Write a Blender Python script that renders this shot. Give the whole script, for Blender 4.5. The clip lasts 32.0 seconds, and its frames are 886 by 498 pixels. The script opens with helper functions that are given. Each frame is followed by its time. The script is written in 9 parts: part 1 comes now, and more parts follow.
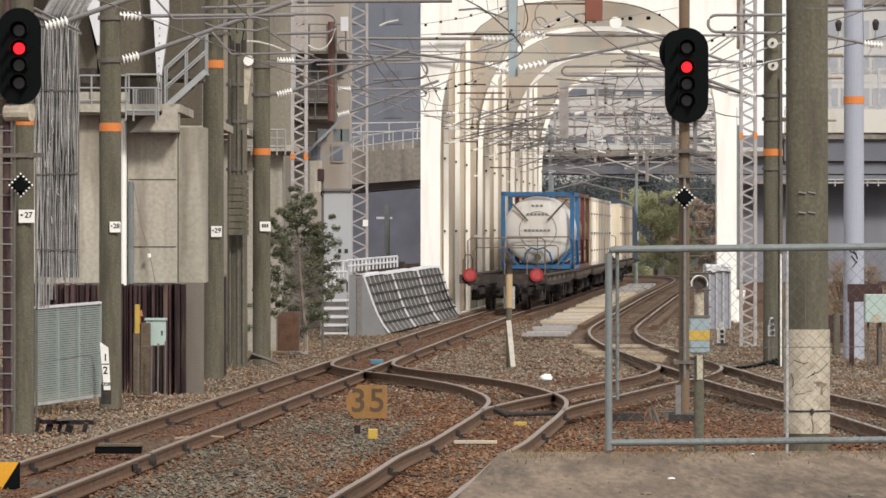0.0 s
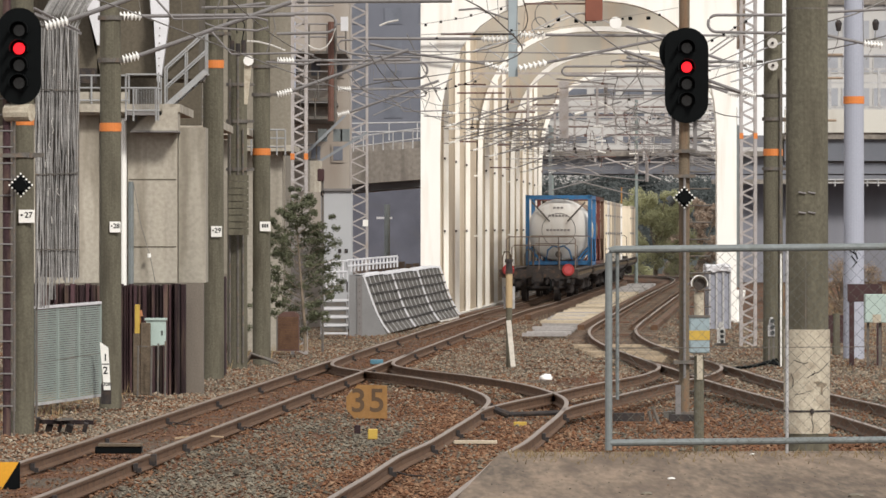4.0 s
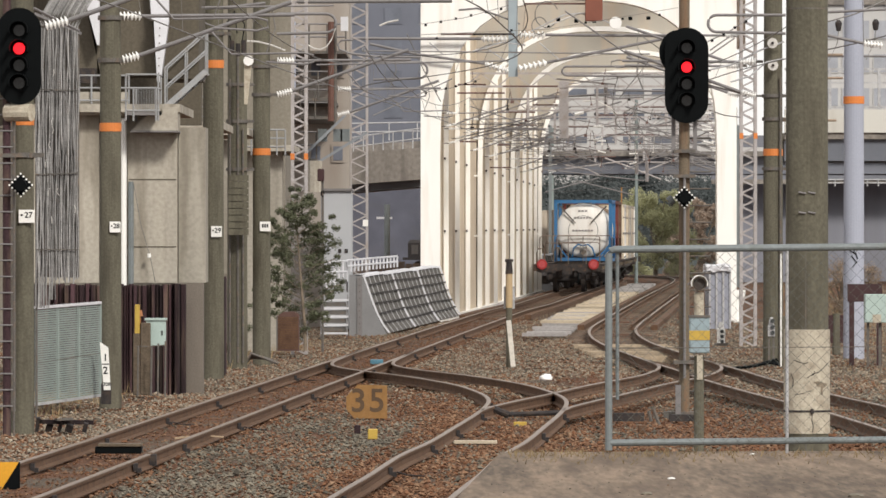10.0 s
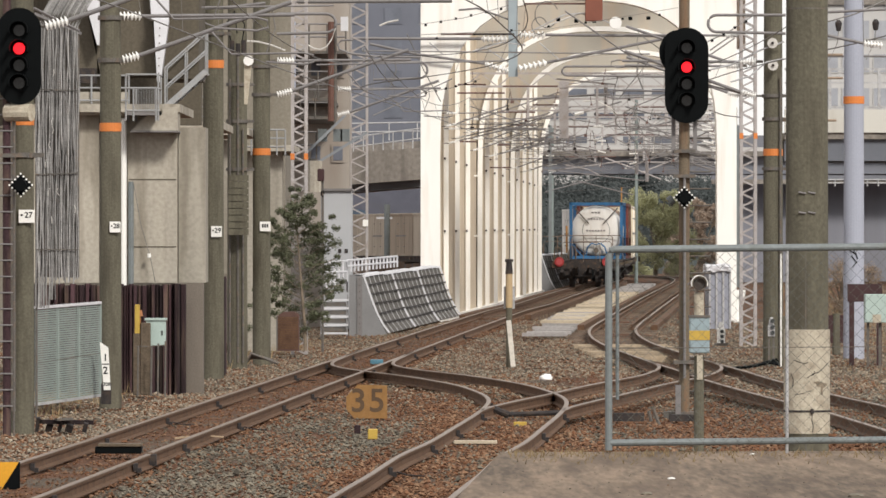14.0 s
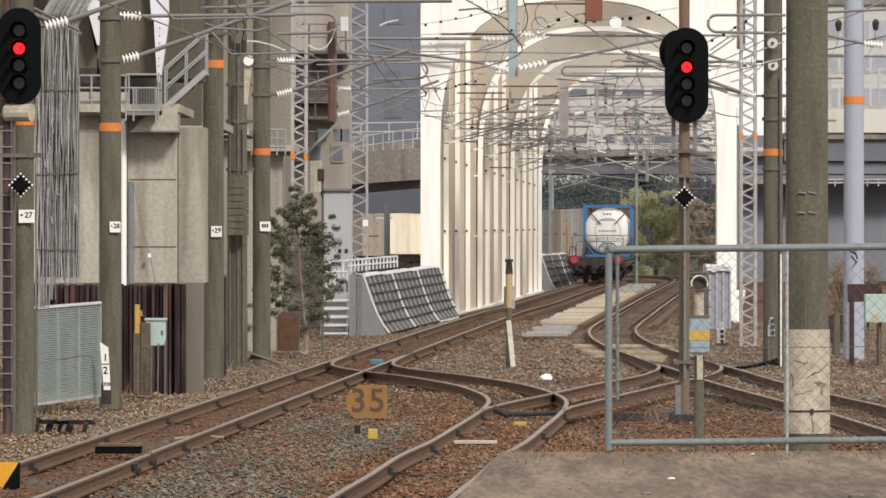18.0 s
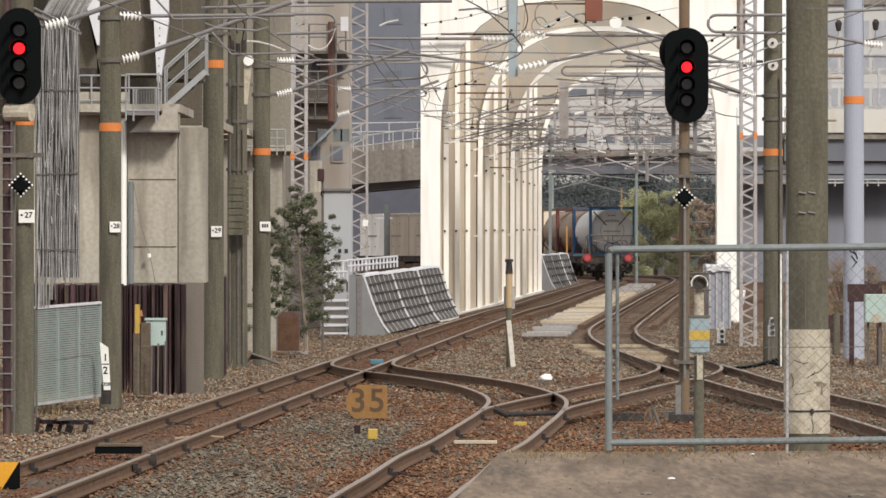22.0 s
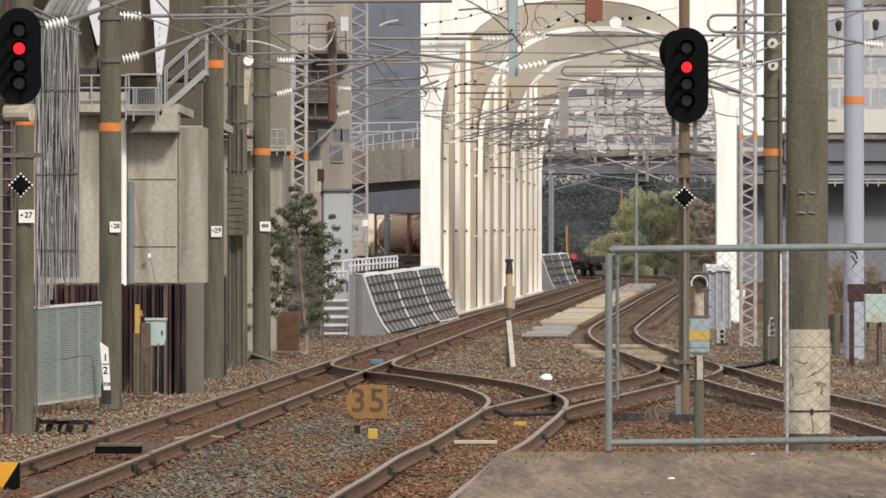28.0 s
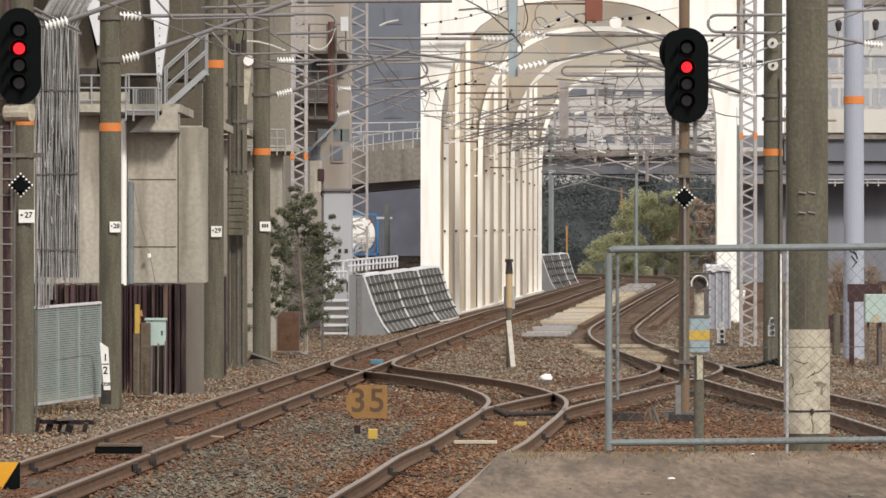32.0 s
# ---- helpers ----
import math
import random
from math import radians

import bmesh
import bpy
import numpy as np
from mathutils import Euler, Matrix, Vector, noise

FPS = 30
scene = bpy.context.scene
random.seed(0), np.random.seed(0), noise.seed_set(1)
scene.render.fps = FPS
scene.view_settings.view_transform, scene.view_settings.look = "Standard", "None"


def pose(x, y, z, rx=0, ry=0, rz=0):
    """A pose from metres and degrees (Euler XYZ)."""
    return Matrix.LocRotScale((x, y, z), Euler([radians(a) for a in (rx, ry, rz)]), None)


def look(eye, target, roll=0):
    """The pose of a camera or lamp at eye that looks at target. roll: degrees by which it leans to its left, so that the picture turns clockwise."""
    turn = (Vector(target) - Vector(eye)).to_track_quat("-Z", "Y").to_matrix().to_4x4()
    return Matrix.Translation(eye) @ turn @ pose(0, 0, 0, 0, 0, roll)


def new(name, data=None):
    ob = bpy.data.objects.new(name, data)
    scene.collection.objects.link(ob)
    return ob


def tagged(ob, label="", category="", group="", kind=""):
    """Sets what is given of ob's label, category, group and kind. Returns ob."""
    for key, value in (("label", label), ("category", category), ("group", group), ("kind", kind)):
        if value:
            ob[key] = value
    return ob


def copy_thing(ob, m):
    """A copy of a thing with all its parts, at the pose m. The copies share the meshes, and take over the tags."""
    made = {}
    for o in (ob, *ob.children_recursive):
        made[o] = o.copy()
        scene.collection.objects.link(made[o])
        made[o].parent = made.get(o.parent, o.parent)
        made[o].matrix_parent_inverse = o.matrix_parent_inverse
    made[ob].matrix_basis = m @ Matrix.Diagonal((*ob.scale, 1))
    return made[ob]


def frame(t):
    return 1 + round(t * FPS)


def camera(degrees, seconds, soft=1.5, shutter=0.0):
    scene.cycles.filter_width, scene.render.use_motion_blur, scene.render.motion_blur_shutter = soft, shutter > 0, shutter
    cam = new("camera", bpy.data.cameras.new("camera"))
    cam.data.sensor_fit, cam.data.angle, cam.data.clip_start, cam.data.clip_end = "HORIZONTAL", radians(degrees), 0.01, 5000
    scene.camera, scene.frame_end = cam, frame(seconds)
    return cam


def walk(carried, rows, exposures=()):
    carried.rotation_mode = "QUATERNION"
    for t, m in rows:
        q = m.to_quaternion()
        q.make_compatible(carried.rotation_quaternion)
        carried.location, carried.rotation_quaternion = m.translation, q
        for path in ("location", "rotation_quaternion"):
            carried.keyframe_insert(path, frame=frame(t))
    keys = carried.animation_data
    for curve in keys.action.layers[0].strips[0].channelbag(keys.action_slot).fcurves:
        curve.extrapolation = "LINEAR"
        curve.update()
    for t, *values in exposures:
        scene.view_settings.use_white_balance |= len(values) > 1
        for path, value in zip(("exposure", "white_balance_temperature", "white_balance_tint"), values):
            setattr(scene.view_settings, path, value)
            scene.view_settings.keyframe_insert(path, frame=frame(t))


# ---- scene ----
# camera on a tripod near the end of a station platform, a long lens
cam = camera(8.153, 32.0, soft=1.55)
EYE = (0.0, 0.0, 2.55)
TARGET = (0.0, 100.0, 2.177)
walk(cam, [(0.0, look(EYE, TARGET)), (32.0, look(EYE, TARGET))])

# ---- light: a bright hazy sky with a veiled sun behind the camera ----
SUN_EL, SUN_AZ = 36.0, 154.0      # degrees; azimuth clockwise from +y
world = bpy.data.worlds.new("world")
scene.world = world
world.use_nodes = True
wn, wl = world.node_tree.nodes, world.node_tree.links
wn.clear()
sky = wn.new("ShaderNodeTexSky")
sky.sky_type = 'NISHITA'
sky.sun_disc = False
sky.sun_elevation = radians(SUN_EL)
sky.sun_rotation = radians(SUN_AZ)
sky.air_density, sky.dust_density, sky.ozone_density = 1.0, 1.0, 1.0
veil = wn.new("ShaderNodeHueSaturation")
veil.inputs["Saturation"].default_value = 0.3
bg = wn.new("ShaderNodeBackground")
bg.inputs["Strength"].default_value = 0.11
wo = wn.new("ShaderNodeOutputWorld")
cloud = wn.new("ShaderNodeMix")          # thin even cloud over the sky
cloud.data_type = 'RGBA'
cloud.inputs["Factor"].default_value = 0.7
cloud.inputs["B"].default_value = (11.5, 11.2, 10.9, 1)
wl.new(sky.outputs[0], veil.inputs["Color"])
wl.new(veil.outputs[0], cloud.inputs["A"])
wl.new(cloud.outputs["Result"], bg.inputs[0])
wl.new(bg.outputs[0], wo.inputs[0])
sun = new("sun", bpy.data.lights.new("sun", 'SUN'))
sun.data.energy = 3.15
sun.data.angle = radians(10)
sun.data.color = (1.0, 0.95, 0.87)
sa, se = radians(SUN_AZ), radians(SUN_EL)
sun_way = Vector((math.sin(sa) * math.cos(se), math.cos(sa) * math.cos(se), math.sin(se)))
sun.matrix_world = look(sun_way * 100, (0, 0, 0))
scene.view_settings.exposure = -0.07


# ---- materials ----
MATS = {}


def mat(name, color, rough=0.7, metal=0.0, vary=0.25, scale=3.0, fine=40.0, bump=0.15, dirt=None, dirt_amount=0.4,
        streak=False, spec=0.35, stretch=None, per_object=0.0, emit=0.0, fine_too=False, through_leaf=0.0):
    """A painted, rusted, stone or wooden surface: patches, grain, streaks of dirt and fine relief, in metres."""
    if name in MATS:
        return MATS[name]
    m = bpy.data.materials.new(name)
    MATS[name] = m
    m.use_nodes = True
    n, l = m.node_tree.nodes, m.node_tree.links
    b = n["Principled BSDF"]
    b.inputs["Roughness"].default_value = rough
    b.inputs["Metallic"].default_value = metal
    b.inputs["Specular IOR Level"].default_value = spec
    tc = n.new("ShaderNodeTexCoord")
    mp = n.new("ShaderNodeMapping")
    l.new(tc.outputs["Object"], mp.inputs[0])
    if streak:
        mp.inputs["Scale"].default_value = (1, 1, 0.12)
    if stretch:
        mp.inputs["Scale"].default_value = stretch
    n1 = n.new("ShaderNodeTexNoise")
    n1.inputs["Scale"].default_value, n1.inputs["Detail"].default_value = scale, 6.0
    l.new(mp.outputs[0], n1.inputs["Vector"])
    n2 = n.new("ShaderNodeTexNoise")
    n2.inputs["Scale"].default_value, n2.inputs["Detail"].default_value = fine, 3.0
    l.new(mp.outputs[0] if fine_too else tc.outputs["Object"], n2.inputs["Vector"])
    base = n.new("ShaderNodeMix")
    base.data_type = 'RGBA'
    lo = [c * (1 - vary) for c in color]
    hi = [min(1.0, c * (1 + vary * 0.7)) for c in color]
    base.inputs["A"].default_value = (*lo, 1)
    base.inputs["B"].default_value = (*hi, 1)
    mx = n.new("ShaderNodeMath")
    mx.operation = 'MULTIPLY_ADD'
    l.new(n2.outputs["Fac"], mx.inputs[0])
    mx.inputs[1].default_value = 0.5
    half = n.new("ShaderNodeMath")
    half.operation = 'MULTIPLY'
    half.inputs[1].default_value = 0.5
    l.new(n1.outputs["Fac"], half.inputs[0])
    l.new(half.outputs[0], mx.inputs[2])
    spread = n.new("ShaderNodeMapRange")
    spread.inputs["From Min"].default_value, spread.inputs["From Max"].default_value = 0.36, 0.64
    l.new(mx.outputs[0], spread.inputs["Value"])
    l.new(spread.outputs[0], base.inputs["Factor"])
    out = base.outputs["Result"]
    if dirt is not None:
        ramp = n.new("ShaderNodeMapRange")
        ramp.inputs["From Min"].default_value, ramp.inputs["From Max"].default_value = 0.5, 0.68
        ramp.inputs["To Max"].default_value = dirt_amount
        n3 = n.new("ShaderNodeTexNoise")
        n3.inputs["Scale"].default_value, n3.inputs["Detail"].default_value = scale * 1.7, 8.0
        l.new(mp.outputs[0], n3.inputs["Vector"])
        l.new(n3.outputs["Fac"], ramp.inputs["Value"])
        d = n.new("ShaderNodeMix")
        d.data_type = 'RGBA'
        d.inputs["B"].default_value = (*dirt, 1)
        l.new(ramp.outputs[0], d.inputs["Factor"])
        l.new(out, d.inputs["A"])
        out = d.outputs["Result"]
    if per_object:
        oi = n.new("ShaderNodeObjectInfo")
        hv = n.new("ShaderNodeHueSaturation")
        mr = n.new("ShaderNodeMapRange")
        mr.inputs["To Min"].default_value, mr.inputs["To Max"].default_value = 1 - per_object, 1 + per_object
        l.new(oi.outputs["Random"], mr.inputs["Value"])
        l.new(mr.outputs[0], hv.inputs["Value"])
        l.new(out, hv.inputs["Color"])
        out = hv.outputs[0]
    l.new(out, b.inputs["Base Color"])
    if bump:
        bp = n.new("ShaderNodeBump")
        bp.inputs["Strength"].default_value = bump
        bp.inputs["Distance"].default_value = 0.02
        l.new(n2.outputs["Fac"], bp.inputs["Height"])
        l.new(bp.outputs[0], b.inputs["Normal"])
    if through_leaf:
        tr = n.new("ShaderNodeBsdfTranslucent")
        ms = n.new("ShaderNodeMixShader")
        ms.inputs[0].default_value = through_leaf
        l.new(out, tr.inputs["Color"])
        l.new(b.outputs[0], ms.inputs[1])
        l.new(tr.outputs[0], ms.inputs[2])
        l.new(ms.outputs[0], n["Material Output"].inputs["Surface"])
    if emit:
        b.inputs["Emission Color"].default_value = (*color, 1)
        b.inputs["Emission Strength"].default_value = emit
    return m


def ballast(name, dark, light, rust, mix_bias, size=16.0):
    """Crushed stone: voronoi cells of several greys and rust browns, with relief."""
    m = bpy.data.materials.new(name)
    MATS[name] = m
    m.use_nodes = True
    n, l = m.node_tree.nodes, m.node_tree.links
    b = n["Principled BSDF"]
    b.inputs["Roughness"].default_value = 0.95
    b.inputs["Specular IOR Level"].default_value = 0.15
    tc = n.new("ShaderNodeTexCoord")
    vo = n.new("ShaderNodeTexVoronoi")
    vo.inputs["Scale"].default_value = size
    l.new(tc.outputs["Object"], vo.inputs["Vector"])
    sep = n.new("ShaderNodeSeparateColor")
    l.new(vo.outputs["Color"], sep.inputs[0])
    a = n.new("ShaderNodeMix")
    a.data_type = 'RGBA'
    a.inputs["A"].default_value, a.inputs["B"].default_value = (*dark, 1), (*light, 1)
    l.new(sep.outputs[0], a.inputs["Factor"])
    big = n.new("ShaderNodeTexNoise")
    big.inputs["Scale"].default_value, big.inputs["Detail"].default_value = 0.45, 7.0
    l.new(tc.outputs["Object"], big.inputs["Vector"])
    mr = n.new("ShaderNodeMapRange")
    mr.inputs["From Min"].default_value, mr.inputs["From Max"].default_value = 0.62 - mix_bias, 0.75 - mix_bias
    mr.inputs["To Max"].default_value = 0.8
    l.new(big.outputs["Fac"], mr.inputs["Value"])
    rs = n.new("ShaderNodeMix")
    rs.data_type = 'RGBA'
    rs.inputs["A"].default_value = (*[c * 0.45 for c in rust], 1)
    rs.inputs["B"].default_value = (*[min(1, c * 1.5) for c in rust], 1)
    l.new(sep.outputs[1], rs.inputs["Factor"])
    c = n.new("ShaderNodeMix")
    c.data_type = 'RGBA'
    l.new(mr.outputs[0], c.inputs["Factor"])
    l.new(a.outputs["Result"], c.inputs["A"])
    l.new(rs.outputs["Result"], c.inputs["B"])
    l.new(c.outputs["Result"], b.inputs["Base Color"])
    bp = n.new("ShaderNodeBump")
    bp.inputs["Strength"].default_value, bp.inputs["Distance"].default_value = 1.0, 0.05
    bp.invert = True
    l.new(vo.outputs["Distance"], bp.inputs["Height"])
    l.new(bp.outputs[0], b.inputs["Normal"])
    return m


M_GROUND = ballast("ballast_ground", (0.052, 0.04, 0.032), (0.17, 0.135, 0.104), (0.135, 0.063, 0.036), 0.25)


def stone_mat(name, ramp):
    """Single stones: every one its own grey, brown or rust, in drifting patches."""
    m = bpy.data.materials.new(name)
    m.use_nodes = True
    n, l = m.node_tree.nodes, m.node_tree.links
    b = n["Principled BSDF"]
    b.inputs["Roughness"].default_value = 0.95
    b.inputs["Specular IOR Level"].default_value = 0.15
    geo = n.new("ShaderNodeNewGeometry")
    tc = n.new("ShaderNodeTexCoord")
    mp = n.new("ShaderNodeMapping")
    mp.inputs["Scale"].default_value = (1.0, 0.12, 1.0)
    l.new(tc.outputs["Object"], mp.inputs[0])
    big = n.new("ShaderNodeTexNoise")
    big.inputs["Scale"].default_value, big.inputs["Detail"].default_value = 0.9, 5.0
    l.new(mp.outputs[0], big.inputs["Vector"])
    add = n.new("ShaderNodeMath")
    add.operation = 'MULTIPLY_ADD'
    add.inputs[1].default_value = 0.8
    l.new(geo.outputs["Random Per Island"], add.inputs[0])
    sub = n.new("ShaderNodeMath")
    sub.operation = 'MULTIPLY_ADD'
    sub.inputs[1].default_value, sub.inputs[2].default_value = 1.0, -0.4
    l.new(big.outputs["Fac"], sub.inputs[0])
    l.new(sub.outputs[0], add.inputs[2])
    rp = n.new("ShaderNodeValToRGB")
    e = rp.color_ramp.elements
    e[0].position, e[0].color = ramp[0][0], (*ramp[0][1], 1)
    e[1].position, e[1].color = ramp[-1][0], (*ramp[-1][1], 1)
    for pos, col in ramp[1:-1]:
        x = e.new(pos)
        x.color = (*col, 1)
    l.new(add.outputs[0], rp.inputs[0])
    l.new(rp.outputs[0], b.inputs["Base Color"])
    return m


M_STONE = stone_mat("ballast_stone_grey", ((0.05, (0.085, 0.078, 0.064)), (0.25, (0.165, 0.15, 0.122)), (0.4, (0.058, 0.05, 0.04)), (0.55, (0.22, 0.198, 0.158)), (0.7, (0.125, 0.092, 0.063)), (0.85, (0.18, 0.162, 0.13)), (0.97, (0.16, 0.088, 0.052))))
M_STONE_RUST = stone_mat("ballast_stone_rust", ((0.05, (0.1, 0.047, 0.027)), (0.25, (0.19, 0.105, 0.064)), (0.4, (0.075, 0.035, 0.02)), (0.55, (0.27, 0.172, 0.11)), (0.7, (0.165, 0.073, 0.038)), (0.85, (0.13, 0.072, 0.044)), (0.97, (0.24, 0.14, 0.086))))
M_STONE_PALE = stone_mat("ballast_stone_pale", ((0.05, (0.18, 0.145, 0.108)), (0.3, (0.28, 0.235, 0.18)), (0.5, (0.14, 0.105, 0.075)), (0.7, (0.35, 0.3, 0.235)), (0.95, (0.24, 0.175, 0.12))))
M_RAIL = mat("rail_rust", (0.118, 0.064, 0.036), 0.85, 0.05, vary=0.4, scale=5, bump=0.2)
M_RAILHEAD = mat("rail_head", (0.21, 0.15, 0.11), 0.42, 0.35, vary=0.25, scale=4, bump=0.05)
M_SLEEPER = mat("sleeper_wood", (0.16, 0.115, 0.085), 0.95, vary=0.4, scale=6, bump=0.4, per_object=0.25)
M_BRIDGE = mat("bridge_white_paint", (0.86, 0.845, 0.81), 0.55, vary=0.05, scale=1.5, bump=0.03, dirt=(0.5, 0.4, 0.29), dirt_amount=0.3, streak=True)
M_POLE = mat("pole_concrete_brown", (0.118, 0.109, 0.08), 0.9, vary=0.3, scale=4.5, fine=30, bump=0.25, dirt=(0.055, 0.047, 0.035), dirt_amount=0.6, streak=True)
M_POLE_BASE = mat("pole_base_concrete", (0.44, 0.395, 0.315), 0.9, vary=0.2, scale=5, bump=0.2, dirt=(0.24, 0.195, 0.145), dirt_amount=0.6)
M_CONCRETE = mat("wall_concrete", (0.385, 0.353, 0.298), 0.92, vary=0.2, scale=2.0, fine=14, bump=0.25, dirt=(0.17, 0.145, 0.11), dirt_amount=0.6, streak=True)
M_CONCRETE_DARKER = mat("wall_concrete_darker", (0.32, 0.295, 0.25), 0.92, vary=0.2, scale=2.0, fine=14, bump=0.25, dirt=(0.15, 0.13, 0.1), dirt_amount=0.6, streak=True)
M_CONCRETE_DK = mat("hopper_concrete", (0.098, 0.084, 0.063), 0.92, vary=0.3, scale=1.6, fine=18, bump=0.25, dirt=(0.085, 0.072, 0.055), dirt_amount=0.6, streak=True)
M_SHEETPILE = mat("sheet_pile_rust", (0.046, 0.024, 0.028), 0.9, vary=0.5, scale=5, bump=0.3, per_object=0.8, dirt=(0.15, 0.105, 0.075), dirt_amount=0.55, streak=True)
M_GALV = mat("galvanised_steel", (0.19, 0.18, 0.18), 0.6, 0.15, vary=0.15, scale=6, bump=0.05)
M_GALV_DK = mat("weathered_steel", (0.12, 0.11, 0.1), 0.7, 0.15, vary=0.25, scale=6, bump=0.08, dirt=(0.2, 0.13, 0.08), dirt_amount=0.4)
M_ORANGE = mat("orange_band", (0.62, 0.2, 0.05), 0.6, vary=0.12)
M_WHITE = mat("white_enamel", (0.8, 0.79, 0.76), 0.5, vary=0.06)
M_BLACK = mat("black_paint", (0.0035, 0.0045, 0.005), 0.6, vary=0.2, spec=0.06, bump=0)
M_DARKSTEEL = mat("dark_underframe", (0.035, 0.03, 0.03), 0.8, 0.1, vary=0.4, scale=5, dirt=(0.08, 0.055, 0.04), dirt_amount=0.6)
M_PLATFORM = mat("platform_asphalt", (0.172, 0.126, 0.089), 0.95, vary=0.55, scale=2.6, fine=26, bump=0.5, dirt=(0.085, 0.058, 0.04), dirt_amount=0.85, stretch=(1.0, 0.09, 1.0), fine_too=True)
M_GREEN_GREY = mat("grey_green_paint", (0.17, 0.19, 0.195), 0.55, 0.1, vary=0.15, scale=5, bump=0.05, dirt=(0.14, 0.15, 0.14), dirt_amount=0.5)
M_INSUL = mat("porcelain", (0.8, 0.79, 0.77), 0.25, vary=0.06)
M_WIRE = mat("wire_metal", (0.2, 0.19, 0.18), 0.6, 0.4, vary=0.2)
M_REDLAMP = mat("red_signal_light", (1.0, 0.012, 0.022), 0.3, emit=1.7, vary=0.02, bump=0)
M_RED = mat("red_disc", (0.3, 0.026, 0.026), 0.5, vary=0.15)
M_LEAF = mat("leaf_olive", (0.125, 0.135, 0.08), 0.65, vary=0.5, scale=3, fine=9, bump=0.1, through_leaf=0.25)
# far leaves lightened past their own green: distance haze put into the colour
M_LEAF_FAR = mat("leaf_yellow_green_hazed", (0.45, 0.45, 0.28), 0.8, vary=0.2, scale=0.6, fine=5, bump=0.1, through_leaf=0.5)
# tone raised to put distance haze into the slope's leaf colour
M_LEAF_DARK = mat("leaf_dark_hazed", (0.11, 0.125, 0.125), 0.8, vary=0.2, scale=0.4, fine=4, bump=0.1, through_leaf=0.45)
M_BARK = mat("bark", (0.2, 0.16, 0.12), 0.95, vary=0.3, scale=8, bump=0.4)


# ---- mesh tools ----
def bm_new():
    return bmesh.new()


def box(bm, x0, x1, y0, y1, z0, z1, m=None):
    r = bmesh.ops.create_cube(bm, size=1.0)
    t = Matrix.Translation(((x0 + x1) / 2, (y0 + y1) / 2, (z0 + z1) / 2)) @ Matrix.Diagonal((x1 - x0, y1 - y0, z1 - z0, 1))
    bmesh.ops.transform(bm, matrix=(m @ t) if m else t, verts=r["verts"])
    return r["verts"]


def rod(bm, p, q, r, seg=8, r2=None):
    p, q = Vector(p), Vector(q)
    v = q - p
    res = bmesh.ops.create_cone(bm, cap_ends=True, segments=seg, radius1=r, radius2=r if r2 is None else r2, depth=v.length)
    bmesh.ops.transform(bm, matrix=Matrix.Translation((p + q) / 2) @ v.to_track_quat('Z', 'Y').to_matrix().to_4x4(), verts=res["verts"])


def beam(bm, p, q, w, h=None, up=(0, 0, 1)):
    """A square bar from p to q, w wide across and h along up."""
    p, q = Vector(p), Vector(q)
    v = (q - p)
    L = v.length
    z = v.normalized()
    u = Vector(up)
    if abs(z.dot(u)) > 0.98:
        u = Vector((0, 1, 0))
    x = u.cross(z).normalized()
    y = z.cross(x)
    m = Matrix((x, y, z)).transposed().to_4x4()
    m.translation = (p + q) / 2
    r = bmesh.ops.create_cube(bm, size=1.0)
    bmesh.ops.transform(bm, matrix=m @ Matrix.Diagonal((w, h or w, L, 1)), verts=r["verts"])


def tube(bm, pts, r, seg=6):
    pts = [Vector(p) for p in pts]
    rings = []
    for i, p in enumerate(pts):
        d = (pts[min(i + 1, len(pts) - 1)] - pts[max(i - 1, 0)]).normalized()
        u = Vector((0, 0, 1)) if abs(d.z) < 0.9 else Vector((1, 0, 0))
        x = d.cross(u).normalized()
        y = d.cross(x)
        rings.append([bm.verts.new(p + (x * math.cos(a) + y * math.sin(a)) * r) for a in (2 * math.pi * k / seg for k in range(seg))])
    for a, b in zip(rings, rings[1:]):
        for k in range(seg):
            bm.faces.new((a[k], a[(k + 1) % seg], b[(k + 1) % seg], b[k]))
    bm.faces.new(rings[0])
    bm.faces.new(rings[-1][::-1])


def slab(bm, outline, axis, a, b):
    """An outline of pairs, pushed from a to b along an axis: the pairs are (x, z) for 'y', (y, z) for 'x', (x, y) for 'z'."""
    def at(p, w):
        return {'y': (p[0], w, p[1]), 'x': (w, p[0], p[1]), 'z': (p[0], p[1], w)}[axis]
    lo = [bm.verts.new(at(p, a)) for p in outline]
    hi = [bm.verts.new(at(p, b)) for p in outline]
    n = len(outline)
    bm.faces.new(lo)
    bm.faces.new(hi[::-1])
    for k in range(n):
        bm.faces.new((lo[k], hi[k], hi[(k + 1) % n], lo[(k + 1) % n]))


def ring_disc(bm, c, r, thick, seg=24, axis='y'):
    c = Vector(c)
    e = {'y': Vector((0, thick / 2, 0)), 'x': Vector((thick / 2, 0, 0)), 'z': Vector((0, 0, thick / 2))}[axis]
    rod(bm, c - e, c + e, r, seg)


def soften(bm, w, seg=1):
    bmesh.ops.bevel(bm, geom=list(bm.edges), offset=w, segments=seg, affect='EDGES', profile=0.5)


def mesh_of(name, bm, material, smooth=False):
    bmesh.ops.recalc_face_normals(bm, faces=bm.faces)
    me = bpy.data.meshes.new(name)
    bm.to_mesh(me)
    bm.free()
    me.materials.append(material)
    if smooth:
        for p in me.polygons:
            p.use_smooth = True
    return me


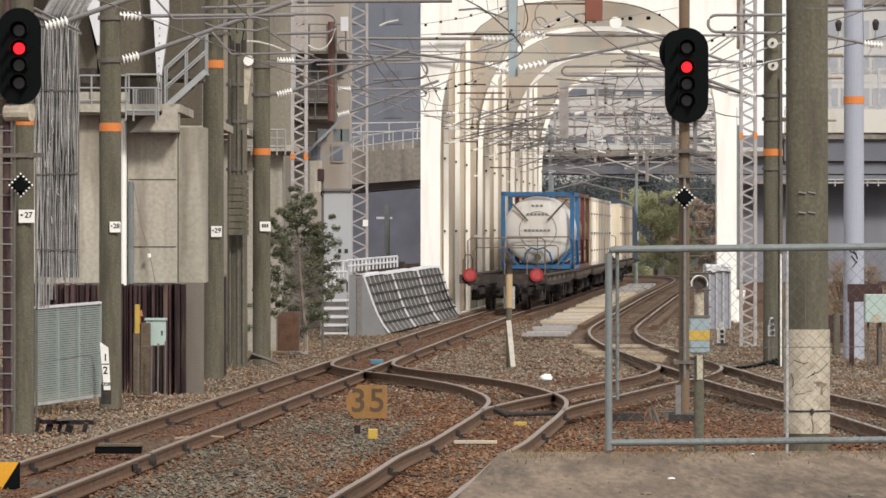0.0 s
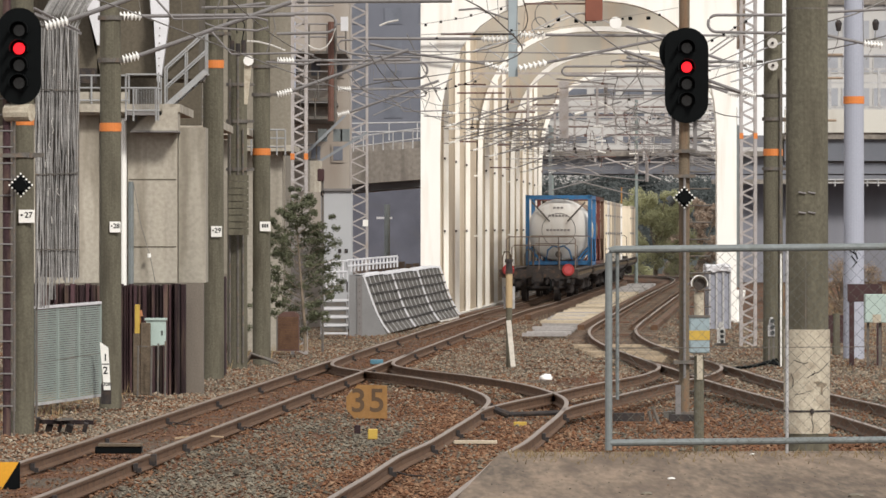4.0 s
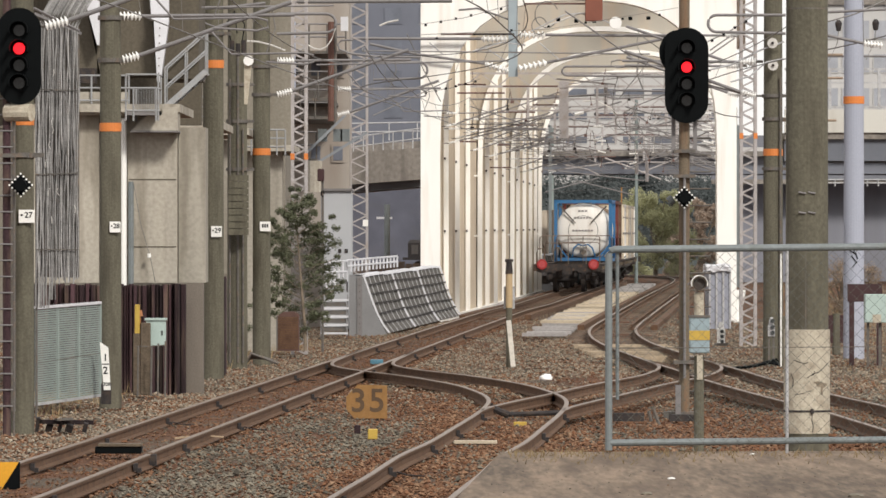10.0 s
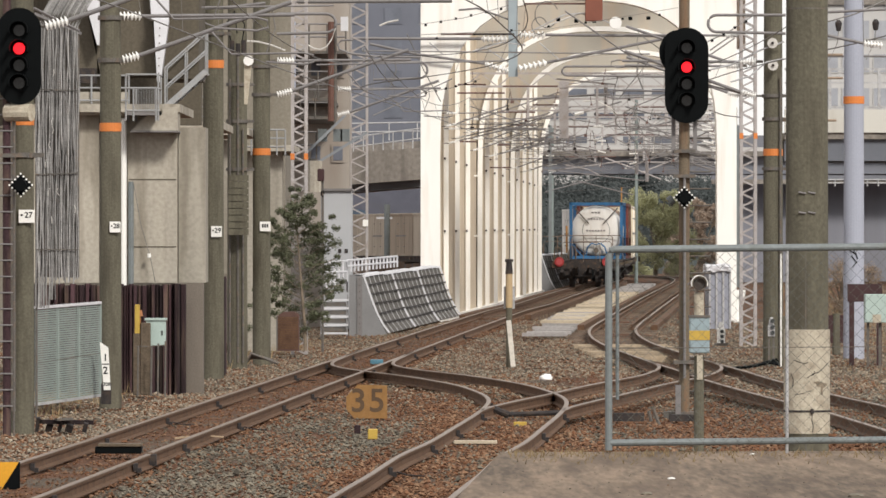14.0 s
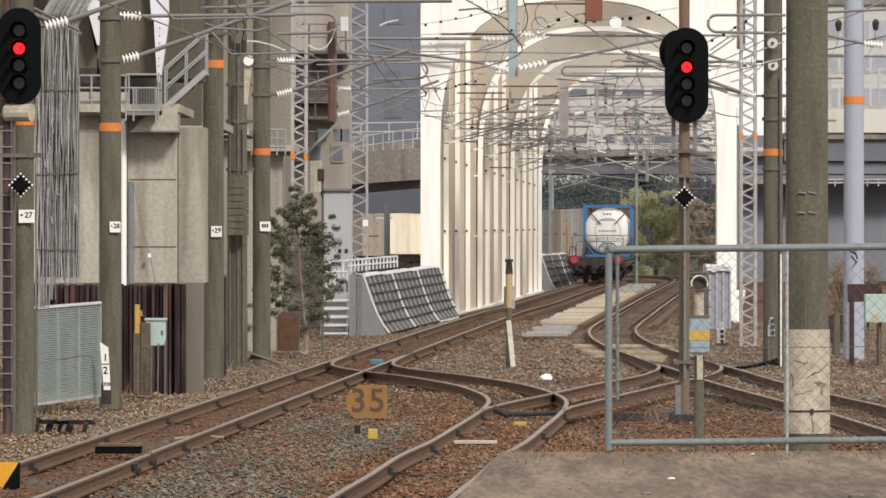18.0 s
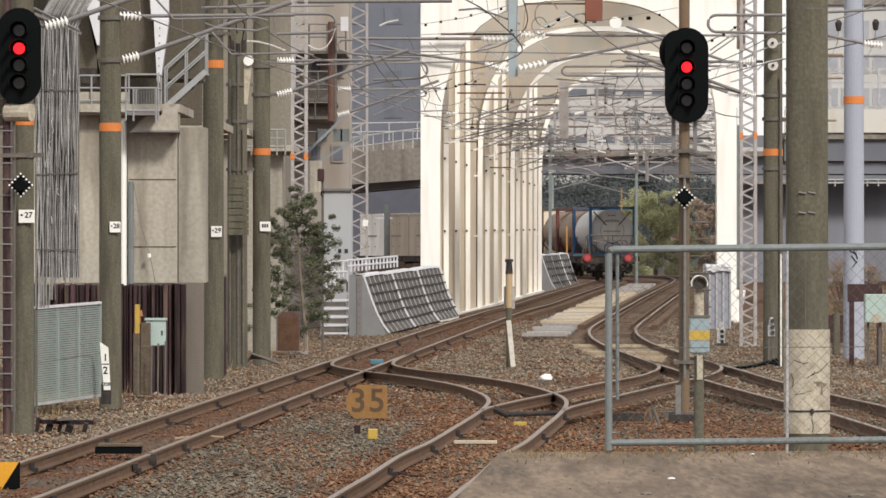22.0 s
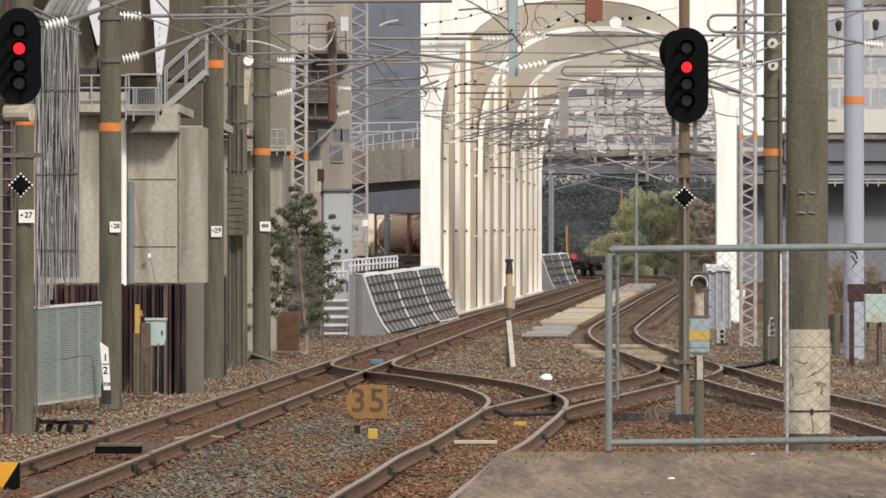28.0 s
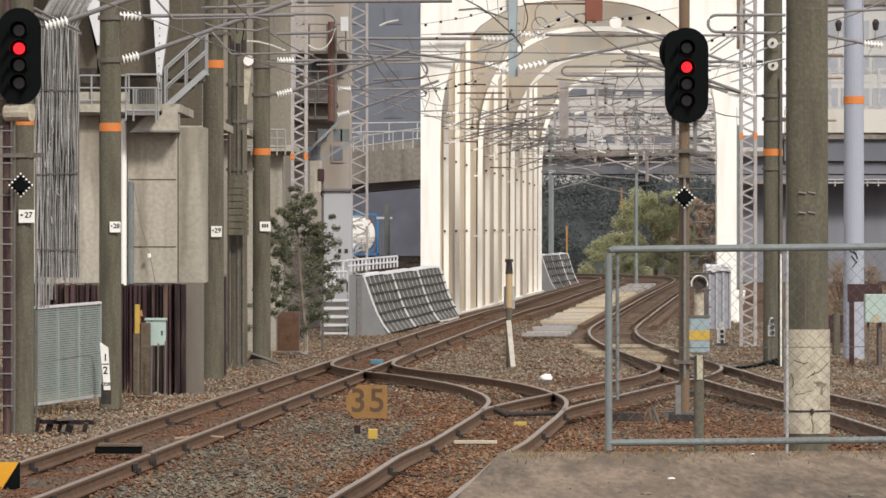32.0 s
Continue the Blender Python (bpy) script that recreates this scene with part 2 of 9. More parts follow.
def part(name, bm, material, parent, label="", smooth=False):
    ob = new(name, mesh_of(name, bm, material, smooth))
    ob.parent = parent
    if label:
        tagged(ob, label)
    return ob


def thing(name, label, category, loc=(0, 0, 0), group="", rz=0.0):
    ob = new(name)
    ob.empty_display_size = 0.2
    ob.matrix_basis = pose(*loc, 0, 0, rz)
    return tagged(ob, label, category, group)


def solid(name, bm, material, label, category, loc=(0, 0, 0), group="", kind="", rz=0.0, smooth=False):
    ob = new(name, mesh_of(name, bm, material, smooth))
    ob.matrix_basis = pose(*loc, 0, 0, rz)
    return tagged(ob, label, category, group, kind)


def writing(text, size, material, parent, loc, rz=0.0, name="writing"):
    """Upright letters that face the platform (towards -y)."""
    cu = bpy.data.curves.new(name, 'FONT')
    cu.body, cu.size, cu.align_x, cu.align_y, cu.extrude = text, size, 'CENTER', 'CENTER', 0.003
    cu.offset = size * 0.012
    tmp = bpy.data.objects.new(name, cu)
    scene.collection.objects.link(tmp)
    me = bpy.data.meshes.new_from_object(tmp.evaluated_get(bpy.context.evaluated_depsgraph_get()))
    bpy.data.objects.remove(tmp)
    me.materials.clear()
    me.materials.append(material)
    ob = new(name, me)
    ob.parent = parent
    ob.matrix_basis = pose(*loc, 90, 0, rz)
    return ob


# ---- the line of the railway ----
def rail_z(d):
    """Height of the rail tops: level, then gently down beyond the middle of the bridge."""
    return -max(0.0, d - 225) * 0.0012 - max(0.0, d - 320) * 0.003


S_CURVE = 302.0
HEAD0 = math.atan(0.0505)
# bends of the curve to the left: way along the track, curvature there
BEND_S, BEND_K = (0.0, 308.0, 331.0, 335.0, 343.0, 455.0, 465.0, 620.0), (0.0, 0.0, 0.012, 0.012, 0.006, 0.006, 0.0, 0.0)


def ease(s):
    """A slight set of the track to one side on entering the bridge."""
    f = min(1.0, max(0.0, (s - 184.0) / 24.0))
    return 0.27 * f * f * (3 - 2 * f)


def lay_curve():
    """The main track beyond the bridge, laid metre by metre."""
    x, y, h = -7.58 + 0.0505 * S_CURVE + 0.27, S_CURVE, HEAD0
    out = [(x, y, h)]
    for k in range(300):
        h -= float(np.interp(S_CURVE + k + 0.5, BEND_S, BEND_K))
        x, y = x + math.sin(h), y + math.cos(h)
        out.append((x, y, h))
    return out


CURVE = lay_curve()


def path_a(s):
    """Plan of the main track: straight over the bridge, then a curve to the left."""
    if s <= S_CURVE:
        near = 0.2 * min(1.15, max(0.0, (150.0 - s) / 90.0))
        return Vector((-7.58 + 0.0505 * s + ease(s) + near, s, rail_z(s)))
    k = min(int(s - S_CURVE), 298)
    f = s - S_CURVE - k
    (x0, y0, h0), (x1, y1, h1) = CURVE[k], CURVE[k + 1]
    return Vector((x0 + (x1 - x0) * f, y0 + (y1 - y0) * f, rail_z(s)))


def glide(points, step=2.0):
    """A smooth plan line (x, y) through a few control points, sampled along its way."""
    p = [Vector((x, y, 0)) for x, y in points]
    p = [2 * p[0] - p[1]] + p + [2 * p[-1] - p[-2]]
    out = []
    for a, b, c, d in zip(p, p[1:], p[2:], p[3:]):
        n = max(2, int((c - b).length / step))
        for k in range(n):
            t = k / n
            out.append(0.5 * ((2 * b) + (c - a) * t + (2 * a - 5 * b + 4 * c - d) * t * t + (3 * b - a - 3 * c + d) * t ** 3))
    out.append(p[-2])
    return [Vector((v.x, v.y, rail_z(v.y))) for v in out]


TRACK_A = [path_a(s) for s in np.arange(44.0, 470.0, 2.0)]
TRACK_B = glide([(3.97, 141.0), (4.05, 148.0), (4.35, 157.6), (5.25, 175.3), (6.2, 193.5), (9.2, 250.5), (11.9, 304.0), (12.2, 330.0), (10.6, 360.0), (4.5, 400.0), (-4.0, 430.0)])
TRACK_C = glide([(6.9, 50.0), (6.35, 70.0), (5.8, 86.0), (5.5, 91.0), (5.17, 97.4), (4.92, 103.0), (4.75, 109.0), (4.55, 114.5), (4.4, 119.0), (4.2, 126.3), (4.02, 134.0), (3.97, 141.0)])
TRACK_D = glide([(1.09, 86.0), (1.24, 87.7), (1.5, 89.7), (1.77, 91.6), (2.05, 93.5), (2.5, 96.7), (3.0, 100.3), (3.45, 103.0), (3.95, 106.2), (4.33, 110.0), (4.49, 112.8), (4.51, 115.5), (4.42, 119.0)], 1.0)
E_PLAN = [(-1.15, 46.0), (-0.42, 59.7), (-0.19, 63.7), (0.08, 69.0), (0.41, 73.5), (0.72, 79.0), (1.02, 84.5), (1.2, 89.0), (1.23, 92.0), (1.13, 95.0), (0.85, 99.0), (0.5, 102.0), (0.12, 104.6), (-0.35, 107.2),
          (-0.8, 109.3), (-1.14, 111.2), (-1.4, 113.3), (-1.5, 115.5), (-1.47, 118.0), (-1.36, 121.0), (-1.22, 125.0), (-1.0, 130.0)]
TRACK_E = glide(E_PLAN, 1.0)


def side(line, off):
    out = []
    for i, p in enumerate(line):
        d = (line[min(i + 1, len(line) - 1)] - line[max(i - 1, 0)]).normalized()
        out.append(p + Vector((d.y, -d.x, 0)) * off)
    return out


RAIL_FOOT = [(-0.062, -0.153), (0.062, -0.153), (0.062, -0.14), (0.012, -0.12), (0.011, -0.045), (0.03, -0.038), (0.032, -0.012), (-0.032, -0.012), (-0.03, -0.038), (-0.011, -0.045), (-0.012, -0.12), (-0.062, -0.14)]
RAIL_HEAD = [(-0.0325, -0.014), (0.0325, -0.014), (0.0325, -0.004), (0.024, 0.0), (-0.024, 0.0), (-0.0325, -0.004)]


def sweep(bm, line, profile):
    rings = []
    for i, p in enumerate(line):
        d = (line[min(i + 1, len(line) - 1)] - line[max(i - 1, 0)]).normalized()
        x = Vector((d.y, -d.x, 0)).normalized()
        rings.append([bm.verts.new(p + x * a + Vector((0, 0, b))) for a, b in profile])
    n = len(profile)
    for a, b in zip(rings, rings[1:]):
        for k in range(n):
            bm.faces.new((a[k], a[(k + 1) % n], b[(k + 1) % n], b[k]))
    bm.faces.new(rings[0])
    bm.faces.new(rings[-1][::-1])


def track(label, line, joint=None):
    t = tagged(thing("railway_track", label, "railway track"), kind="structure")
    runs = [(side(line, -0.566), "rust brown steel rail"), (side(line, 0.566), "rust brown steel rail")]
    if joint:
        # a joint where the near piece is lower than the one beyond it
        k = min(range(len(line)), key=lambda q: abs(line[q].y - joint))
        near = [p - Vector((0.012, 0, 0.016)) for p in runs[1][0][:k + 1]]
        far = runs[1][0][k:]
        runs[1:] = [(near, "rust brown rail that ends at a joint"), (far, "rust brown rail beyond the joint")]
        bm = bm_new()
        box(bm, -0.07, 0.075, -0.1, 0.12, -0.15, -0.02, Matrix.Translation(far[0]))
        part("joint_plate", bm, M_DARKSTEEL, t, "dark fishplate at a rail joint")
    for pts, lab in runs:
        bm = bm_new()
        sweep(bm, pts, RAIL_FOOT)
        r = part("rail", bm, M_RAIL, t, lab)
        bm = bm_new()
        sweep(bm, pts, RAIL_HEAD)
        part("running_surface", bm, M_RAILHEAD, r, "worn dull rail top")
    return t


# ---- ground: one sheet to the horizon ----
def ground_z(x, y):
    z = rail_z(min(y, 420)) - (0.17 if y < 185 or y > 290 else 0.3)
    return z


def ground_height(x, y):
    """Ballast heaped a little along the tracks."""
    z = ground_z(x, y)
    if abs(x) < 30 and 30 < y < 430:
        near = min(abs(x - (-7.58 + 0.0505 * y)), abs(x - (5.75 if y < 110 else -3.4 + 0.0505 * y)), abs(x - 0.5) if y < 110 else 9)
        z += -0.16 * min(1.0, max(0.0, near - 0.8)) + 0.05 * noise.noise((x * 0.7, y * 0.25, 0))
    return z


def build_ground():
    bm = bm_new()
    xs = [-3000, -800, -200, -60, -30] + [i * 1.0 for i in range(-16, 23)] + [30, 60, 200, 800, 3000]
    ys = [-2000, -400, -60, 0, 30] + [i * 1.5 for i in range(24, 140)] + [i * 6.0 for i in range(35, 72)] + [500, 700, 1200, 2500, 4500]
    rows = []
    for y in ys:
        row = []
        for x in xs:
            row.append(bm.verts.new((x, y, ground_height(x, y))))
        rows.append(row)
    for a, b in zip(rows, rows[1:]):
        for k in range(len(xs) - 1):
            bm.faces.new((a[k], a[k + 1], b[k + 1], b[k]))
    solid("ground", bm, M_GROUND, "rust-stained grey ballast and gravel between the tracks", "ballast ground", kind="structure", smooth=True)


build_ground()
track("main railway track of rusty rails running over the bridge", TRACK_A, 70.0)
track("second railway track beside the main one over the bridge", TRACK_B)
track("siding track that turns off beside the platform end", TRACK_C)
track("short crossover track between two lines", TRACK_D)
track("platform track with curved turnout rails", TRACK_E)


# ---- platform end ----
def build_platform():
    z = 0.98
    bm = bm_new()
    slab(bm, [(-1.45, -40.0), (-1.2, 0.0), (0.04, 35.0), (0.4, 43.1), (6.4, 43.7), (7.5, 20.0), (8.0, -40.0)], 'z', z - 0.12, z)
    p = solid("platform", bm, M_PLATFORM, "worn brown asphalt platform end with a concrete edge", "platform", kind="structure")
    bm = bm_new()
    slab(bm, [(-1.35, -40.0), (-1.1, 0.0), (0.14, 35.0), (0.48, 43.0), (6.3, 43.6), (7.4, 20.0), (7.9, -40.0)], 'z', -0.4, z - 0.12)
    part("platform_wall", bm, M_CONCRETE, p, "grey concrete platform wall")


build_platform()


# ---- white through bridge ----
# cross frame webs are a darker beige than the white flanges
M_BRIDGE_WEB = mat("bridge_beige_paint", (0.38, 0.35, 0.3), 0.7, vary=0.1, scale=1.0, bump=0.05, dirt=(0.46, 0.35, 0.25), dirt_amount=0.5, streak=True)
# tan puts shade and bounced light into the plates' white paint; streaks are stains
M_BRIDGE_PLATE = mat("bridge_plate_shaded", (0.66, 0.555, 0.42), 0.7, vary=0.12, scale=1.2, bump=0.05, dirt=(0.44, 0.33, 0.23), dirt_amount=0.55, streak=True)
BR0, BR1 = 190.0, 283.0
HANGERS_AT = (191.0, 195.2, 202.5, 209.9, 219.0, 225.0, 232.3, 239.7, 248.0, 253.8, 260.8, 267.8, 274.0, 279.5, 283.0)


def left_x(d):
    return -9.68 + 0.0505 * d


def right_x(d):
    return -1.22 + 0.0505 * d


def portal_frame(bridge, d, deep, wide, z_spring, z_top, top):
    """Two posts and a cross beam with an arched underside, as one plate box."""
    zb = rail_z(d) - 0.35
    x0, x1 = left_x(d), right_x(d)
    cx, a = (x0 + x1) / 2, (x1 - x0) / 2
    b = z_top - z_spring
    arch = []
    n = 28
    for k in range(n + 1):
        t = math.pi * k / n
        c, s = math.cos(t), math.sin(t)
        e = 2 / 2.7
        arch.append((cx - a * math.copysign(abs(c) ** e, c), z_spring + b * abs(s) ** e))
    inner = [(x0, zb)] + arch + [(x1, zb)]
    outer = [(x0 - wide, zb)]
    for k in range(n + 1):
        f = k / n
        if f < 0.3:
            outer.append((x0 - wide, z_spring + (top - z_spring) * f / 0.3))
        elif f > 0.7:
            outer.append((x1 + wide, z_spring + (top - z_spring) * (1 - f) / 0.3))
        else:
            outer.append((x0 - wide + (x1 - x0 + 2 * wide) * (f - 0.3) / 0.4, top))
    outer.append((x1 + wide, zb))
    bm = bm_new()
    rings = [[bm.verts.new((x, y, z)) for x, z in ln] for ln in (inner, outer) for y in (d, d + deep)]
    i0, i1, o0, o1 = rings
    for k in range(len(inner) - 1):
        bm.faces.new((i0[k], i0[k + 1], o0[k + 1], o0[k]))
        bm.faces.new((i1[k], o1[k], o1[k + 1], i1[k + 1]))
        bm.faces.new((i0[k], i1[k], i1[k + 1], i0[k + 1]))
        bm.faces.new((o0[k], o0[k + 1], o1[k + 1], o1[k]))
    for k in (0, -1):
        bm.faces.new((i0[k], o0[k], o1[k], i1[k]))
    f = part("portal_frame", bm, M_BRIDGE if wide > 0.5 else M_BRIDGE_WEB, bridge, "white painted portal frame with an arched underside" if wide > 0.5 else "beige cross frame with an arched underside")
    if wide < 0.5:
        # flange round the arch, proud of the web
        bm = bm_new()
        rings = []
        for y in (d - 0.3, d - 0.01):
            for t in (0.0, 0.17):
                rings.append([bm.verts.new((cx + (x - cx) * (1 - 0.002) * (1 + t / a) if i not in (0, len(inner) - 1) else cx + (x - cx) * (1 + t / a), y, z + (t * (z - z_spring) / b if z > z_spring else 0))) for i, (x, z) in enumerate(inner)])
        r0, r1, r2, r3 = rings
        for k in range(len(inner) - 1):
            for p, q in ((r0, r1), (r1, r3), (r3, r2), (r2, r0)):
                bm.faces.new((p[k], p[k + 1], q[k + 1], q[k]))
        for k in (0, -1):
            bm.faces.new((r0[k], r1[k], r3[k], r2[k]))
        part("flange", bm, M_BRIDGE, f, "white painted flange")


def build_bridge():
    b = thing("bridge", "white painted steel through bridge carrying both tracks", "bridge")
    portal_frame(b, BR0, 1.0, 0.6, 4.8, 9.45, 12.5)
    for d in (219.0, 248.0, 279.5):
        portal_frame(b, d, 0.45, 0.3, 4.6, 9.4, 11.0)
    for s, fx, w in (("left", left_x, -1), ("right", right_x, 1)):
        bm = bm_new()
        beam(bm, (fx(BR0 + 1) + w * 0.35, BR0 + 1, rail_z(BR0) - 0.75), (fx(BR1) + w * 0.35, BR1, rail_z(BR1) - 0.75), 0.7, 0.9)
        part("bottom_chord", bm, M_BRIDGE, b)
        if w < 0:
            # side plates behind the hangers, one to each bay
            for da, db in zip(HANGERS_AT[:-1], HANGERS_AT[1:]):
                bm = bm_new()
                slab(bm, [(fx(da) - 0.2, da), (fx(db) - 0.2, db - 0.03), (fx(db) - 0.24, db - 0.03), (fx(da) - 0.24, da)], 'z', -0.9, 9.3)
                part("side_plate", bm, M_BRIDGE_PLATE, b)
        bm = bm_new()
        pts = []
        for k in range(13):
            d = BR0 + 0.5 + (BR1 - BR0 - 1) * k / 12
            pts.append((fx(d) + w * 0.35, d, 11.0 + 7.5 * (1 - (2 * k / 12 - 1) ** 2)))
        for p, q in zip(pts, pts[1:]):
            beam(bm, p, q, 0.7, 0.9)
        part("arch_rib", bm, M_BRIDGE, b)
        for i, d in enumerate(HANGERS_AT[1:-1]):
            x = fx(d)
            w = 1 if fx is right_x else -1
            zb, zt = rail_z(d) - 0.35, 11.2 + 7.0 * (1 - (2 * (d - BR0) / (BR1 - BR0) - 1) ** 2)
            frame_here = min(abs(d - q) for q in (219, 248, 279.5)) < 1.2
            bm = bm_new()
            if not frame_here:
                # a wide front flange, a web and a narrower rear flange
                h = [(0.0, -0.17), (0.15, -0.17), (0.15, -0.14), (0.06, -0.14), (0.06, 0.14), (0.12, 0.14), (0.12, 0.17), (0.0, 0.17)]
                slab(bm, [(x + w * px, d + py) for px, py in h], 'z', zb, zt)
                hg = part("hanger", bm, M_BRIDGE, b)
            if w < 0 and not frame_here:
                # a slim stiffener on the plate beyond the hanger
                bm = bm_new()
                xs = fx(d + 2.6)
                box(bm, xs - 0.2, xs - 0.13, d + 2.55, d + 2.62, zb, 8.5)
                part("stiffener", bm, M_BRIDGE, hg)
                for zz in (2.38, 4.66 - 0.004 * (d - 195)):
                    bm = bm_new()
                    box(bm, x - 0.15, x - 0.09, d - 0.22, d - 0.171, zz - 0.035, zz + 0.035)
                    part("clip", bm, M_DARKSTEEL, hg, "small dark clip")
            elif w < 0:
                for zz in (2.2, 4.3):
                    bm = bm_new()
                    box(bm, x - 0.42, x - 0.02, d - 1.7, d - 1.64, zz - 0.03, zz + 0.03)
                    part("bracket", bm, M_BRIDGE, b)
    for d in np.arange(BR0 + 0.5, BR1, 3.65):
        bm = bm_new()
        beam(bm, (left_x(d), d, rail_z(d) - 0.8), (right_x(d), d, rail_z(d) - 0.8), 0.3, 0.6)
        part("floor_beam", bm, M_DARKSTEEL, b)
    return b


build_bridge()
# ---- train ----
def tank_s(t):
    """Way along the track of the rear face of the last tank container."""
    return 207.2 + 5.5 * t - 0.008 * t * t + 0.07 * max(0.0, t - 24.0) ** 2


def pose_at(s, half=7.0):
    p, q = path_a(s - half), path_a(s + half)
    m = (q - p).normalized().to_track_quat('Y', 'Z').to_matrix().to_4x4()
    m.translation = (p + q) / 2
    return m


WHEEL_R = 0.43


def bogie_parts(wagon, y0, mat_f):
    bg_bm = bm_new()
    for sx in (-1, 1):
        slab(bg_bm, [(y0 - 1.3, 0.42), (y0 - 0.6, 0.34), (y0 + 0.6, 0.34), (y0 + 1.3, 0.42), (y0 + 1.3, 0.62), (y0 + 0.5, 0.8), (y0 - 0.5, 0.8), (y0 - 1.3, 0.62)], 'x', sx * 0.95 - 0.06, sx * 0.95 + 0.06)
        for dy in (-0.95, 0.95):
            box(bg_bm, sx * 0.95 - 0.12, sx * 0.95 + 0.12, y0 + dy - 0.16, y0 + dy + 0.16, 0.3, 0.62)
        for dy in (-0.2, 0.0, 0.2):
            rod(bg_bm, (sx * 0.95, y0 + dy, 0.4), (sx * 0.95, y0 + dy, 0.72), 0.07, 8)
    box(bg_bm, -1.0, 1.0, y0 - 0.2, y0 + 0.2, 0.5, 0.78)
    bogie = part("bogie", bg_bm, mat_f, wagon, "grimy black steel bogie")
    sets = []
    for dy in (-0.95, 0.95):
        bm = bm_new()
        for sx in (-1, 1):
            rod(bm, (sx * 0.5, 0, 0), (sx * 0.63, 0, 0), WHEEL_R, 20)
            rod(bm, (sx * 0.47, 0, 0), (sx * 0.5, 0, 0), WHEEL_R + 0.03, 20)
            for k in range(3):
                a = k * 2.094
                box(bm, sx * 0.635 - 0.01, sx * 0.635 + 0.01, math.cos(a) * 0.25 - 0.05, math.cos(a) * 0.25 + 0.05, math.sin(a) * 0.25 - 0.05, math.sin(a) * 0.25 + 0.05)
        rod(bm, (-1.0, 0, 0), (1.0, 0, 0), 0.07, 10)
        ws = part("wheelset", bm, mat_f, bogie, "steel wheels on one axle")
        ws.matrix_basis = pose(0, y0 + dy, WHEEL_R)
        sets.append((ws, y0 + dy))
    return sets


def handrail(bm, y, x0, x1, z0, z1, r=0.022):
    tube(bm, [(x0, y, z0), (x0, y, z1 - 0.08), (x0 + 0.08, y, z1), (x1 - 0.08, y, z1), (x1, y, z1 - 0.08), (x1, y, z0)], r, 6)
    rod(bm, (x0, y, (z0 + z1) / 2), (x1, y, (z0 + z1) / 2), r * 0.8, 6)
    for k in (0.33, 0.66):
        rod(bm, (x0 + (x1 - x0) * k, y, z0), (x0 + (x1 - x0) * k, y, z1), r * 0.8, 6)


M_WAGON = mat("wagon_grey_blue", (0.038, 0.032, 0.03), 0.8, 0.1, vary=0.3, scale=4, dirt=(0.12, 0.07, 0.045), dirt_amount=0.7)
# brown darkened to put the shade under the overpass into the colour
M_HANDRAIL = mat("wagon_handrail", (0.16, 0.12, 0.095), 0.7, vary=0.2)
M_LOCK = mat("lock_paint", (0.13, 0.1, 0.07), 0.7, vary=0.3)
M_YELLOW = mat("yellow_paint", (0.46, 0.31, 0.06), 0.6, vary=0.15)


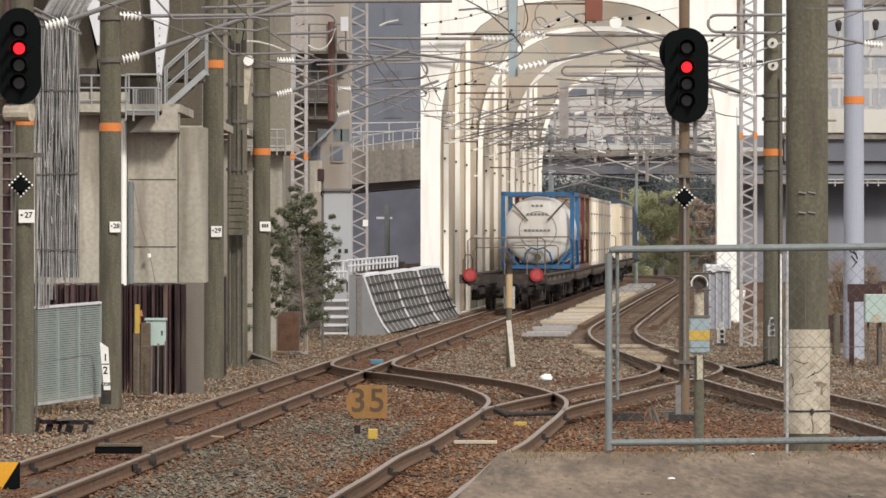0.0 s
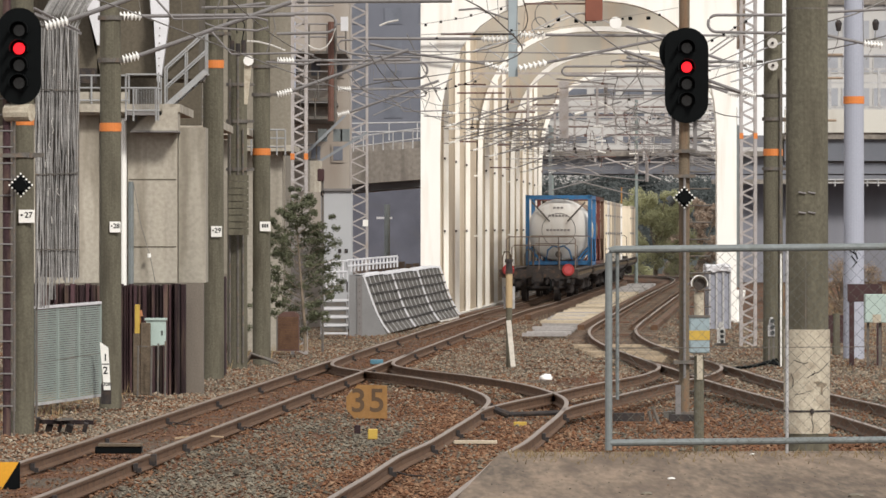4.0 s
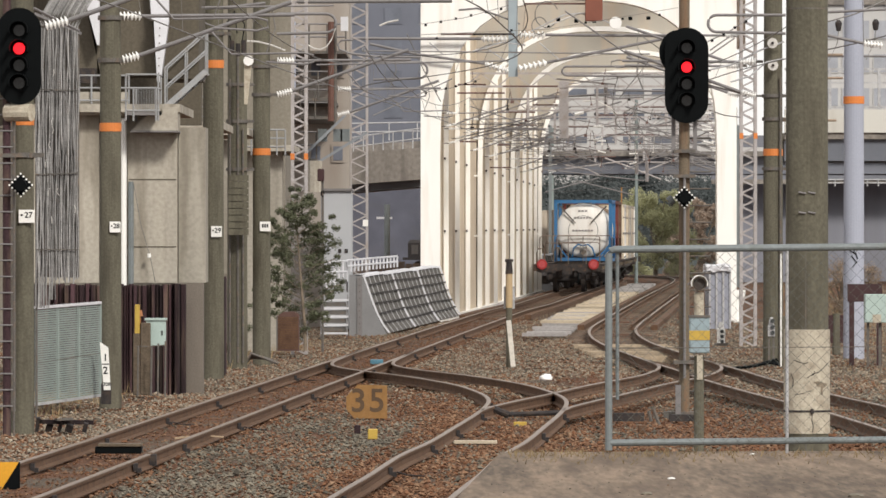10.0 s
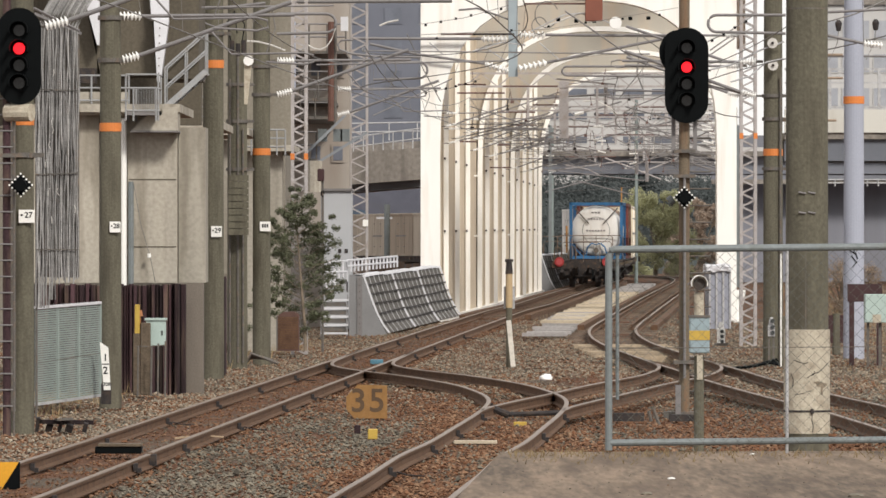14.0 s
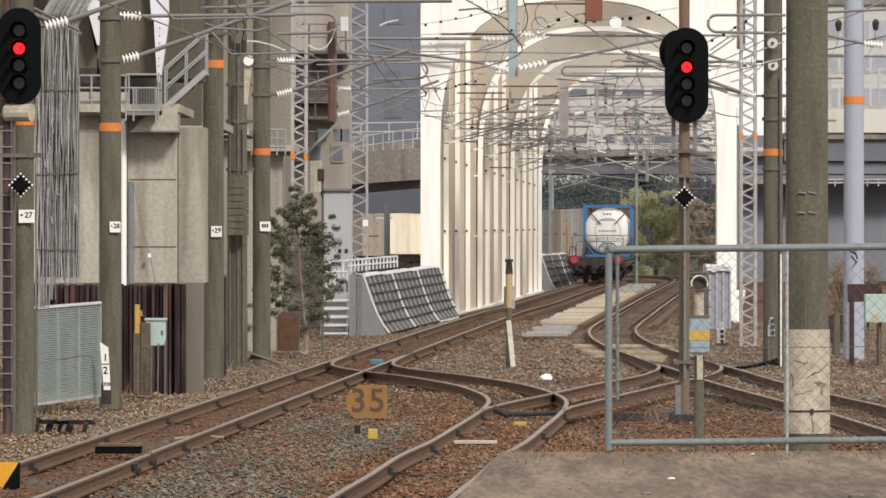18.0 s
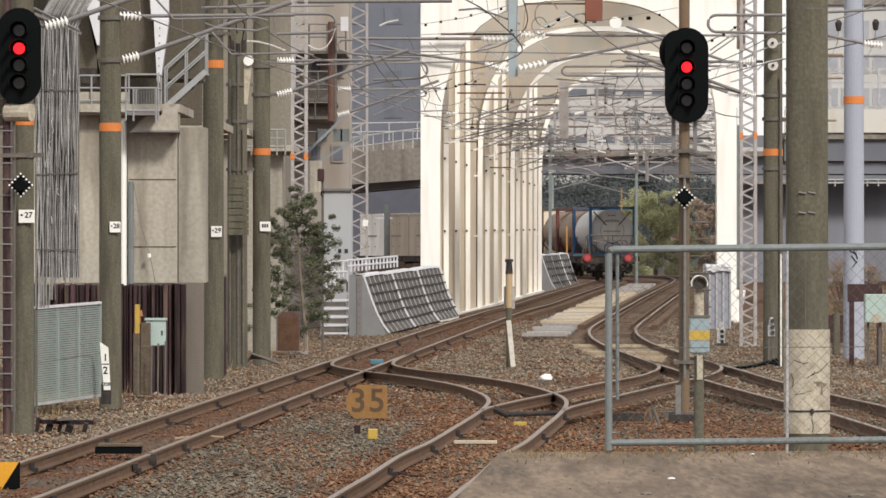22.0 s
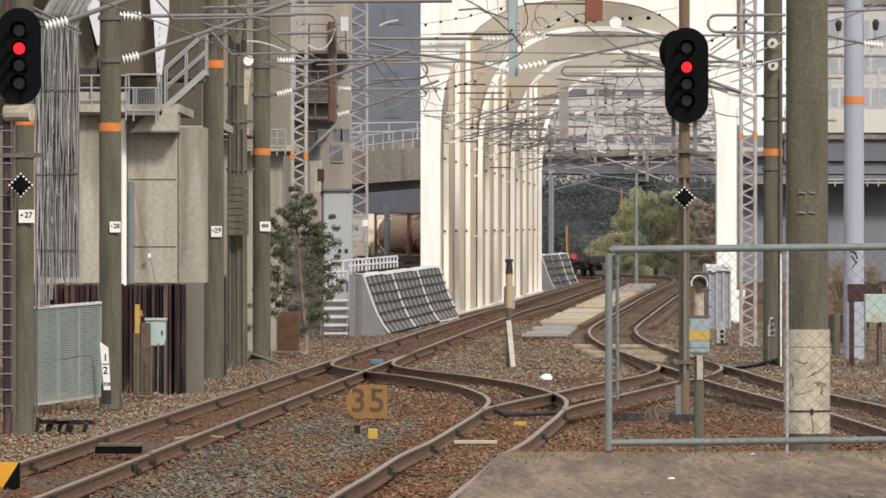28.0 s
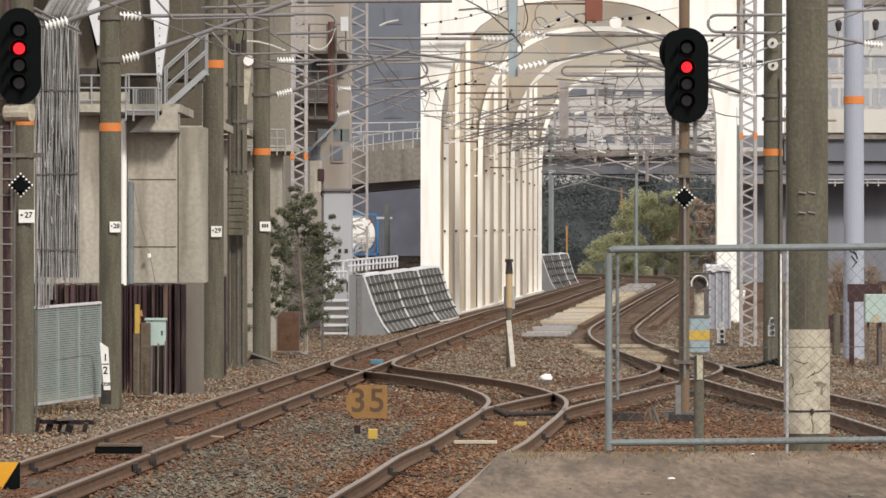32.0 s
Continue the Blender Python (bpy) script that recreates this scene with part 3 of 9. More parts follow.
def build_wagon(label, last=False, L=9.75):
    w = thing("flat_wagon", label, "freight wagon", group="wagons of the goods train")
    for sx in (-1, 1):
        bm = bm_new()
        slab(bm, [(-L, 0.82), (-5.0, 0.74), (5.0, 0.74), (L, 0.82), (L, 1.06), (-L, 1.06)], 'x', sx * 1.2 - 0.05, sx * 1.2 + 0.05)
        box(bm, sx * 1.2 - 0.12, sx * 1.2 + 0.12, -L, L, 1.05, 1.09)
        part("side_sill", bm, M_WAGON, w)
    for sx in (-1, 1):
        bm = bm_new()
        box(bm, sx * 0.3 - 0.06, sx * 0.3 + 0.06, -L, L, 0.6, 0.98)
        part("centre_sill", bm, M_DARKSTEEL, w)
    for k in range(13):
        bm = bm_new()
        y = (-L + 1.2) * (1 - k / 6)
        box(bm, -1.15, 1.15, y - 0.05, y + 0.05, 0.75, 0.96)
        part("cross_bearer", bm, M_DARKSTEEL, w)
    for e in (-1, 1):
        bm = bm_new()
        box(bm, -1.32, 1.32, e * L - 0.08, e * L + 0.08, 0.82, 1.09)
        part("end_beam", bm, M_WAGON, w)
        bm = bm_new()
        box(bm, -0.12, 0.12, e * L - 0.1, e * L + 0.3 * e, 0.76, 0.96)
        box(bm, -0.17, 0.17, e * (L + 0.28), e * (L + 0.45), 0.7, 1.02)
        part("coupler", bm, M_DARKSTEEL, w, "black knuckle coupler")
        bm = bm_new()
        tube(bm, [(0.4, e * (L + 0.08), 0.75), (0.42, e * (L + 0.22), 0.55), (0.4, e * (L + 0.3), 0.35), (0.33, e * (L + 0.36), 0.4)], 0.03)
        part("brake_hose", bm, M_BLACK, w)
    bm = bm_new()
    tube(bm, [(-0.9, -L + 0.12, 1.08), (-0.9, -L + 0.12, 1.82), (-0.82, -L + 0.12, 1.9), (0.62, -L + 0.12, 1.9), (0.7, -L + 0.12, 1.82), (0.7, -L + 0.12, 1.08)], 0.02, 6)
    part("handrail", bm, M_HANDRAIL, w, "brown steel end handrail")
    bm = bm_new()
    tube(bm, [(-1.1, -L + 0.5, 1.08), (-1.1, -L + 0.5, 2.1), (-1.0, -L + 0.5, 2.18), (1.12, -L + 0.5, 2.18), (1.22, -L + 0.5, 2.1), (1.22, -L + 0.5, 1.08)], 0.022, 6)
    part("handrail", bm, M_HANDRAIL, w, "brown steel end handrail")
    bm = bm_new()
    rod(bm, (0.0, -L + 0.5, 1.08), (0.0, -L + 0.5, 2.18), 0.018, 6)
    part("stanchion", bm, M_HANDRAIL, w)
    bm = bm_new()
    tube(bm, [(-1.22, -L + 0.2, 1.0), (-1.22, -L + 0.2, 1.5), (-1.15, -L + 0.2, 1.68), (-1.0, -L + 0.2, 1.68), (-0.93, -L + 0.2, 1.5), (-0.93, -L + 0.2, 1.0)], 0.03)
    part("step_rail", bm, M_LOCK, w, "dull yellow step rail")
    for y in (-3.2, 2.6):
        bm = bm_new()
        rod(bm, (-0.45, y - 0.7, 0.55), (-0.45, y + 0.7, 0.55), 0.22, 14)
        part("air_tank", bm, M_DARKSTEEL, w)
    for k in range(6):
        for sx in (-1, 1):
            bm = bm_new()
            y = (1.95 - L) * (1 - k / 2.5)
            box(bm, sx * 1.29 - 0.04, sx * 1.29 + 0.04, y - 0.06, y + 0.06, 0.88, 1.0)
            part("container_lock", bm, M_LOCK, w, "small yellowed container lock")
    if last:
        for sx in (-1, 1):
            bm = bm_new()
            ring_disc(bm, (sx * 1.0, -L - 0.14, 1.08), 0.2, 0.05, 28)
            d = part("tail_disc", bm, M_RED, w, "red reflecting tail disc")
            bm = bm_new()
            ring_disc(bm, (sx * 1.0, -L - 0.17, 1.08), 0.135, 0.02, 24)
            part("reflector", bm, mat("red_reflector", (0.42, 0.075, 0.08), 0.3, vary=0.2, scale=9), d, "paler red reflector face")
            bm = bm_new()
            box(bm, sx * 1.0 - 0.03, sx * 1.0 + 0.03, -L - 0.12, -L - 0.05, 0.75, 1.08)
            part("bracket", bm, M_DARKSTEEL, d)
    sets = bogie_parts(w, 2.85 - L, M_DARKSTEEL) + bogie_parts(w, L - 2.85, M_DARKSTEEL)
    return w, sets


def capsule(bm, y0, y1, r, zc, seg=36, dome=0.26):
    """A lying tank with domed ends."""
    rings = []
    prof = []
    for k in range(6):
        a = math.pi / 2 * k / 6
        prof.append((y0 - dome * math.cos(a) + dome, r * math.sin(a)))
    prof.append((y0 + dome, r))
    prof += [(y1 - (y - y0), rr) for y, rr in prof[::-1]]
    for y, rr in prof:
        if rr < 1e-6:
            rings.append([bm.verts.new((0, y, zc))])
        else:
            rings.append([bm.verts.new((rr * math.cos(2 * math.pi * k / seg), y, zc + rr * math.sin(2 * math.pi * k / seg))) for k in range(seg)])
    for a, b in zip(rings, rings[1:]):
        if len(a) == 1:
            for k in range(seg):
                bm.faces.new((a[0], b[k], b[(k + 1) % seg]))
        elif len(b) == 1:
            for k in range(seg):
                bm.faces.new((a[k], b[0], a[(k + 1) % seg]))
        else:
            for k in range(seg):
                bm.faces.new((a[k], a[(k + 1) % seg], b[(k + 1) % seg], b[k]))


M_TANK = mat("tank_white", (0.74, 0.72, 0.69), 0.45, vary=0.06, scale=2, bump=0.03, dirt=(0.42, 0.34, 0.28), dirt_amount=0.35, streak=True)
M_TANK_BROWN = mat("tank_tan", (0.25, 0.17, 0.115), 0.55, vary=0.15, scale=2, bump=0.05, dirt=(0.2, 0.14, 0.1), dirt_amount=0.5, streak=True)
M_BLUE = mat("frame_blue", (0.035, 0.15, 0.33), 0.5, vary=0.15, scale=4, bump=0.05, dirt=(0.12, 0.11, 0.11), dirt_amount=0.3)
M_MAROON = mat("frame_maroon", (0.15, 0.04, 0.035), 0.6, vary=0.2, scale=4, bump=0.05, dirt=(0.12, 0.07, 0.05), dirt_amount=0.4)
M_BROWNF = mat("frame_brown", (0.13, 0.075, 0.05), 0.6, vary=0.2, scale=4, bump=0.05)
M_MARK = mat("grey_marking", (0.26, 0.24, 0.24), 0.7, vary=0.1)


def build_tank(label, frame_mat, tank_mat, marks=True):
    """A 20-foot tank container; its rear face at y = -3.03."""
    c = thing("tank_container", label, "tank container", group="tank containers on one wagon")
    L, Wd, H = 3.03, 1.219, 2.591
    for y in (-1, 1):
        for x in (-1, 1):
            bm = bm_new()
            box(bm, x * Wd - (0.14 if x > 0 else 0), x * Wd + (0 if x > 0 else 0.14), y * L - (0.14 if y > 0 else 0), y * L + (0 if y > 0 else 0.14), 0, H)
            part("corner_post", bm, frame_mat, c)
        bm = bm_new()
        box(bm, -Wd, Wd, y * L - (0.13 if y > 0 else 0), y * L + (0 if y > 0 else 0.13), H - 0.13, H - 0.01)
        part("end_rail", bm, frame_mat, c)
        bm = bm_new()
        box(bm, -Wd, Wd, y * L - (0.13 if y > 0 else 0), y * L + (0 if y > 0 else 0.13), 0.02, 0.15)
        part("end_rail", bm, frame_mat, c)
        for x in (-1, 1):
            for z, dz in ((0.1, 0.62),):
                bm = bm_new()
                beam(bm, (x * (Wd - 0.08), y * (L - 0.08), z + dz), (x * (Wd - 0.62), y * (L - 0.08), z), 0.07, 0.07, (0, 1, 0))
                part("corner_brace", bm, frame_mat, c)
    for x in (-1, 1):
        for z in (0.06, H - 0.08):
            bm = bm_new()
            box(bm, x * Wd - (0.1 if x > 0 else 0), x * Wd + (0 if x > 0 else 0.1), -L + 0.14, L - 0.14, z - 0.06, z + 0.06)
            part("side_rail", bm, frame_mat, c)
        for s in (-1, 1):
            bm = bm_new()
            beam(bm, (x * (Wd - 0.05), s * (L - 0.15), 0.15), (x * (Wd - 0.05), s * (L - 1.3), 1.0), 0.06)
            part("side_brace", bm, frame_mat, c)
    bm = bm_new()
    capsule(bm, -L + 0.05, L - 0.05, 1.14, 1.3)
    t = part("tank", bm, tank_mat, c, smooth=True)
    for y in (-1.6, 0.0, 1.6):
        bm = bm_new()
        bmesh.ops.create_cone(bm, cap_ends=False, segments=28, radius1=1.152, radius2=1.152, depth=0.08, matrix=Matrix.Translation((0, y, 1.3)) @ Matrix.Rotation(math.pi / 2, 4, 'X'))
        part("band", bm, tank_mat, t)
    bm = bm_new()
    rod(bm, (0, 0, 2.4), (0, 0, 2.52), 0.28, 16)
    part("manlid", bm, M_GALV, t)
    bm = bm_new()
    box(bm, -0.28, 0.28, -2.6, 2.6, 2.55, 2.575)
    part("walkway", bm, M_GALV, c, "narrow grey grating walkway on top")
    if marks:
        # weld ring on the end, stay rods, and the outlet valve
        bm = bm_new()
        yr = -L + 0.05 + 0.26 * (1 - math.sqrt(1 - (0.62 / 1.14) ** 2)) - 0.005
        tube(bm, [(0.62 * math.cos(k * 0.2094), yr, 1.3 + 0.62 * math.sin(k * 0.2094)) for k in range(31)], 0.012, 5)
        part("weld_ring", bm, M_GALV, t)
        for x in (-1, 1):
            bm = bm_new()
            rod(bm, (x * 0.98, -L + 0.1, 2.33), (x * 0.33, -L - 0.02, 1.62), 0.03, 6)
            part("stay_rod", bm, M_GALV_DK, c)
        bm = bm_new()
        tube(bm, [(-0.45, -L, 0.2), (-0.4, -L - 0.05, 0.55), (-0.2, -L - 0.06, 0.72), (0.0, -L - 0.06, 0.66), (0.2, -L - 0.06, 0.72), (0.4, -L - 0.05, 0.55), (0.5, -L, 0.2)], 0.035)
        part("outlet_guard", bm, M_BLUE, c)
        bm = bm_new()
        rod(bm, (0, -L + 0.05, 0.4), (0, -L - 0.1, 0.4), 0.12, 12)
        part("outlet_valve", bm, M_GALV_DK, c)
        for z, w, k in ((2.12, 0.42, 3), (1.83, 0.75, 6), (1.3, 0.9, 7)):
            for j in range(k):
                bm = bm_new()
                x0 = -w / 2 + w * j / k
                y = -L + 0.045 + 0.26 * (1 - math.sqrt(max(0.0, 1 - ((z - 1.3) ** 2 + (x0 + w / k / 2) ** 2) / 1.3)))
                box(bm, x0, x0 + w / k * 0.7, y - 0.02, y + 0.02, z - 0.035, z + 0.035)
                part("marking", bm, M_MARK, c, "unreadable dark marking")
    return c


M_ROOF_BLUE = mat("roof_dull_blue", (0.16, 0.25, 0.36), 0.6, vary=0.15, scale=2)


def build_container(label, colour, name):
    """A 12-foot box container with corrugated sides and locking bars on a side door."""
    m = mat("container_" + name, colour, 0.65, vary=0.1, scale=1.2, fine=25, bump=0.06, dirt=tuple(c * 0.55 for c in colour), dirt_amount=0.45, streak=True)
    c = thing("freight_container", label, "freight container", group="box containers of the goods train")
    L, Wd, H = 1.86, 1.225, 2.5
    bm = bm_new()
    box(bm, -Wd + 0.015, Wd - 0.015, -L + 0.03, L - 0.03, 0.1, H - 0.06)
    part("box_body", bm, m, c)
    for x in (-1, 1):
        for y in (-1, 1):
            bm = bm_new()
            box(bm, x * Wd - (0.1 if x > 0 else 0), x * Wd + (0 if x > 0 else 0.1), y * L - (0.1 if y > 0 else 0), y * L + (0 if y > 0 else 0.1), 0, H)
            part("corner_post", bm, m, c)
        for k in range(9):
            bm = bm_new()
            y = -L + 0.25 + k * 0.42
            box(bm, x * (Wd - 0.016), x * (Wd - 0.011), y - 0.11, y + 0.11, 0.2, H - 0.2)
            part("rib", bm, m, c)
        for y in (-0.5, 0.5):
            bm = bm_new()
            rod(bm, (x * Wd, y, 0.15), (x * Wd, y, H - 0.15), 0.018, 6)
            part("locking_bar", bm, m, c)
            for zz in (0.55, 1.9):
                bm = bm_new()
                box(bm, x * Wd - 0.02, x * Wd + 0.02, y - 0.05, y + 0.05, zz - 0.03, zz + 0.03)
                part("hinge", bm, M_GALV, c)
        bm = bm_new()
        box(bm, x * Wd - 0.02, x * Wd + 0.02, -0.75, 0.75, 1.14, 1.22)
        part("cross_rail", bm, M_GALV, c)
        for za, zb in ((0.0, 0.12), (H - 0.1, H)):
            bm = bm_new()
            box(bm, x * Wd - 0.03, x * Wd + 0.003, -L, L, za, zb)
            part("side_rail", bm, m, c)
    bm = bm_new()
    slab(bm, [(-Wd, H - 0.06), (Wd, H - 0.06), (Wd, H - 0.02), (0, H + 0.03), (-Wd, H - 0.02)], 'y', -L, L)
    part("roof", bm, M_ROOF_BLUE if name == "white" else m, c)
    for y in (-1, 1):
        for k in range(5):
            bm = bm_new()
            box(bm, -0.96 + k * 0.44, -0.8 + k * 0.44, y * (L - 0.02) - 0.02, y * (L - 0.02) + 0.02, 0.2, H - 0.2)
            part("end_rib", bm, m, c)
    return c


def build_loco():
    """A locomotive with its cab at the train's end and a low hood before it."""
    M_LB = mat("loco_blue", (0.05, 0.078, 0.115), 0.4, vary=0.1, scale=2, dirt=(0.08, 0.07, 0.06), dirt_amount=0.4)
    M_LC = mat("loco_cream", (0.14, 0.14, 0.15), 0.45, vary=0.08)
    M_GLASS = mat("dark_glass", (0.02, 0.025, 0.03), 0.08, vary=0.1, bump=0)
    c = thing("locomotive", "faded blue locomotive with a rounded cab roof and low hood", "locomotive")
    bm = bm_new()
    slab(bm, [(-1.42, 1.0), (1.42, 1.0), (1.45, 2.0), (1.42, 3.2), (1.28, 3.6), (0.95, 3.82), (0.4, 3.94), (-0.4, 3.94), (-0.95, 3.82), (-1.28, 3.6), (-1.42, 3.2), (-1.45, 2.0)], 'y', -4.85, -1.0)
    cab = part("cab", bm, M_LB, c)
    bm = bm_new()
    slab(bm, [(-1.15, 1.0), (1.15, 1.0), (1.15, 1.85), (1.0, 2.05), (-1.0, 2.05), (-1.15, 1.85)], 'y', -1.0, 4.7)
    hood = part("hood", bm, M_DARKSTEEL, c, "low grimy engine hood")
    bm = bm_new()
    box(bm, -1.42, 1.42, -4.85, 4.85, 0.85, 1.0)
    part("frame", bm, M_DARKSTEEL, c)
    bm = bm_new()
    box(bm, 1.46, 1.5, -4.5, -4.25, 1.95, 2.35)
    part("side_board", bm, M_WHITE, cab, "small white board on the cab side")
    bm = bm_new()
    box(bm, -1.5, -1.46, -4.5, -4.25, 1.75, 2.15)
    part("side_board", bm, M_WHITE, cab, "small white board on the cab side")
    for x in (-1, 1):
        bm = bm_new()
        box(bm, x * 1.455 - 0.01, x * 1.455 + 0.01, -4.8, -1.05, 1.35, 1.7)
        part("band", bm, M_LC, cab, "faded grey band")
        for y in (-3.9, -2.2):
            bm = bm_new()
            box(bm, x * 1.44 - 0.015, x * 1.44 + 0.015, y - 0.5, y + 0.5, 2.35, 3.05)
            part("cab_window", bm, M_GLASS, cab, "dark cab window")
        for k in range(3):
            bm = bm_new()
            box(bm, x * 1.16 - 0.012, x * 1.16 + 0.012, -0.6 + k * 1.7, 0.6 + k * 1.7, 1.2, 1.75)
            part("louvre", bm, M_GALV_DK, hood)
        bm = bm_new()
        box(bm, x * 0.62 - 0.48, x * 0.62 + 0.48, -4.88, -4.84, 2.35, 3.15)
        part("windscreen", bm, M_GLASS, cab)
        bm = bm_new()
        ring_disc(bm, (x * 0.87, -4.89, 1.5), 0.12, 0.06, 16)
        part("lamp", bm, M_WHITE, cab)
    bm = bm_new()
    rod(bm, (0.3, 0.6, 2.05), (0.3, 0.6, 2.3), 0.12, 10)
    part("exhaust", bm, M_GALV_DK, hood)
    sets = []
    for y in (-2.9, 2.9):
        sets += bogie_parts(c, y, M_DARKSTEEL)
    return c, sets


TRAIN = []          # (thing, its wagon's way ahead of the last tank, its place on the wagon, height over the rail)
WHEELS = []         # (wheelset, its wagon's place)


def build_train():
    # the wagon at the head is shorter than the others
    centres = {-1: 9.15 - 20.4, 0: 9.15, 1: 29.55, 2: 49.95, 3: 70.35, 4: 88.85}
    for k, mid in centres.items():
        if k == -1:
            w, sets = build_wagon("empty grey flat container wagon with red tail discs", True)
        else:
            w, sets = build_wagon("grey flat wagon loaded with " + ("tank containers" if k == 0 else "box containers"), False, 7.85 if k == 4 else 9.75)
        TRAIN.append((w, mid, 0.0, 0.0))
        if k < 1:
            WHEELS.extend(sets)
    tanks = (("white tank container in a bright blue frame", M_BLUE, M_TANK), ("tan tank container in a dark red frame", M_MAROON, M_TANK_BROWN),
             ("brown tank container in a rusty brown frame", M_BROWNF, M_TANK_BROWN))
    for k, (label, fm, tm) in enumerate(tanks):
        TRAIN.append((build_tank(label, fm, tm, k == 0), 9.15, 3.03 + k * 6.2 - 9.15, 1.1))
    cream, white, beige, tan, grey = ("cream", (0.76, 0.67, 0.53)), ("white", (0.82, 0.8, 0.77)), ("beige", (0.43, 0.37, 0.3)), ("tan", (0.33, 0.27, 0.21)), ("grey", (0.36, 0.34, 0.31))
    # some places on the wagons are empty
    load = {1: [cream, white, cream, beige, grey], 2: [beige, beige, white, None, None], 3: [None, None, cream, beige, tan], 4: [beige, tan, beige, beige]}
    for k, row in load.items():
        for j, kind in enumerate(row):
            if kind:
                c = build_container("weathered %s steel box container with locking bars on a wagon" % kind[0], kind[1], kind[0])
                if k == 1 and j == 0:
                    bm = bm_new()
                    box(bm, -1.245, -1.23, -1.5, 1.5, 0.9, 2.25)
                    p = part("name_panel", bm, M_WHITE, c, "white panel with unreadable dark marks")
                    for q in range(3):
                        bm = bm_new()
                        box(bm, -1.252, -1.245, -0.9 + q * 0.6, -0.5 + q * 0.6, 1.5, 1.85)
                        part("bar", bm, M_MARK, p)
                TRAIN.append((c, centres[k], (j - (len(row) - 1) / 2) * 3.84, 1.1))
    loco, sets = build_loco()
    TRAIN.append((loco, 102.6, 0.0, 0.0))


build_train()


def motions():
    times = [float(t) for t in range(0, 33, 1)]
    for ob, mid, along, up in TRAIN:
        # a load rides rigidly on its wagon
        walk(ob, [(t, pose_at(tank_s(t) + mid) @ pose(0, along, up)) for t in times])
    fine = [k * 0.1 for k in range(321)]
    for ws, y in WHEELS:
        walk(ws, [(t, pose(0, y, WHEEL_R) @ Matrix.Rotation(-(tank_s(t) - tank_s(0)) / WHEEL_R, 4, 'X')) for t in fine])


# ---- poles along the line ----
M_PALE = mat("pole_pale_paint", (0.34, 0.36, 0.43), 0.6, vary=0.08, scale=2, bump=0.05, dirt=(0.3, 0.3, 0.33), dirt_amount=0.3, streak=True)
M_PALE_GREEN = mat("pole_pale_green", (0.19, 0.225, 0.22), 0.6, vary=0.1, scale=2)
M_RIB = mat("screen_rib", (0.6, 0.6, 0.63), 0.5, 0.0, vary=0.1)
M_GALV_PALE = mat("bar_grey", (0.4, 0.4, 0.41), 0.6, vary=0.25, scale=4, dirt=(0.22, 0.2, 0.19), dirt_amount=0.5)
M_LATTICE = mat("lattice_galvanised", (0.37, 0.345, 0.34), 0.65, 0.1, vary=0.2, scale=3, bump=0.05, dirt=(0.26, 0.2, 0.15), dirt_amount=0.4)
M_TEAL = mat("cabinet_pale_teal", (0.37, 0.46, 0.43), 0.5, vary=0.08, bump=0.05)
M_CABLE = mat("cable_grey", (0.25, 0.245, 0.24), 0.45, vary=0.35, scale=4, bump=0.1, per_object=0.45)
M_JUMPER = mat("jumper_pale", (0.55, 0.53, 0.5), 0.5, vary=0.2, scale=4)
M_RAILING = mat("railing_galvanised", (0.28, 0.285, 0.29), 0.55, 0.1, vary=0.15, scale=5, bump=0.05, dirt=(0.25, 0.2, 0.16), dirt_amount=0.3)


def ground_at(x, y):
    return rail_z(y) - 0.32


def pole(x, d, r, top, label, bands=(), plate=None, clamps=(), colour=None, conduits=()):
    zb = ground_at(x, d)
    p = thing("catenary_pole", label, "utility pole", (x, d, zb), "poles beside the track")
    bm = bm_new()
    rod(bm, (0, 0, 0), (0, 0, top - zb), r * 1.04, 24, r * 0.93)
    part("shaft", bm, colour or M_POLE, p, smooth=False)
    for z0, z1 in bands:
        bm = bm_new()
        rod(bm, (0, 0, z0 - zb), (0, 0, z1 - zb), r * 1.03, 24)
        part("band", bm, M_ORANGE, p, "orange warning band")
    for z in clamps:
        bm = bm_new()
        rod(bm, (0, 0, z - 0.035 - zb), (0, 0, z + 0.035 - zb), r + 0.03, 20)
        box(bm, r - 0.02, r + 0.14, -0.04, 0.04, z - 0.03 - zb, z + 0.03 - zb)
        part("clamp", bm, M_GALV_DK, p, "steel clamp")
    for dx, z0, z1, rr in conduits:
        bm = bm_new()
        rod(bm, (dx, -r - rr, z0 - zb), (dx, -r - rr, z1 - zb), rr, 8)
        part("conduit", bm, M_GALV_DK, p)
    if plate:
        dx, z, w, h, text = plate
        bm = bm_new()
        box(bm, dx - w / 2, dx + w / 2, -r - 0.05, -r - 0.035, z - h / 2 - zb, z + h / 2 - zb)
        pl = part("number_plate", bm, M_WHITE, p, "small white plate with black figures")
        if text:
            writing(text, h * 0.62, M_BLACK, pl, (dx + w * 0.12, -r - 0.053, z - zb + h * 0.08))
            bm = bm_new()
            box(bm, dx - w * 0.38, dx - w * 0.25, -r - 0.056, -r - 0.05, z - zb + h * 0.02, z - zb + h * 0.16)
            part("dot", bm, M_BLACK, pl)
        else:
            for k in range(3):
                bm = bm_new()
                box(bm, dx - w * 0.3 + k * w * 0.22, dx - w * 0.16 + k * w * 0.22, -r - 0.056, -r - 0.05, z - zb - h * 0.12, z - zb + h * 0.25)
                part("bar", bm, M_BLACK, pl)
    return p


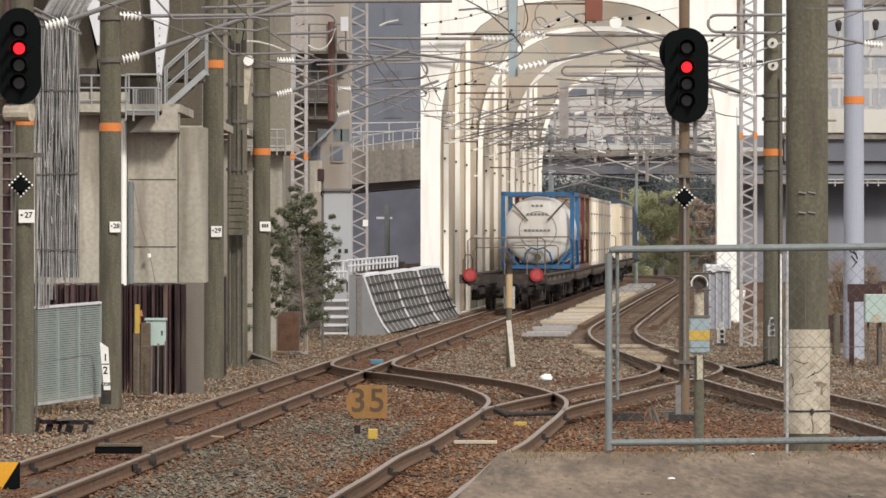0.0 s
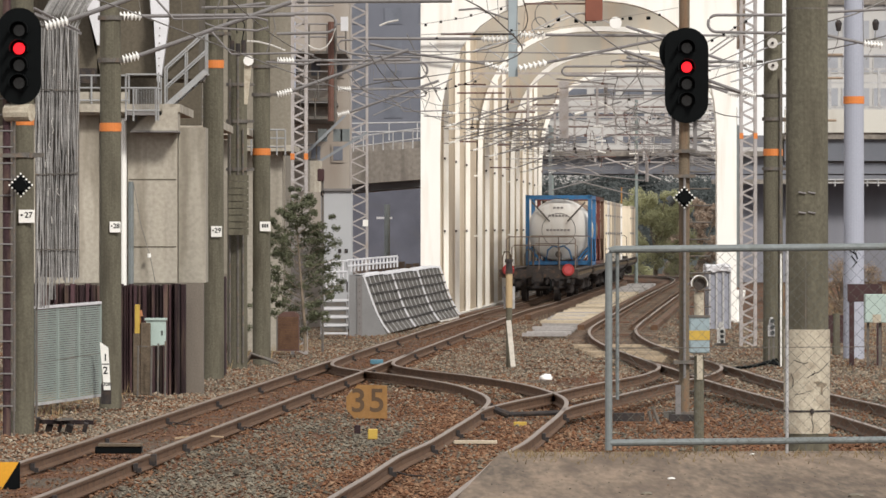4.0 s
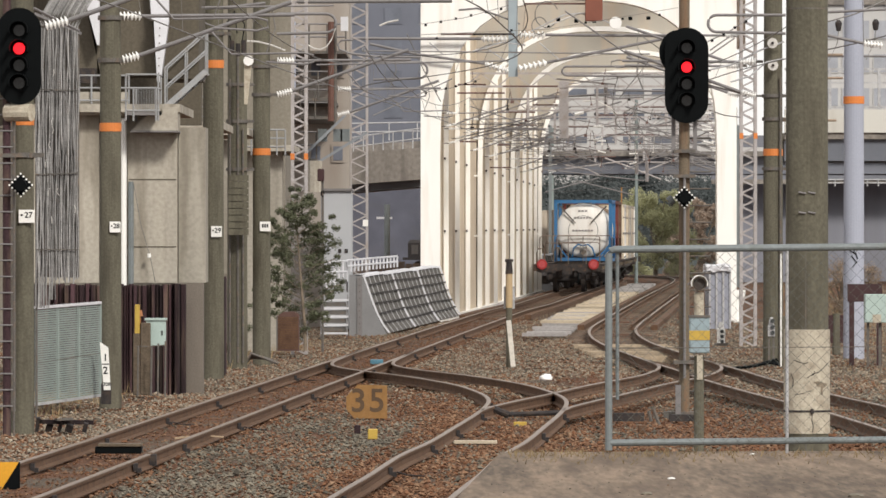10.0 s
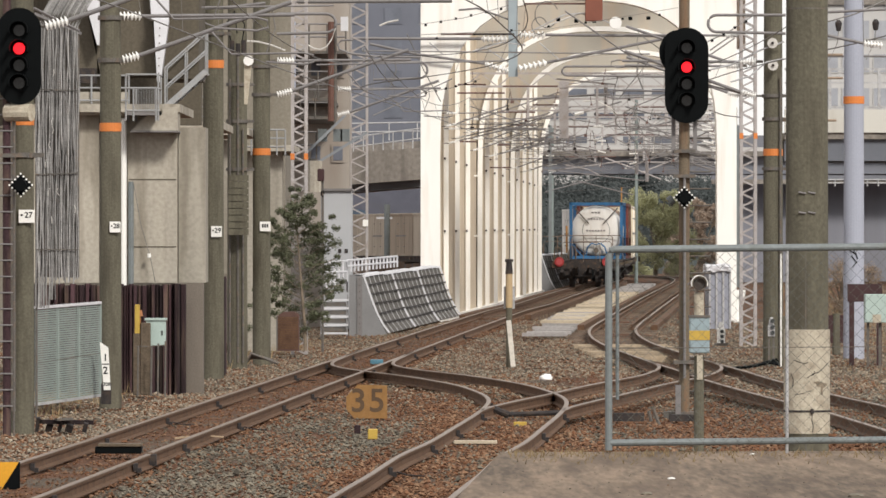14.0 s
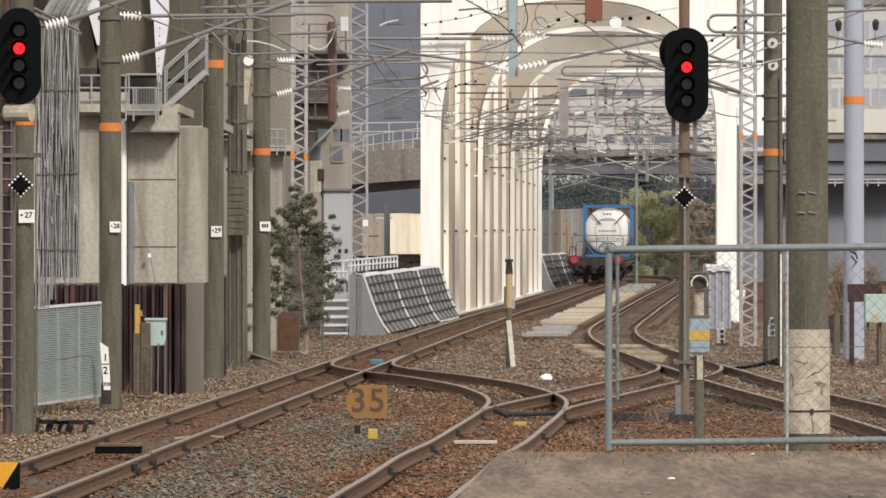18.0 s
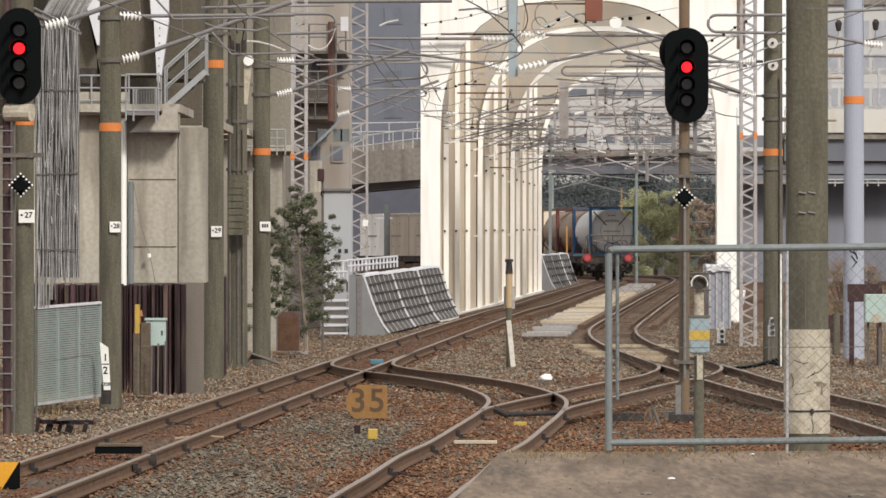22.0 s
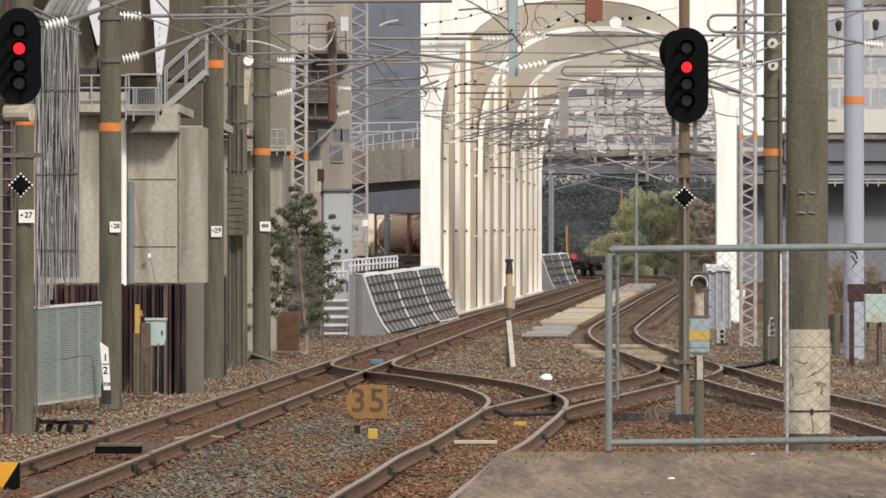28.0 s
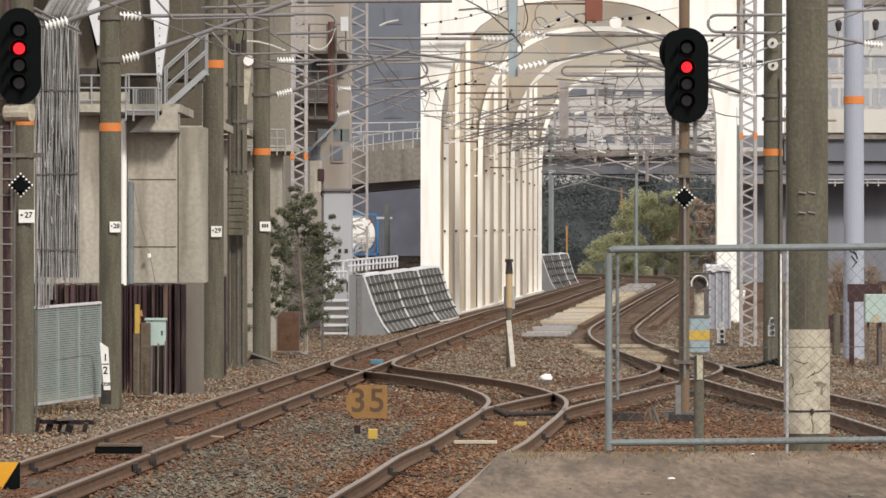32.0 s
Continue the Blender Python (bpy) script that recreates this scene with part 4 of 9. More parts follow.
pole(-5.79, 85.6, 0.156, 9.5, "brown concrete pole with an orange band and a number plate", [(3.935, 4.052)],
     (0.07, 2.682, 0.218, 0.179, "27"), (3.523,), conduits=[(-0.1, 0.0, 5.0, 0.02), (-0.13, 0.0, 4.0, 0.015)])
pole(-5.232, 97.8, 0.169, 9.5, "brown concrete pole with an orange band carrying a wire bracket", [(4.035, 4.168)],
     (0.084, 2.532, 0.169, 0.169, "28"), (5.155, 5.822))
pole(-4.287, 116.0, 0.195, 9.5, "tall brown concrete pole with an orange band", [(5.492, 5.64)],
     (0.069, 2.445, 0.2, 0.2, "29"), (6.135,))
pole(-4.136, 125.0, 0.199, 9.5, "brown pole with ribbed cable cover and conduits", (), None, (5.391, 4.652, 3.686),
     conduits=[(0.02, -0.2, 6.0, 0.025), (0.12, -0.2, 4.5, 0.02), (-0.14, -0.2, 5.5, 0.02)])
pole(-3.735, 128.0, 0.18, 9.5, "brown concrete pole with an orange band and brackets", [(4.005, 4.144)],
     (0.081, 2.538, 0.221, 0.198, ""), (5.831, 5.25))
pole(6.796, 128.0, 0.198, 9.5, "dark brown concrete pole with an orange band", [(3.993, 4.133)], None,
     (5.226, 4.749, 3.725), conduits=[(0.14, -0.2, 5.6, 0.025)])
pole(8.856, 134.0, 0.219, 9.5, "pale grey painted steel pole with an orange band", [(5.181, 5.34)], None, (), M_PALE)
SCRAWL = new("scrawl")
tagged(SCRAWL, "dark unreadable painted strokes on the pale steel pole", "graffiti")
SCRAWL.matrix_basis = pose(8.856, 133.77, 0)
for za, zb, xa, xb in ((2.17, 2.08, -0.09, 0.05), (2.13, 1.98, 0.06, -0.02), (2.02, 1.93, -0.1, 0.04), (1.98, 1.83, 0.02, 0.07), (1.9, 1.78, -0.06, 0.03), (1.78, 1.66, 0.05, -0.04)):
    bm0 = bm_new()
    beam(bm0, (xa, 0, za), (xb, 0, zb), 0.022, 0.012, (0, 1, 0))
    part("stroke", bm0, M_BLACK, SCRAWL)
pole(9.819, 315.8, 0.09, 9.0, "distant green grey pole beyond the bridge", (), None, (), M_PALE_GREEN)
pole(6.053, 345.0, 0.1, 8.0, "distant grey pole under the overpass", (), None, (), M_PALE_GREEN)


def big_pole():
    x, d = 3.044, 52.0
    p = thing("catenary_pole", "thick brown concrete pole with a pale painted foot, behind the fence", "utility pole", (x, d, -0.3), "poles beside the track")
    bm = bm_new()
    rod(bm, (0, 0, 0), (0, 0, 9.0), 0.184, 40, 0.165)
    part("shaft", bm, M_POLE, p, smooth=False)
    bm = bm_new()
    rod(bm, (0, 0, 1.115), (0, 0, 1.985), 0.194, 40)
    f = part("painted_foot", bm, M_POLE_BASE, p, "pale cracked paint wrap round the foot")
    for z in (1.303,):
        bm = bm_new()
        rod(bm, (0, 0, z - 0.008), (0, 0, z + 0.008), 0.198, 40)
        part("strap", bm, M_DARKSTEEL, f)
    # cracks in the paint, a buckle on the strap and a patch where it has peeled
    r = 0.195
    for pts in ([(-0.17, 1.83), (-0.06, 1.835), (0.05, 1.825), (0.15, 1.83)], [(-0.12, 1.73), (-0.08, 1.715), (-0.03, 1.7), (0.0, 1.712)], [(-0.11, 1.44), (-0.05, 1.45), (0.02, 1.475)], [(-0.01, 1.58), (0.04, 1.615), (0.09, 1.63), (0.13, 1.665), (0.17, 1.7)],
                [(0.035, 1.29), (0.03, 1.23), (0.042, 1.18), (0.038, 1.13)], [(-0.14, 1.62), (-0.12, 1.56), (-0.13, 1.5)], [(0.03, 1.6), (0.06, 1.625), (0.05, 1.64)]):
        bm = bm_new()
        tube(bm, [(px, -math.sqrt(r * r - px * px), pz) for px, pz in pts], 0.0035, 4)
        part("crack", bm, M_DARKSTEEL, f)
    bm = bm_new()
    box(bm, 0.02, 0.045, -0.215, -0.19, 1.285, 1.325)
    part("buckle", bm, M_DARKSTEEL, f)
    M_BARE = mat("bare_patch", (0.22, 0.18, 0.135), 0.95, vary=0.3, scale=20)
    for k, (za, zb) in enumerate(((1.535, 1.55), (1.51, 1.556), (1.505, 1.553), (1.44, 1.546), (1.5, 1.54), (1.515, 1.535))):
        xa = 0.05 + k * 0.019
        ya, yb = -math.sqrt(r * r - xa * xa), -math.sqrt(r * r - (xa + 0.019) ** 2)
        bm = bm_new()
        slab(bm, [(xa, ya - 0.003), (xa + 0.019, yb - 0.003), (xa + 0.019, yb + 0.01), (xa, ya + 0.01)], 'z', za, zb)
        part("peeled_patch", bm, M_BARE, f, "bare patch where paint has peeled")
    for z in (3.12, 2.954):
        for dx in (-0.05, 0.03):
            bm = bm_new()
            rod(bm, (dx - 0.03, -0.185, z + 0.01), (dx + 0.03, -0.185, z), 0.008, 6)
            part("tie_bolt", bm, M_GALV, p)
    for z in (3.134, 3.105, 2.954, 4.665):
        bm = bm_new()
        rod(bm, (0, 0, z - 0.006), (0, 0, z + 0.006), 0.176, 40)
        part("wire_tie", bm, M_GALV_DK, p)
    bm = bm_new()
    rod(bm, (-0.02, -0.184, 0.4), (-0.02, -0.17, 2.963), 0.006, 6)
    part("earth_wire", bm, M_GALV_DK, p)


big_pole()


def lattice_tower(x, d, w, top, label, base_z, bands=(), plate=None):
    t = thing("lattice_mast", label, "lattice mast", (x, d, base_z), "lattice masts beside the track")
    H = top - base_z
    for sx in (-1, 1):
        for sy in (-1, 1):
            bm = bm_new()
            beam(bm, (sx * w / 2, sy * w / 2, 0), (sx * w / 2, sy * w / 2, H), 0.07, 0.07)
            part("leg", bm, M_LATTICE, t)
    n = int(H / (w * 0.47))
    for face in range(4):
        for k in range(n):
            z0, z1 = H * k / n, H * (k + 1) / n
            a, b = (-w / 2, w / 2) if k % 2 else (w / 2, -w / 2)
            bm = bm_new()
            if face < 2:
                y = w / 2 * (1 if face else -1)
                beam(bm, (a, y, z0), (b, y, z1), 0.04, 0.012, (0, 1, 0))
            else:
                xx = w / 2 * (1 if face == 2 else -1)
                beam(bm, (xx, a, z0), (xx, b, z1), 0.04, 0.012, (1, 0, 0))
            part("brace", bm, M_LATTICE, t)
    for z0, z1 in bands:
        for sx in (-1, 1):
            bm = bm_new()
            box(bm, sx * w / 2 - 0.045, sx * w / 2 + 0.045, -w / 2 - 0.045, -w / 2 + 0.045, z0 - base_z, z1 - base_z)
            part("band", bm, M_ORANGE, t, "orange warning band")
    if plate:
        bm = bm_new()
        dx, z, pw, ph = plate
        box(bm, dx - pw / 2, dx + pw / 2, -w / 2 - 0.06, -w / 2 - 0.045, z - ph / 2 - base_z, z + ph / 2 - base_z)
        part("number_plate", bm, M_WHITE, t, "small white plate")


lattice_tower(-3.187, 138.0, 0.301, 10.5, "grey steel lattice mast with orange bands", -0.3, [(4.018, 4.156)])
lattice_tower(-2.425, 179.0, 0.472, 12.5, "tall grey steel lattice mast near the bridge", -0.3, (), (0.195, 2.631, 0.15, 0.19))
lattice_tower(7.216, 147.0, 0.334, 11.5, "grey steel lattice mast with orange bands", -0.3, [(4.608, 4.742)])


# ---- colour light signals ----
def lens_hood(bm, c, r, length):
    """A short tube, open in front and cut away below, over a lamp."""
    c = Vector(c)
    seg = 16
    a0, a1 = radians(-20), radians(200)
    rings = []
    for rr, y in ((r, 0), (r, -length), (r * 0.9, -length), (r * 0.9, 0)):
        rings.append([bm.verts.new(c + Vector((math.cos(a0 + (a1 - a0) * k / seg) * rr, y, math.sin(a0 + (a1 - a0) * k / seg) * rr))) for k in range(seg + 1)])
    for i in range(4):
        p, q = rings[i], rings[(i + 1) % 4]
        for k in range(seg):
            bm.faces.new((p[k], p[k + 1], q[k + 1], q[k]))
    bm.faces.new([rings[i][0] for i in range(4)])
    bm.faces.new([rings[i][-1] for i in range(3, -1, -1)])


def signal_head(parent, cx, z0, z1, w, lamps, y, bulge=None):
    bm = bm_new()
    r = w / 2
    out = []
    for k in range(17):
        a = math.pi * k / 16
        out.append((cx + r * math.cos(a), z1 - r + r * math.sin(a)))
    if bulge:
        bx, bz0, bz1 = bulge
        # an older wider backboard shows behind on one side
        bm2 = bm_new()
        o2 = []
        for k in range(25):
            a = math.pi * 2 * k / 24
            o2.append((bx + (bz1 - bz0) / 2 * 0.85 * math.cos(a), (bz0 + bz1) / 2 + (bz1 - bz0) / 2 * math.sin(a)))
        slab(bm2, o2[:-1], 'y', y + 0.09, y + 0.11)
        part("rear_backboard", bm2, M_BLACK, parent)
    for k in range(17):
        a = math.pi + math.pi * k / 16
        out.append((cx + r * math.cos(a), z0 + r + r * math.sin(a)))
    slab(bm, out, 'y', y, y + 0.02)
    head = part("backboard", bm, M_BLACK, parent, "black oval backboard")
    bm = bm_new()
    box(bm, cx - 0.15, cx + 0.15, y + 0.02, y + 0.3, z0 + 0.18, z1 - 0.18)
    part("lamp_case", bm, M_BLACK, parent)
    for z, lit in lamps:
        bm = bm_new()
        lens_hood(bm, (cx, y - 0.002, z), 0.13, 0.26)
        part("hood", bm, M_BLACK, head, "black lamp hood")
        bm = bm_new()
        ring_disc(bm, (cx, y - 0.02, z), 0.078, 0.03, 24)
        part("lamp", bm, M_REDLAMP if lit else M_GLASSLENS, head, "glowing red lamp" if lit else "dark unlit lens")


M_GLASSLENS = mat("dark_lens", (0.05, 0.054, 0.055), 0.25, vary=0.2, bump=0)


def diamond(parent, cx, z, s, y):
    bm = bm_new()
    slab(bm, [(cx - s, z), (cx, z + s), (cx + s, z), (cx, z - s)], 'y', y, y + 0.03)
    p = part("diamond_board", bm, M_BLACK, parent, "black diamond marker with white dots")
    for k in range(16):
        a, b = divmod(k, 4)
        c = [(-1, 0), (0, 1), (1, 0), (0, -1)]
        (x0, z0), (x1, z1) = c[a], c[(a + 1) % 4]
        f = b / 4
        bm = bm_new()
        ring_disc(bm, (cx + s * 0.95 * (x0 + (x1 - x0) * f), y - 0.005, z + s * 0.95 * (z0 + (z1 - z0) * f)), 0.014, 0.02, 8)
        part("stud", bm, M_WHITE, p)
    bm = bm_new()
    ring_disc(bm, (cx, y - 0.06, z), s * 0.5, 0.14, 20)
    part("lamp_housing", bm, M_BLACK, p)


def signal_left():
    d = 84.5
    s = thing("railway_signal", "black four-lamp signal showing red on a brown post", "railway signal", (-5.93, d, -0.3), "red railway signals")
    zb = 0.3
    bm = bm_new()
    rod(bm, (0, 0, 0), (0, 0, 6.2), 0.055, 14)
    part("post", bm, M_SHEETPILE, s, "rusty brown post")
    cx = 0.184
    signal_head(s, cx, 4.494, 5.808, 0.592, [(5.5, 0), (5.254, 1), (5.024, 0), (4.786, 0)], -0.2)
    diamond(s, 0.207, 3.403, 0.161, -0.25)
    bm = bm_new()
    box(bm, -0.5, 0.3, -0.12, 0.12, 3.779, 3.833)
    part("foot_board", bm, M_GALV_DK, s, "grey service step")
    bm = bm_new()
    rod(bm, (0.0, -0.05, 4.386), (0.35, -0.2, 4.386), 0.12, 12)
    part("lamp_box", bm, M_POLE_BASE, s, "pale cable box")
    for k in range(22):
        bm = bm_new()
        rod(bm, (0.1, -0.06, 0.4 + k * 0.22), (-0.32, -0.06, 0.4 + k * 0.22), 0.012, 6)
        part("ladder_rung", bm, M_GALV, s)
    for x in (0.1, -0.32):
        bm = bm_new()
        rod(bm, (x, -0.06, 0), (x, -0.06, 5.4), 0.018, 6)
        part("ladder_rail", bm, M_GALV_DK, s)


def signal_right():
    d = 92.0
    s = thing("railway_signal", "black four-lamp signal showing red on a tall mast", "railway signal", (3.571, d, -0.3), "red railway signals")
    bm = bm_new()
    rod(bm, (0, 0, 0), (0, 0, 8), 0.079, 16)
    part("mast", bm, M_POLE_RUSTY, s, "rust stained brown mast")
    signal_head(s, 0.025, 4.364, 5.777, 0.644, [(5.476, 0), (5.192, 1), (4.941, 0), (4.698, 0)], -0.25,
                (-0.1, 5.091, 5.744))
    diamond(s, -0.008, 3.268, 0.159, -0.25)
    bm = bm_new()
    rod(bm, (0.0, -0.14, 0.6), (0.0, -0.14, 3.561), 0.02, 8)
    part("conduit", bm, M_GALV, s, "galvanised conduit")
    for y in (268, 312, 641):
        z = 2.85 - (y - 400) * 92.0 / 11000
        bm = bm_new()
        box(bm, -0.16, 0.16, -0.17, 0.1, z - 0.025, z + 0.025)
        part("bracket", bm, M_GALV_DK, s)
    bm = bm_new()
    rod(bm, (-0.24, -0.22, 3.201), (-0.17, -0.22, 3.251), 0.07, 10)
    part("bell", bm, M_GLASSLENS, s)
    for x in (-0.16, 0.16):
        bm = bm_new()
        box(bm, x - 0.03, x + 0.03, 0.0, 0.05, 3.921, 4.481)
        part("cage_post", bm, M_GALV, s)
    for k in range(20):
        bm = bm_new()
        rod(bm, (0.07, 0.1, 0.4 + k * 0.25), (0.4, 0.1, 0.4 + k * 0.25), 0.012, 6)
        part("ladder_rung", bm, M_GALV_DK, s)
    bm = bm_new()
    box(bm, -0.3, 0.2, -0.12, 0.2, 0.0, 0.1)
    part("base_plate", bm, M_GALV_DK, s)
    bm = bm_new()
    box(bm, -0.14, -0.06, -0.3, -0.22, 0.05, 0.5)
    part("side_box", bm, M_GALV, s, "pale grey conduit box")


M_POLE_RUSTY = mat("mast_rusty", (0.15, 0.118, 0.083), 0.85, vary=0.25, scale=4, bump=0.15, dirt=(0.2, 0.1, 0.05), dirt_amount=0.6, streak=True)
signal_left()
signal_right()


# ---- chain-link fence across the platform end ----
def platform_fence():
    d = 42.9
    f = thing("chain_link_fence", "grey green tubular fence with chain-link mesh at the platform end", "fence", (1.144, d, 1.0))
    z1, z0 = 1.387, 0.052
    x1 = 3.0
    rise = 0.03
    r = 0.025
    bm = bm_new()
    tube(bm, [(0, 0, 0.0), (0, 0, z1 - 0.03), (0.012, 0, z1 - 0.008), (0.04, 0, z1), (x1, 0.1, z1 + rise)], r, 12)
    part("frame_tube", bm, M_GREEN_GREY, f, "grey green painted tube")
    bm = bm_new()
    rod(bm, (0, 0, z0), (x1, 0.1, z0 + rise), r * 0.95, 12)
    part("bottom_tube", bm, M_GREEN_GREY, f)
    bm = bm_new()
    rod(bm, (0.06, 0.02, 0.35), (0.06, 0.02, z1), r * 0.5, 8)
    part("stay_bar", bm, M_GREEN_GREY, f)
    bm = bm_new()
    rod(bm, (1.233, 0.04, -0.02), (1.233, 0.04, z1), 0.011, 8)
    part("post", bm, M_GALV_PALE, f, "thin pale post")
    bm = bm_new()
    rod(bm, (0, 0.01, 0.704), (x1, 0.1, 0.72), 0.003, 5)
    part("tension_wire", bm, M_GALV_DK, f)
    bm = bm_new()
    step = 0.082
    H = z1 - z0
    n = int((x1 + H) / step)
    for k in range(n):
        for s in (-1, 1):
            xa = k * step - (H if s > 0 else 0)
            pts = []
            for e in range(2):
                xe, ze = (xa, z0) if e == 0 else (xa + s * H, z1)
                pts.append((xe, ze))
            if s < 0:
                pts = [(xa, z0), (xa - H, z1)]
            (xa0, za), (xb0, zb) = pts
            # trim to the frame
            if xa0 == xb0:
                continue
            t0, t1 = 0.0, 1.0
            lo, hi = 0.0, x1
            ta, tb = (lo - xa0) / (xb0 - xa0), (hi - xa0) / (xb0 - xa0)
            t0, t1 = max(0.0, min(ta, tb)), min(1.0, max(ta, tb))
            if t1 - t0 < 0.02:
                continue
            p = (xa0 + (xb0 - xa0) * t0, 0.004 * s, za + (zb - za) * t0)
            q = (xa0 + (xb0 - xa0) * t1, 0.004 * s, za + (zb - za) * t1)
            rod(bm, p, q, 0.0011, 4)
    tagged(part("chain_link_mesh", bm, mat("mesh_dull_wire", (0.11, 0.115, 0.105), 0.7, 0.2, vary=0.3, scale=3), f, "grey wire mesh"), kind="stuff")


platform_fence()


# ---- telephone post with a lamp, beyond the platform ----
def phone_post():
    # dark disc puts the shade inside the lamp's cone into colour
    M_LAMP_HOLLOW = mat("lamp_hollow_shaded", (0.05, 0.04, 0.035), 0.6, vary=0.3)
    d = 56.0
    p = thing("trackside_post", "post with a grey and yellow box and a hooded lamp", "trackside post", (2.306, d, -0.3))
    bm = bm_new()
    rod(bm, (0, 0, 0), (0, 0, 1.679), 0.046, 14)
    part("post", bm, M_POLE, p)
    bm = bm_new()
    box(bm, -0.02, 0.031, -0.06, 0.05, 1.465, 1.689)
    part("label_strip", bm, M_POLE_BASE, p, "white worn strip")
    bm = bm_new()
    box(bm, -0.087, 0.092, -0.09, 0.09, 1.705, 2.035)
    soften(bm, 0.008)
    b = part("box", bm, mat("box_blue_grey", (0.26, 0.33, 0.36), 0.6, vary=0.12, scale=6), p, "pale blue grey equipment box")
    bm = bm_new()
    box(bm, -0.089, 0.094, -0.095, 0.0, 1.822, 1.908)
    part("band", bm, M_YELLOW, b, "yellow band")
    bm = bm_new()
    box(bm, -0.094, 0.099, -0.1, 0.1, 2.025, 2.046)
    part("lid", bm, M_GALV_DK, b)
    bm = bm_new()
    rod(bm, (0, 0, 2.035), (0, 0, 2.249), 0.046, 14)
    part("neck", bm, M_POLE_BASE, p, "cream neck")
    bm = bm_new()
    c = Vector((0, -0.02, 2.331))
    lens_hood(bm, c, 0.076, 0.14)
    part("hood", bm, M_WHITE, p, "white half-round hood")
    bm = bm_new()
    rod(bm, c + Vector((0, -0.08, -0.005)), c + Vector((0, 0.06, 0)), 0.053, 20)
    part("lamp", bm, M_LAMP_HOLLOW, p, "dark disc for the shaded inside of the lamp")
    bm = bm_new()
    rod(bm, c + Vector((0, -0.05, 0.004)), c + Vector((0, 0.1, 0.01)), 0.069, 20, 0.041)
    part("lamp_cover", bm, M_POLE_BASE, p, "cream lamp cover")
    bm = bm_new()
    tube(bm, [(-0.076, 0, 2.341), (-0.102, 0, 2.315)], 0.008)
    part("arm", bm, M_GALV, p)


phone_post()


# ---- left bank: concrete works wall over steel piles ----
def wall_x(d):
    return -6.58 + 0.1 * (d - 105.0)


def left_wall():
    # sheet piles, one piece each, in steps that face the platform
    w = tagged(thing("sheet_pile_wall", "dark rusty steel sheet pile wall below the concrete", "retaining wall"), kind="structure")
    x = -6.977
    while x < -4.191:
        d = 106.0 if x < -4.452 else 121.5 if x < -4.312 else 129.0
        bm = bm_new()
        deep = random.choice((0.0, 0.07, 0.16))
        hgt = 1.55 + random.uniform(-0.03, 0.015)
        wd = random.choice((0.05, 0.07, 0.1))
        slab(bm, [(x, d + deep), (x + 0.02, d + deep - 0.06), (x + wd - 0.02, d + deep - 0.06), (x + wd, d + deep), (x + wd, d + 0.25), (x, d + 0.25)], 'z', -0.6, hgt)
        part("sheet_pile", bm, M_SHEETPILE, w)
        x += wd
    for k in range(7):
        x = -4.62 + 0.065 * k
        bm = bm_new()
        slab(bm, [(x, 119.0), (x + 0.015, 118.94), (x + 0.05, 118.94), (x + 0.065, 119.0), (x + 0.065, 119.2), (x, 119.2)], 'z', -0.6, 1.53)
        part("sheet_pile", bm, M_SHEETPILE, w)
    w = tagged(thing("wall_left", "weathered grey concrete wall with stains and joints", "concrete wall"), kind="structure")
    for xa, xb, d, top in ((-7.043, -5.914, 107.0, 4.5), (-5.914, -5.428, 107.4, 4.5), (-5.428, -4.567, 107.0, 4.45), (-4.565, -4.09, 107.3, 4.25),
                           (-4.872, -4.087, 127.2, 4.3), (-4.828, -3.666, 142.0, 4.25)):
        bm = bm_new()
        box(bm, xa, xb - 0.01, d, d + 1.2, 1.57 if d < 140 else -0.5, top)
        part("panel", bm, M_CONCRETE if xa < -5 else M_CONCRETE_DARKER, w)
    # a plain stub wall between piles and pole
    bm = bm_new()
    box(bm, -4.5, -4.11, 106.6, 106.95, -0.5, 1.575)
    part("stub_wall", bm, mat("stub_grey", (0.165, 0.142, 0.12), 0.92, vary=0.2, scale=3, bump=0.2, streak=True), w)
    for ya in (3.348, 2.19):
        bm = bm_new()
        box(bm, -5.408, -4.591, 106.99, 107.01, ya - 0.008, ya + 0.008)
        part("joint", bm, M_CONCRETE_DK, w)
    for px, r, m, top in ((-5.491, 0.055, M_WHITE, 4.4), (-5.364, 0.05, M_GREEN_GREY, 3.308)):
        bm = bm_new()
        rod(bm, (px, 106.85, 1.5), (px, 106.85, top), r, 10)
        part("downpipe", bm, m, w, "white pipe" if m is M_WHITE else "grey green pipe")
    # sagging cable on the wall with a white insulator
    bm = bm_new()
    tube(bm, [(-5.33, 106.8, 3.346), (-5.185, 106.8, 2.55), (-5.029, 106.8, 2.016), (-4.942, 106.8, 1.579)], 0.006, 4)
    part("stay_wire", bm, M_WIRE, w)
    bm = bm_new()
    rod(bm, (-5.048, 106.78, 2.006), (-5.048, 106.78, 2.074), 0.03, 8)
    part("egg_insulator", bm, M_WHITE, w)


left_wall()
# ---- concrete works above the wall: ledge, railings, stair, flared hoppers ----
def railing(parent, p, q, h=1.0, posts=4, rails=3, r=0.025, m=None):
    p, q = Vector(p), Vector(q)
    for k in range(posts + 1):
        a = p.lerp(q, k / posts)
        bm = bm_new()
        rod(bm, a, a + Vector((0, 0, h)), r, 6)
        part("post", bm, m or M_GALV, parent)
    for k in range(rails):
        z = Vector((0, 0, h * (k + 1) / rails))
        bm = bm_new()
        rod(bm, p + z, q + z, r * 0.9, 6)
        part("rail", bm, m or M_GALV, parent)


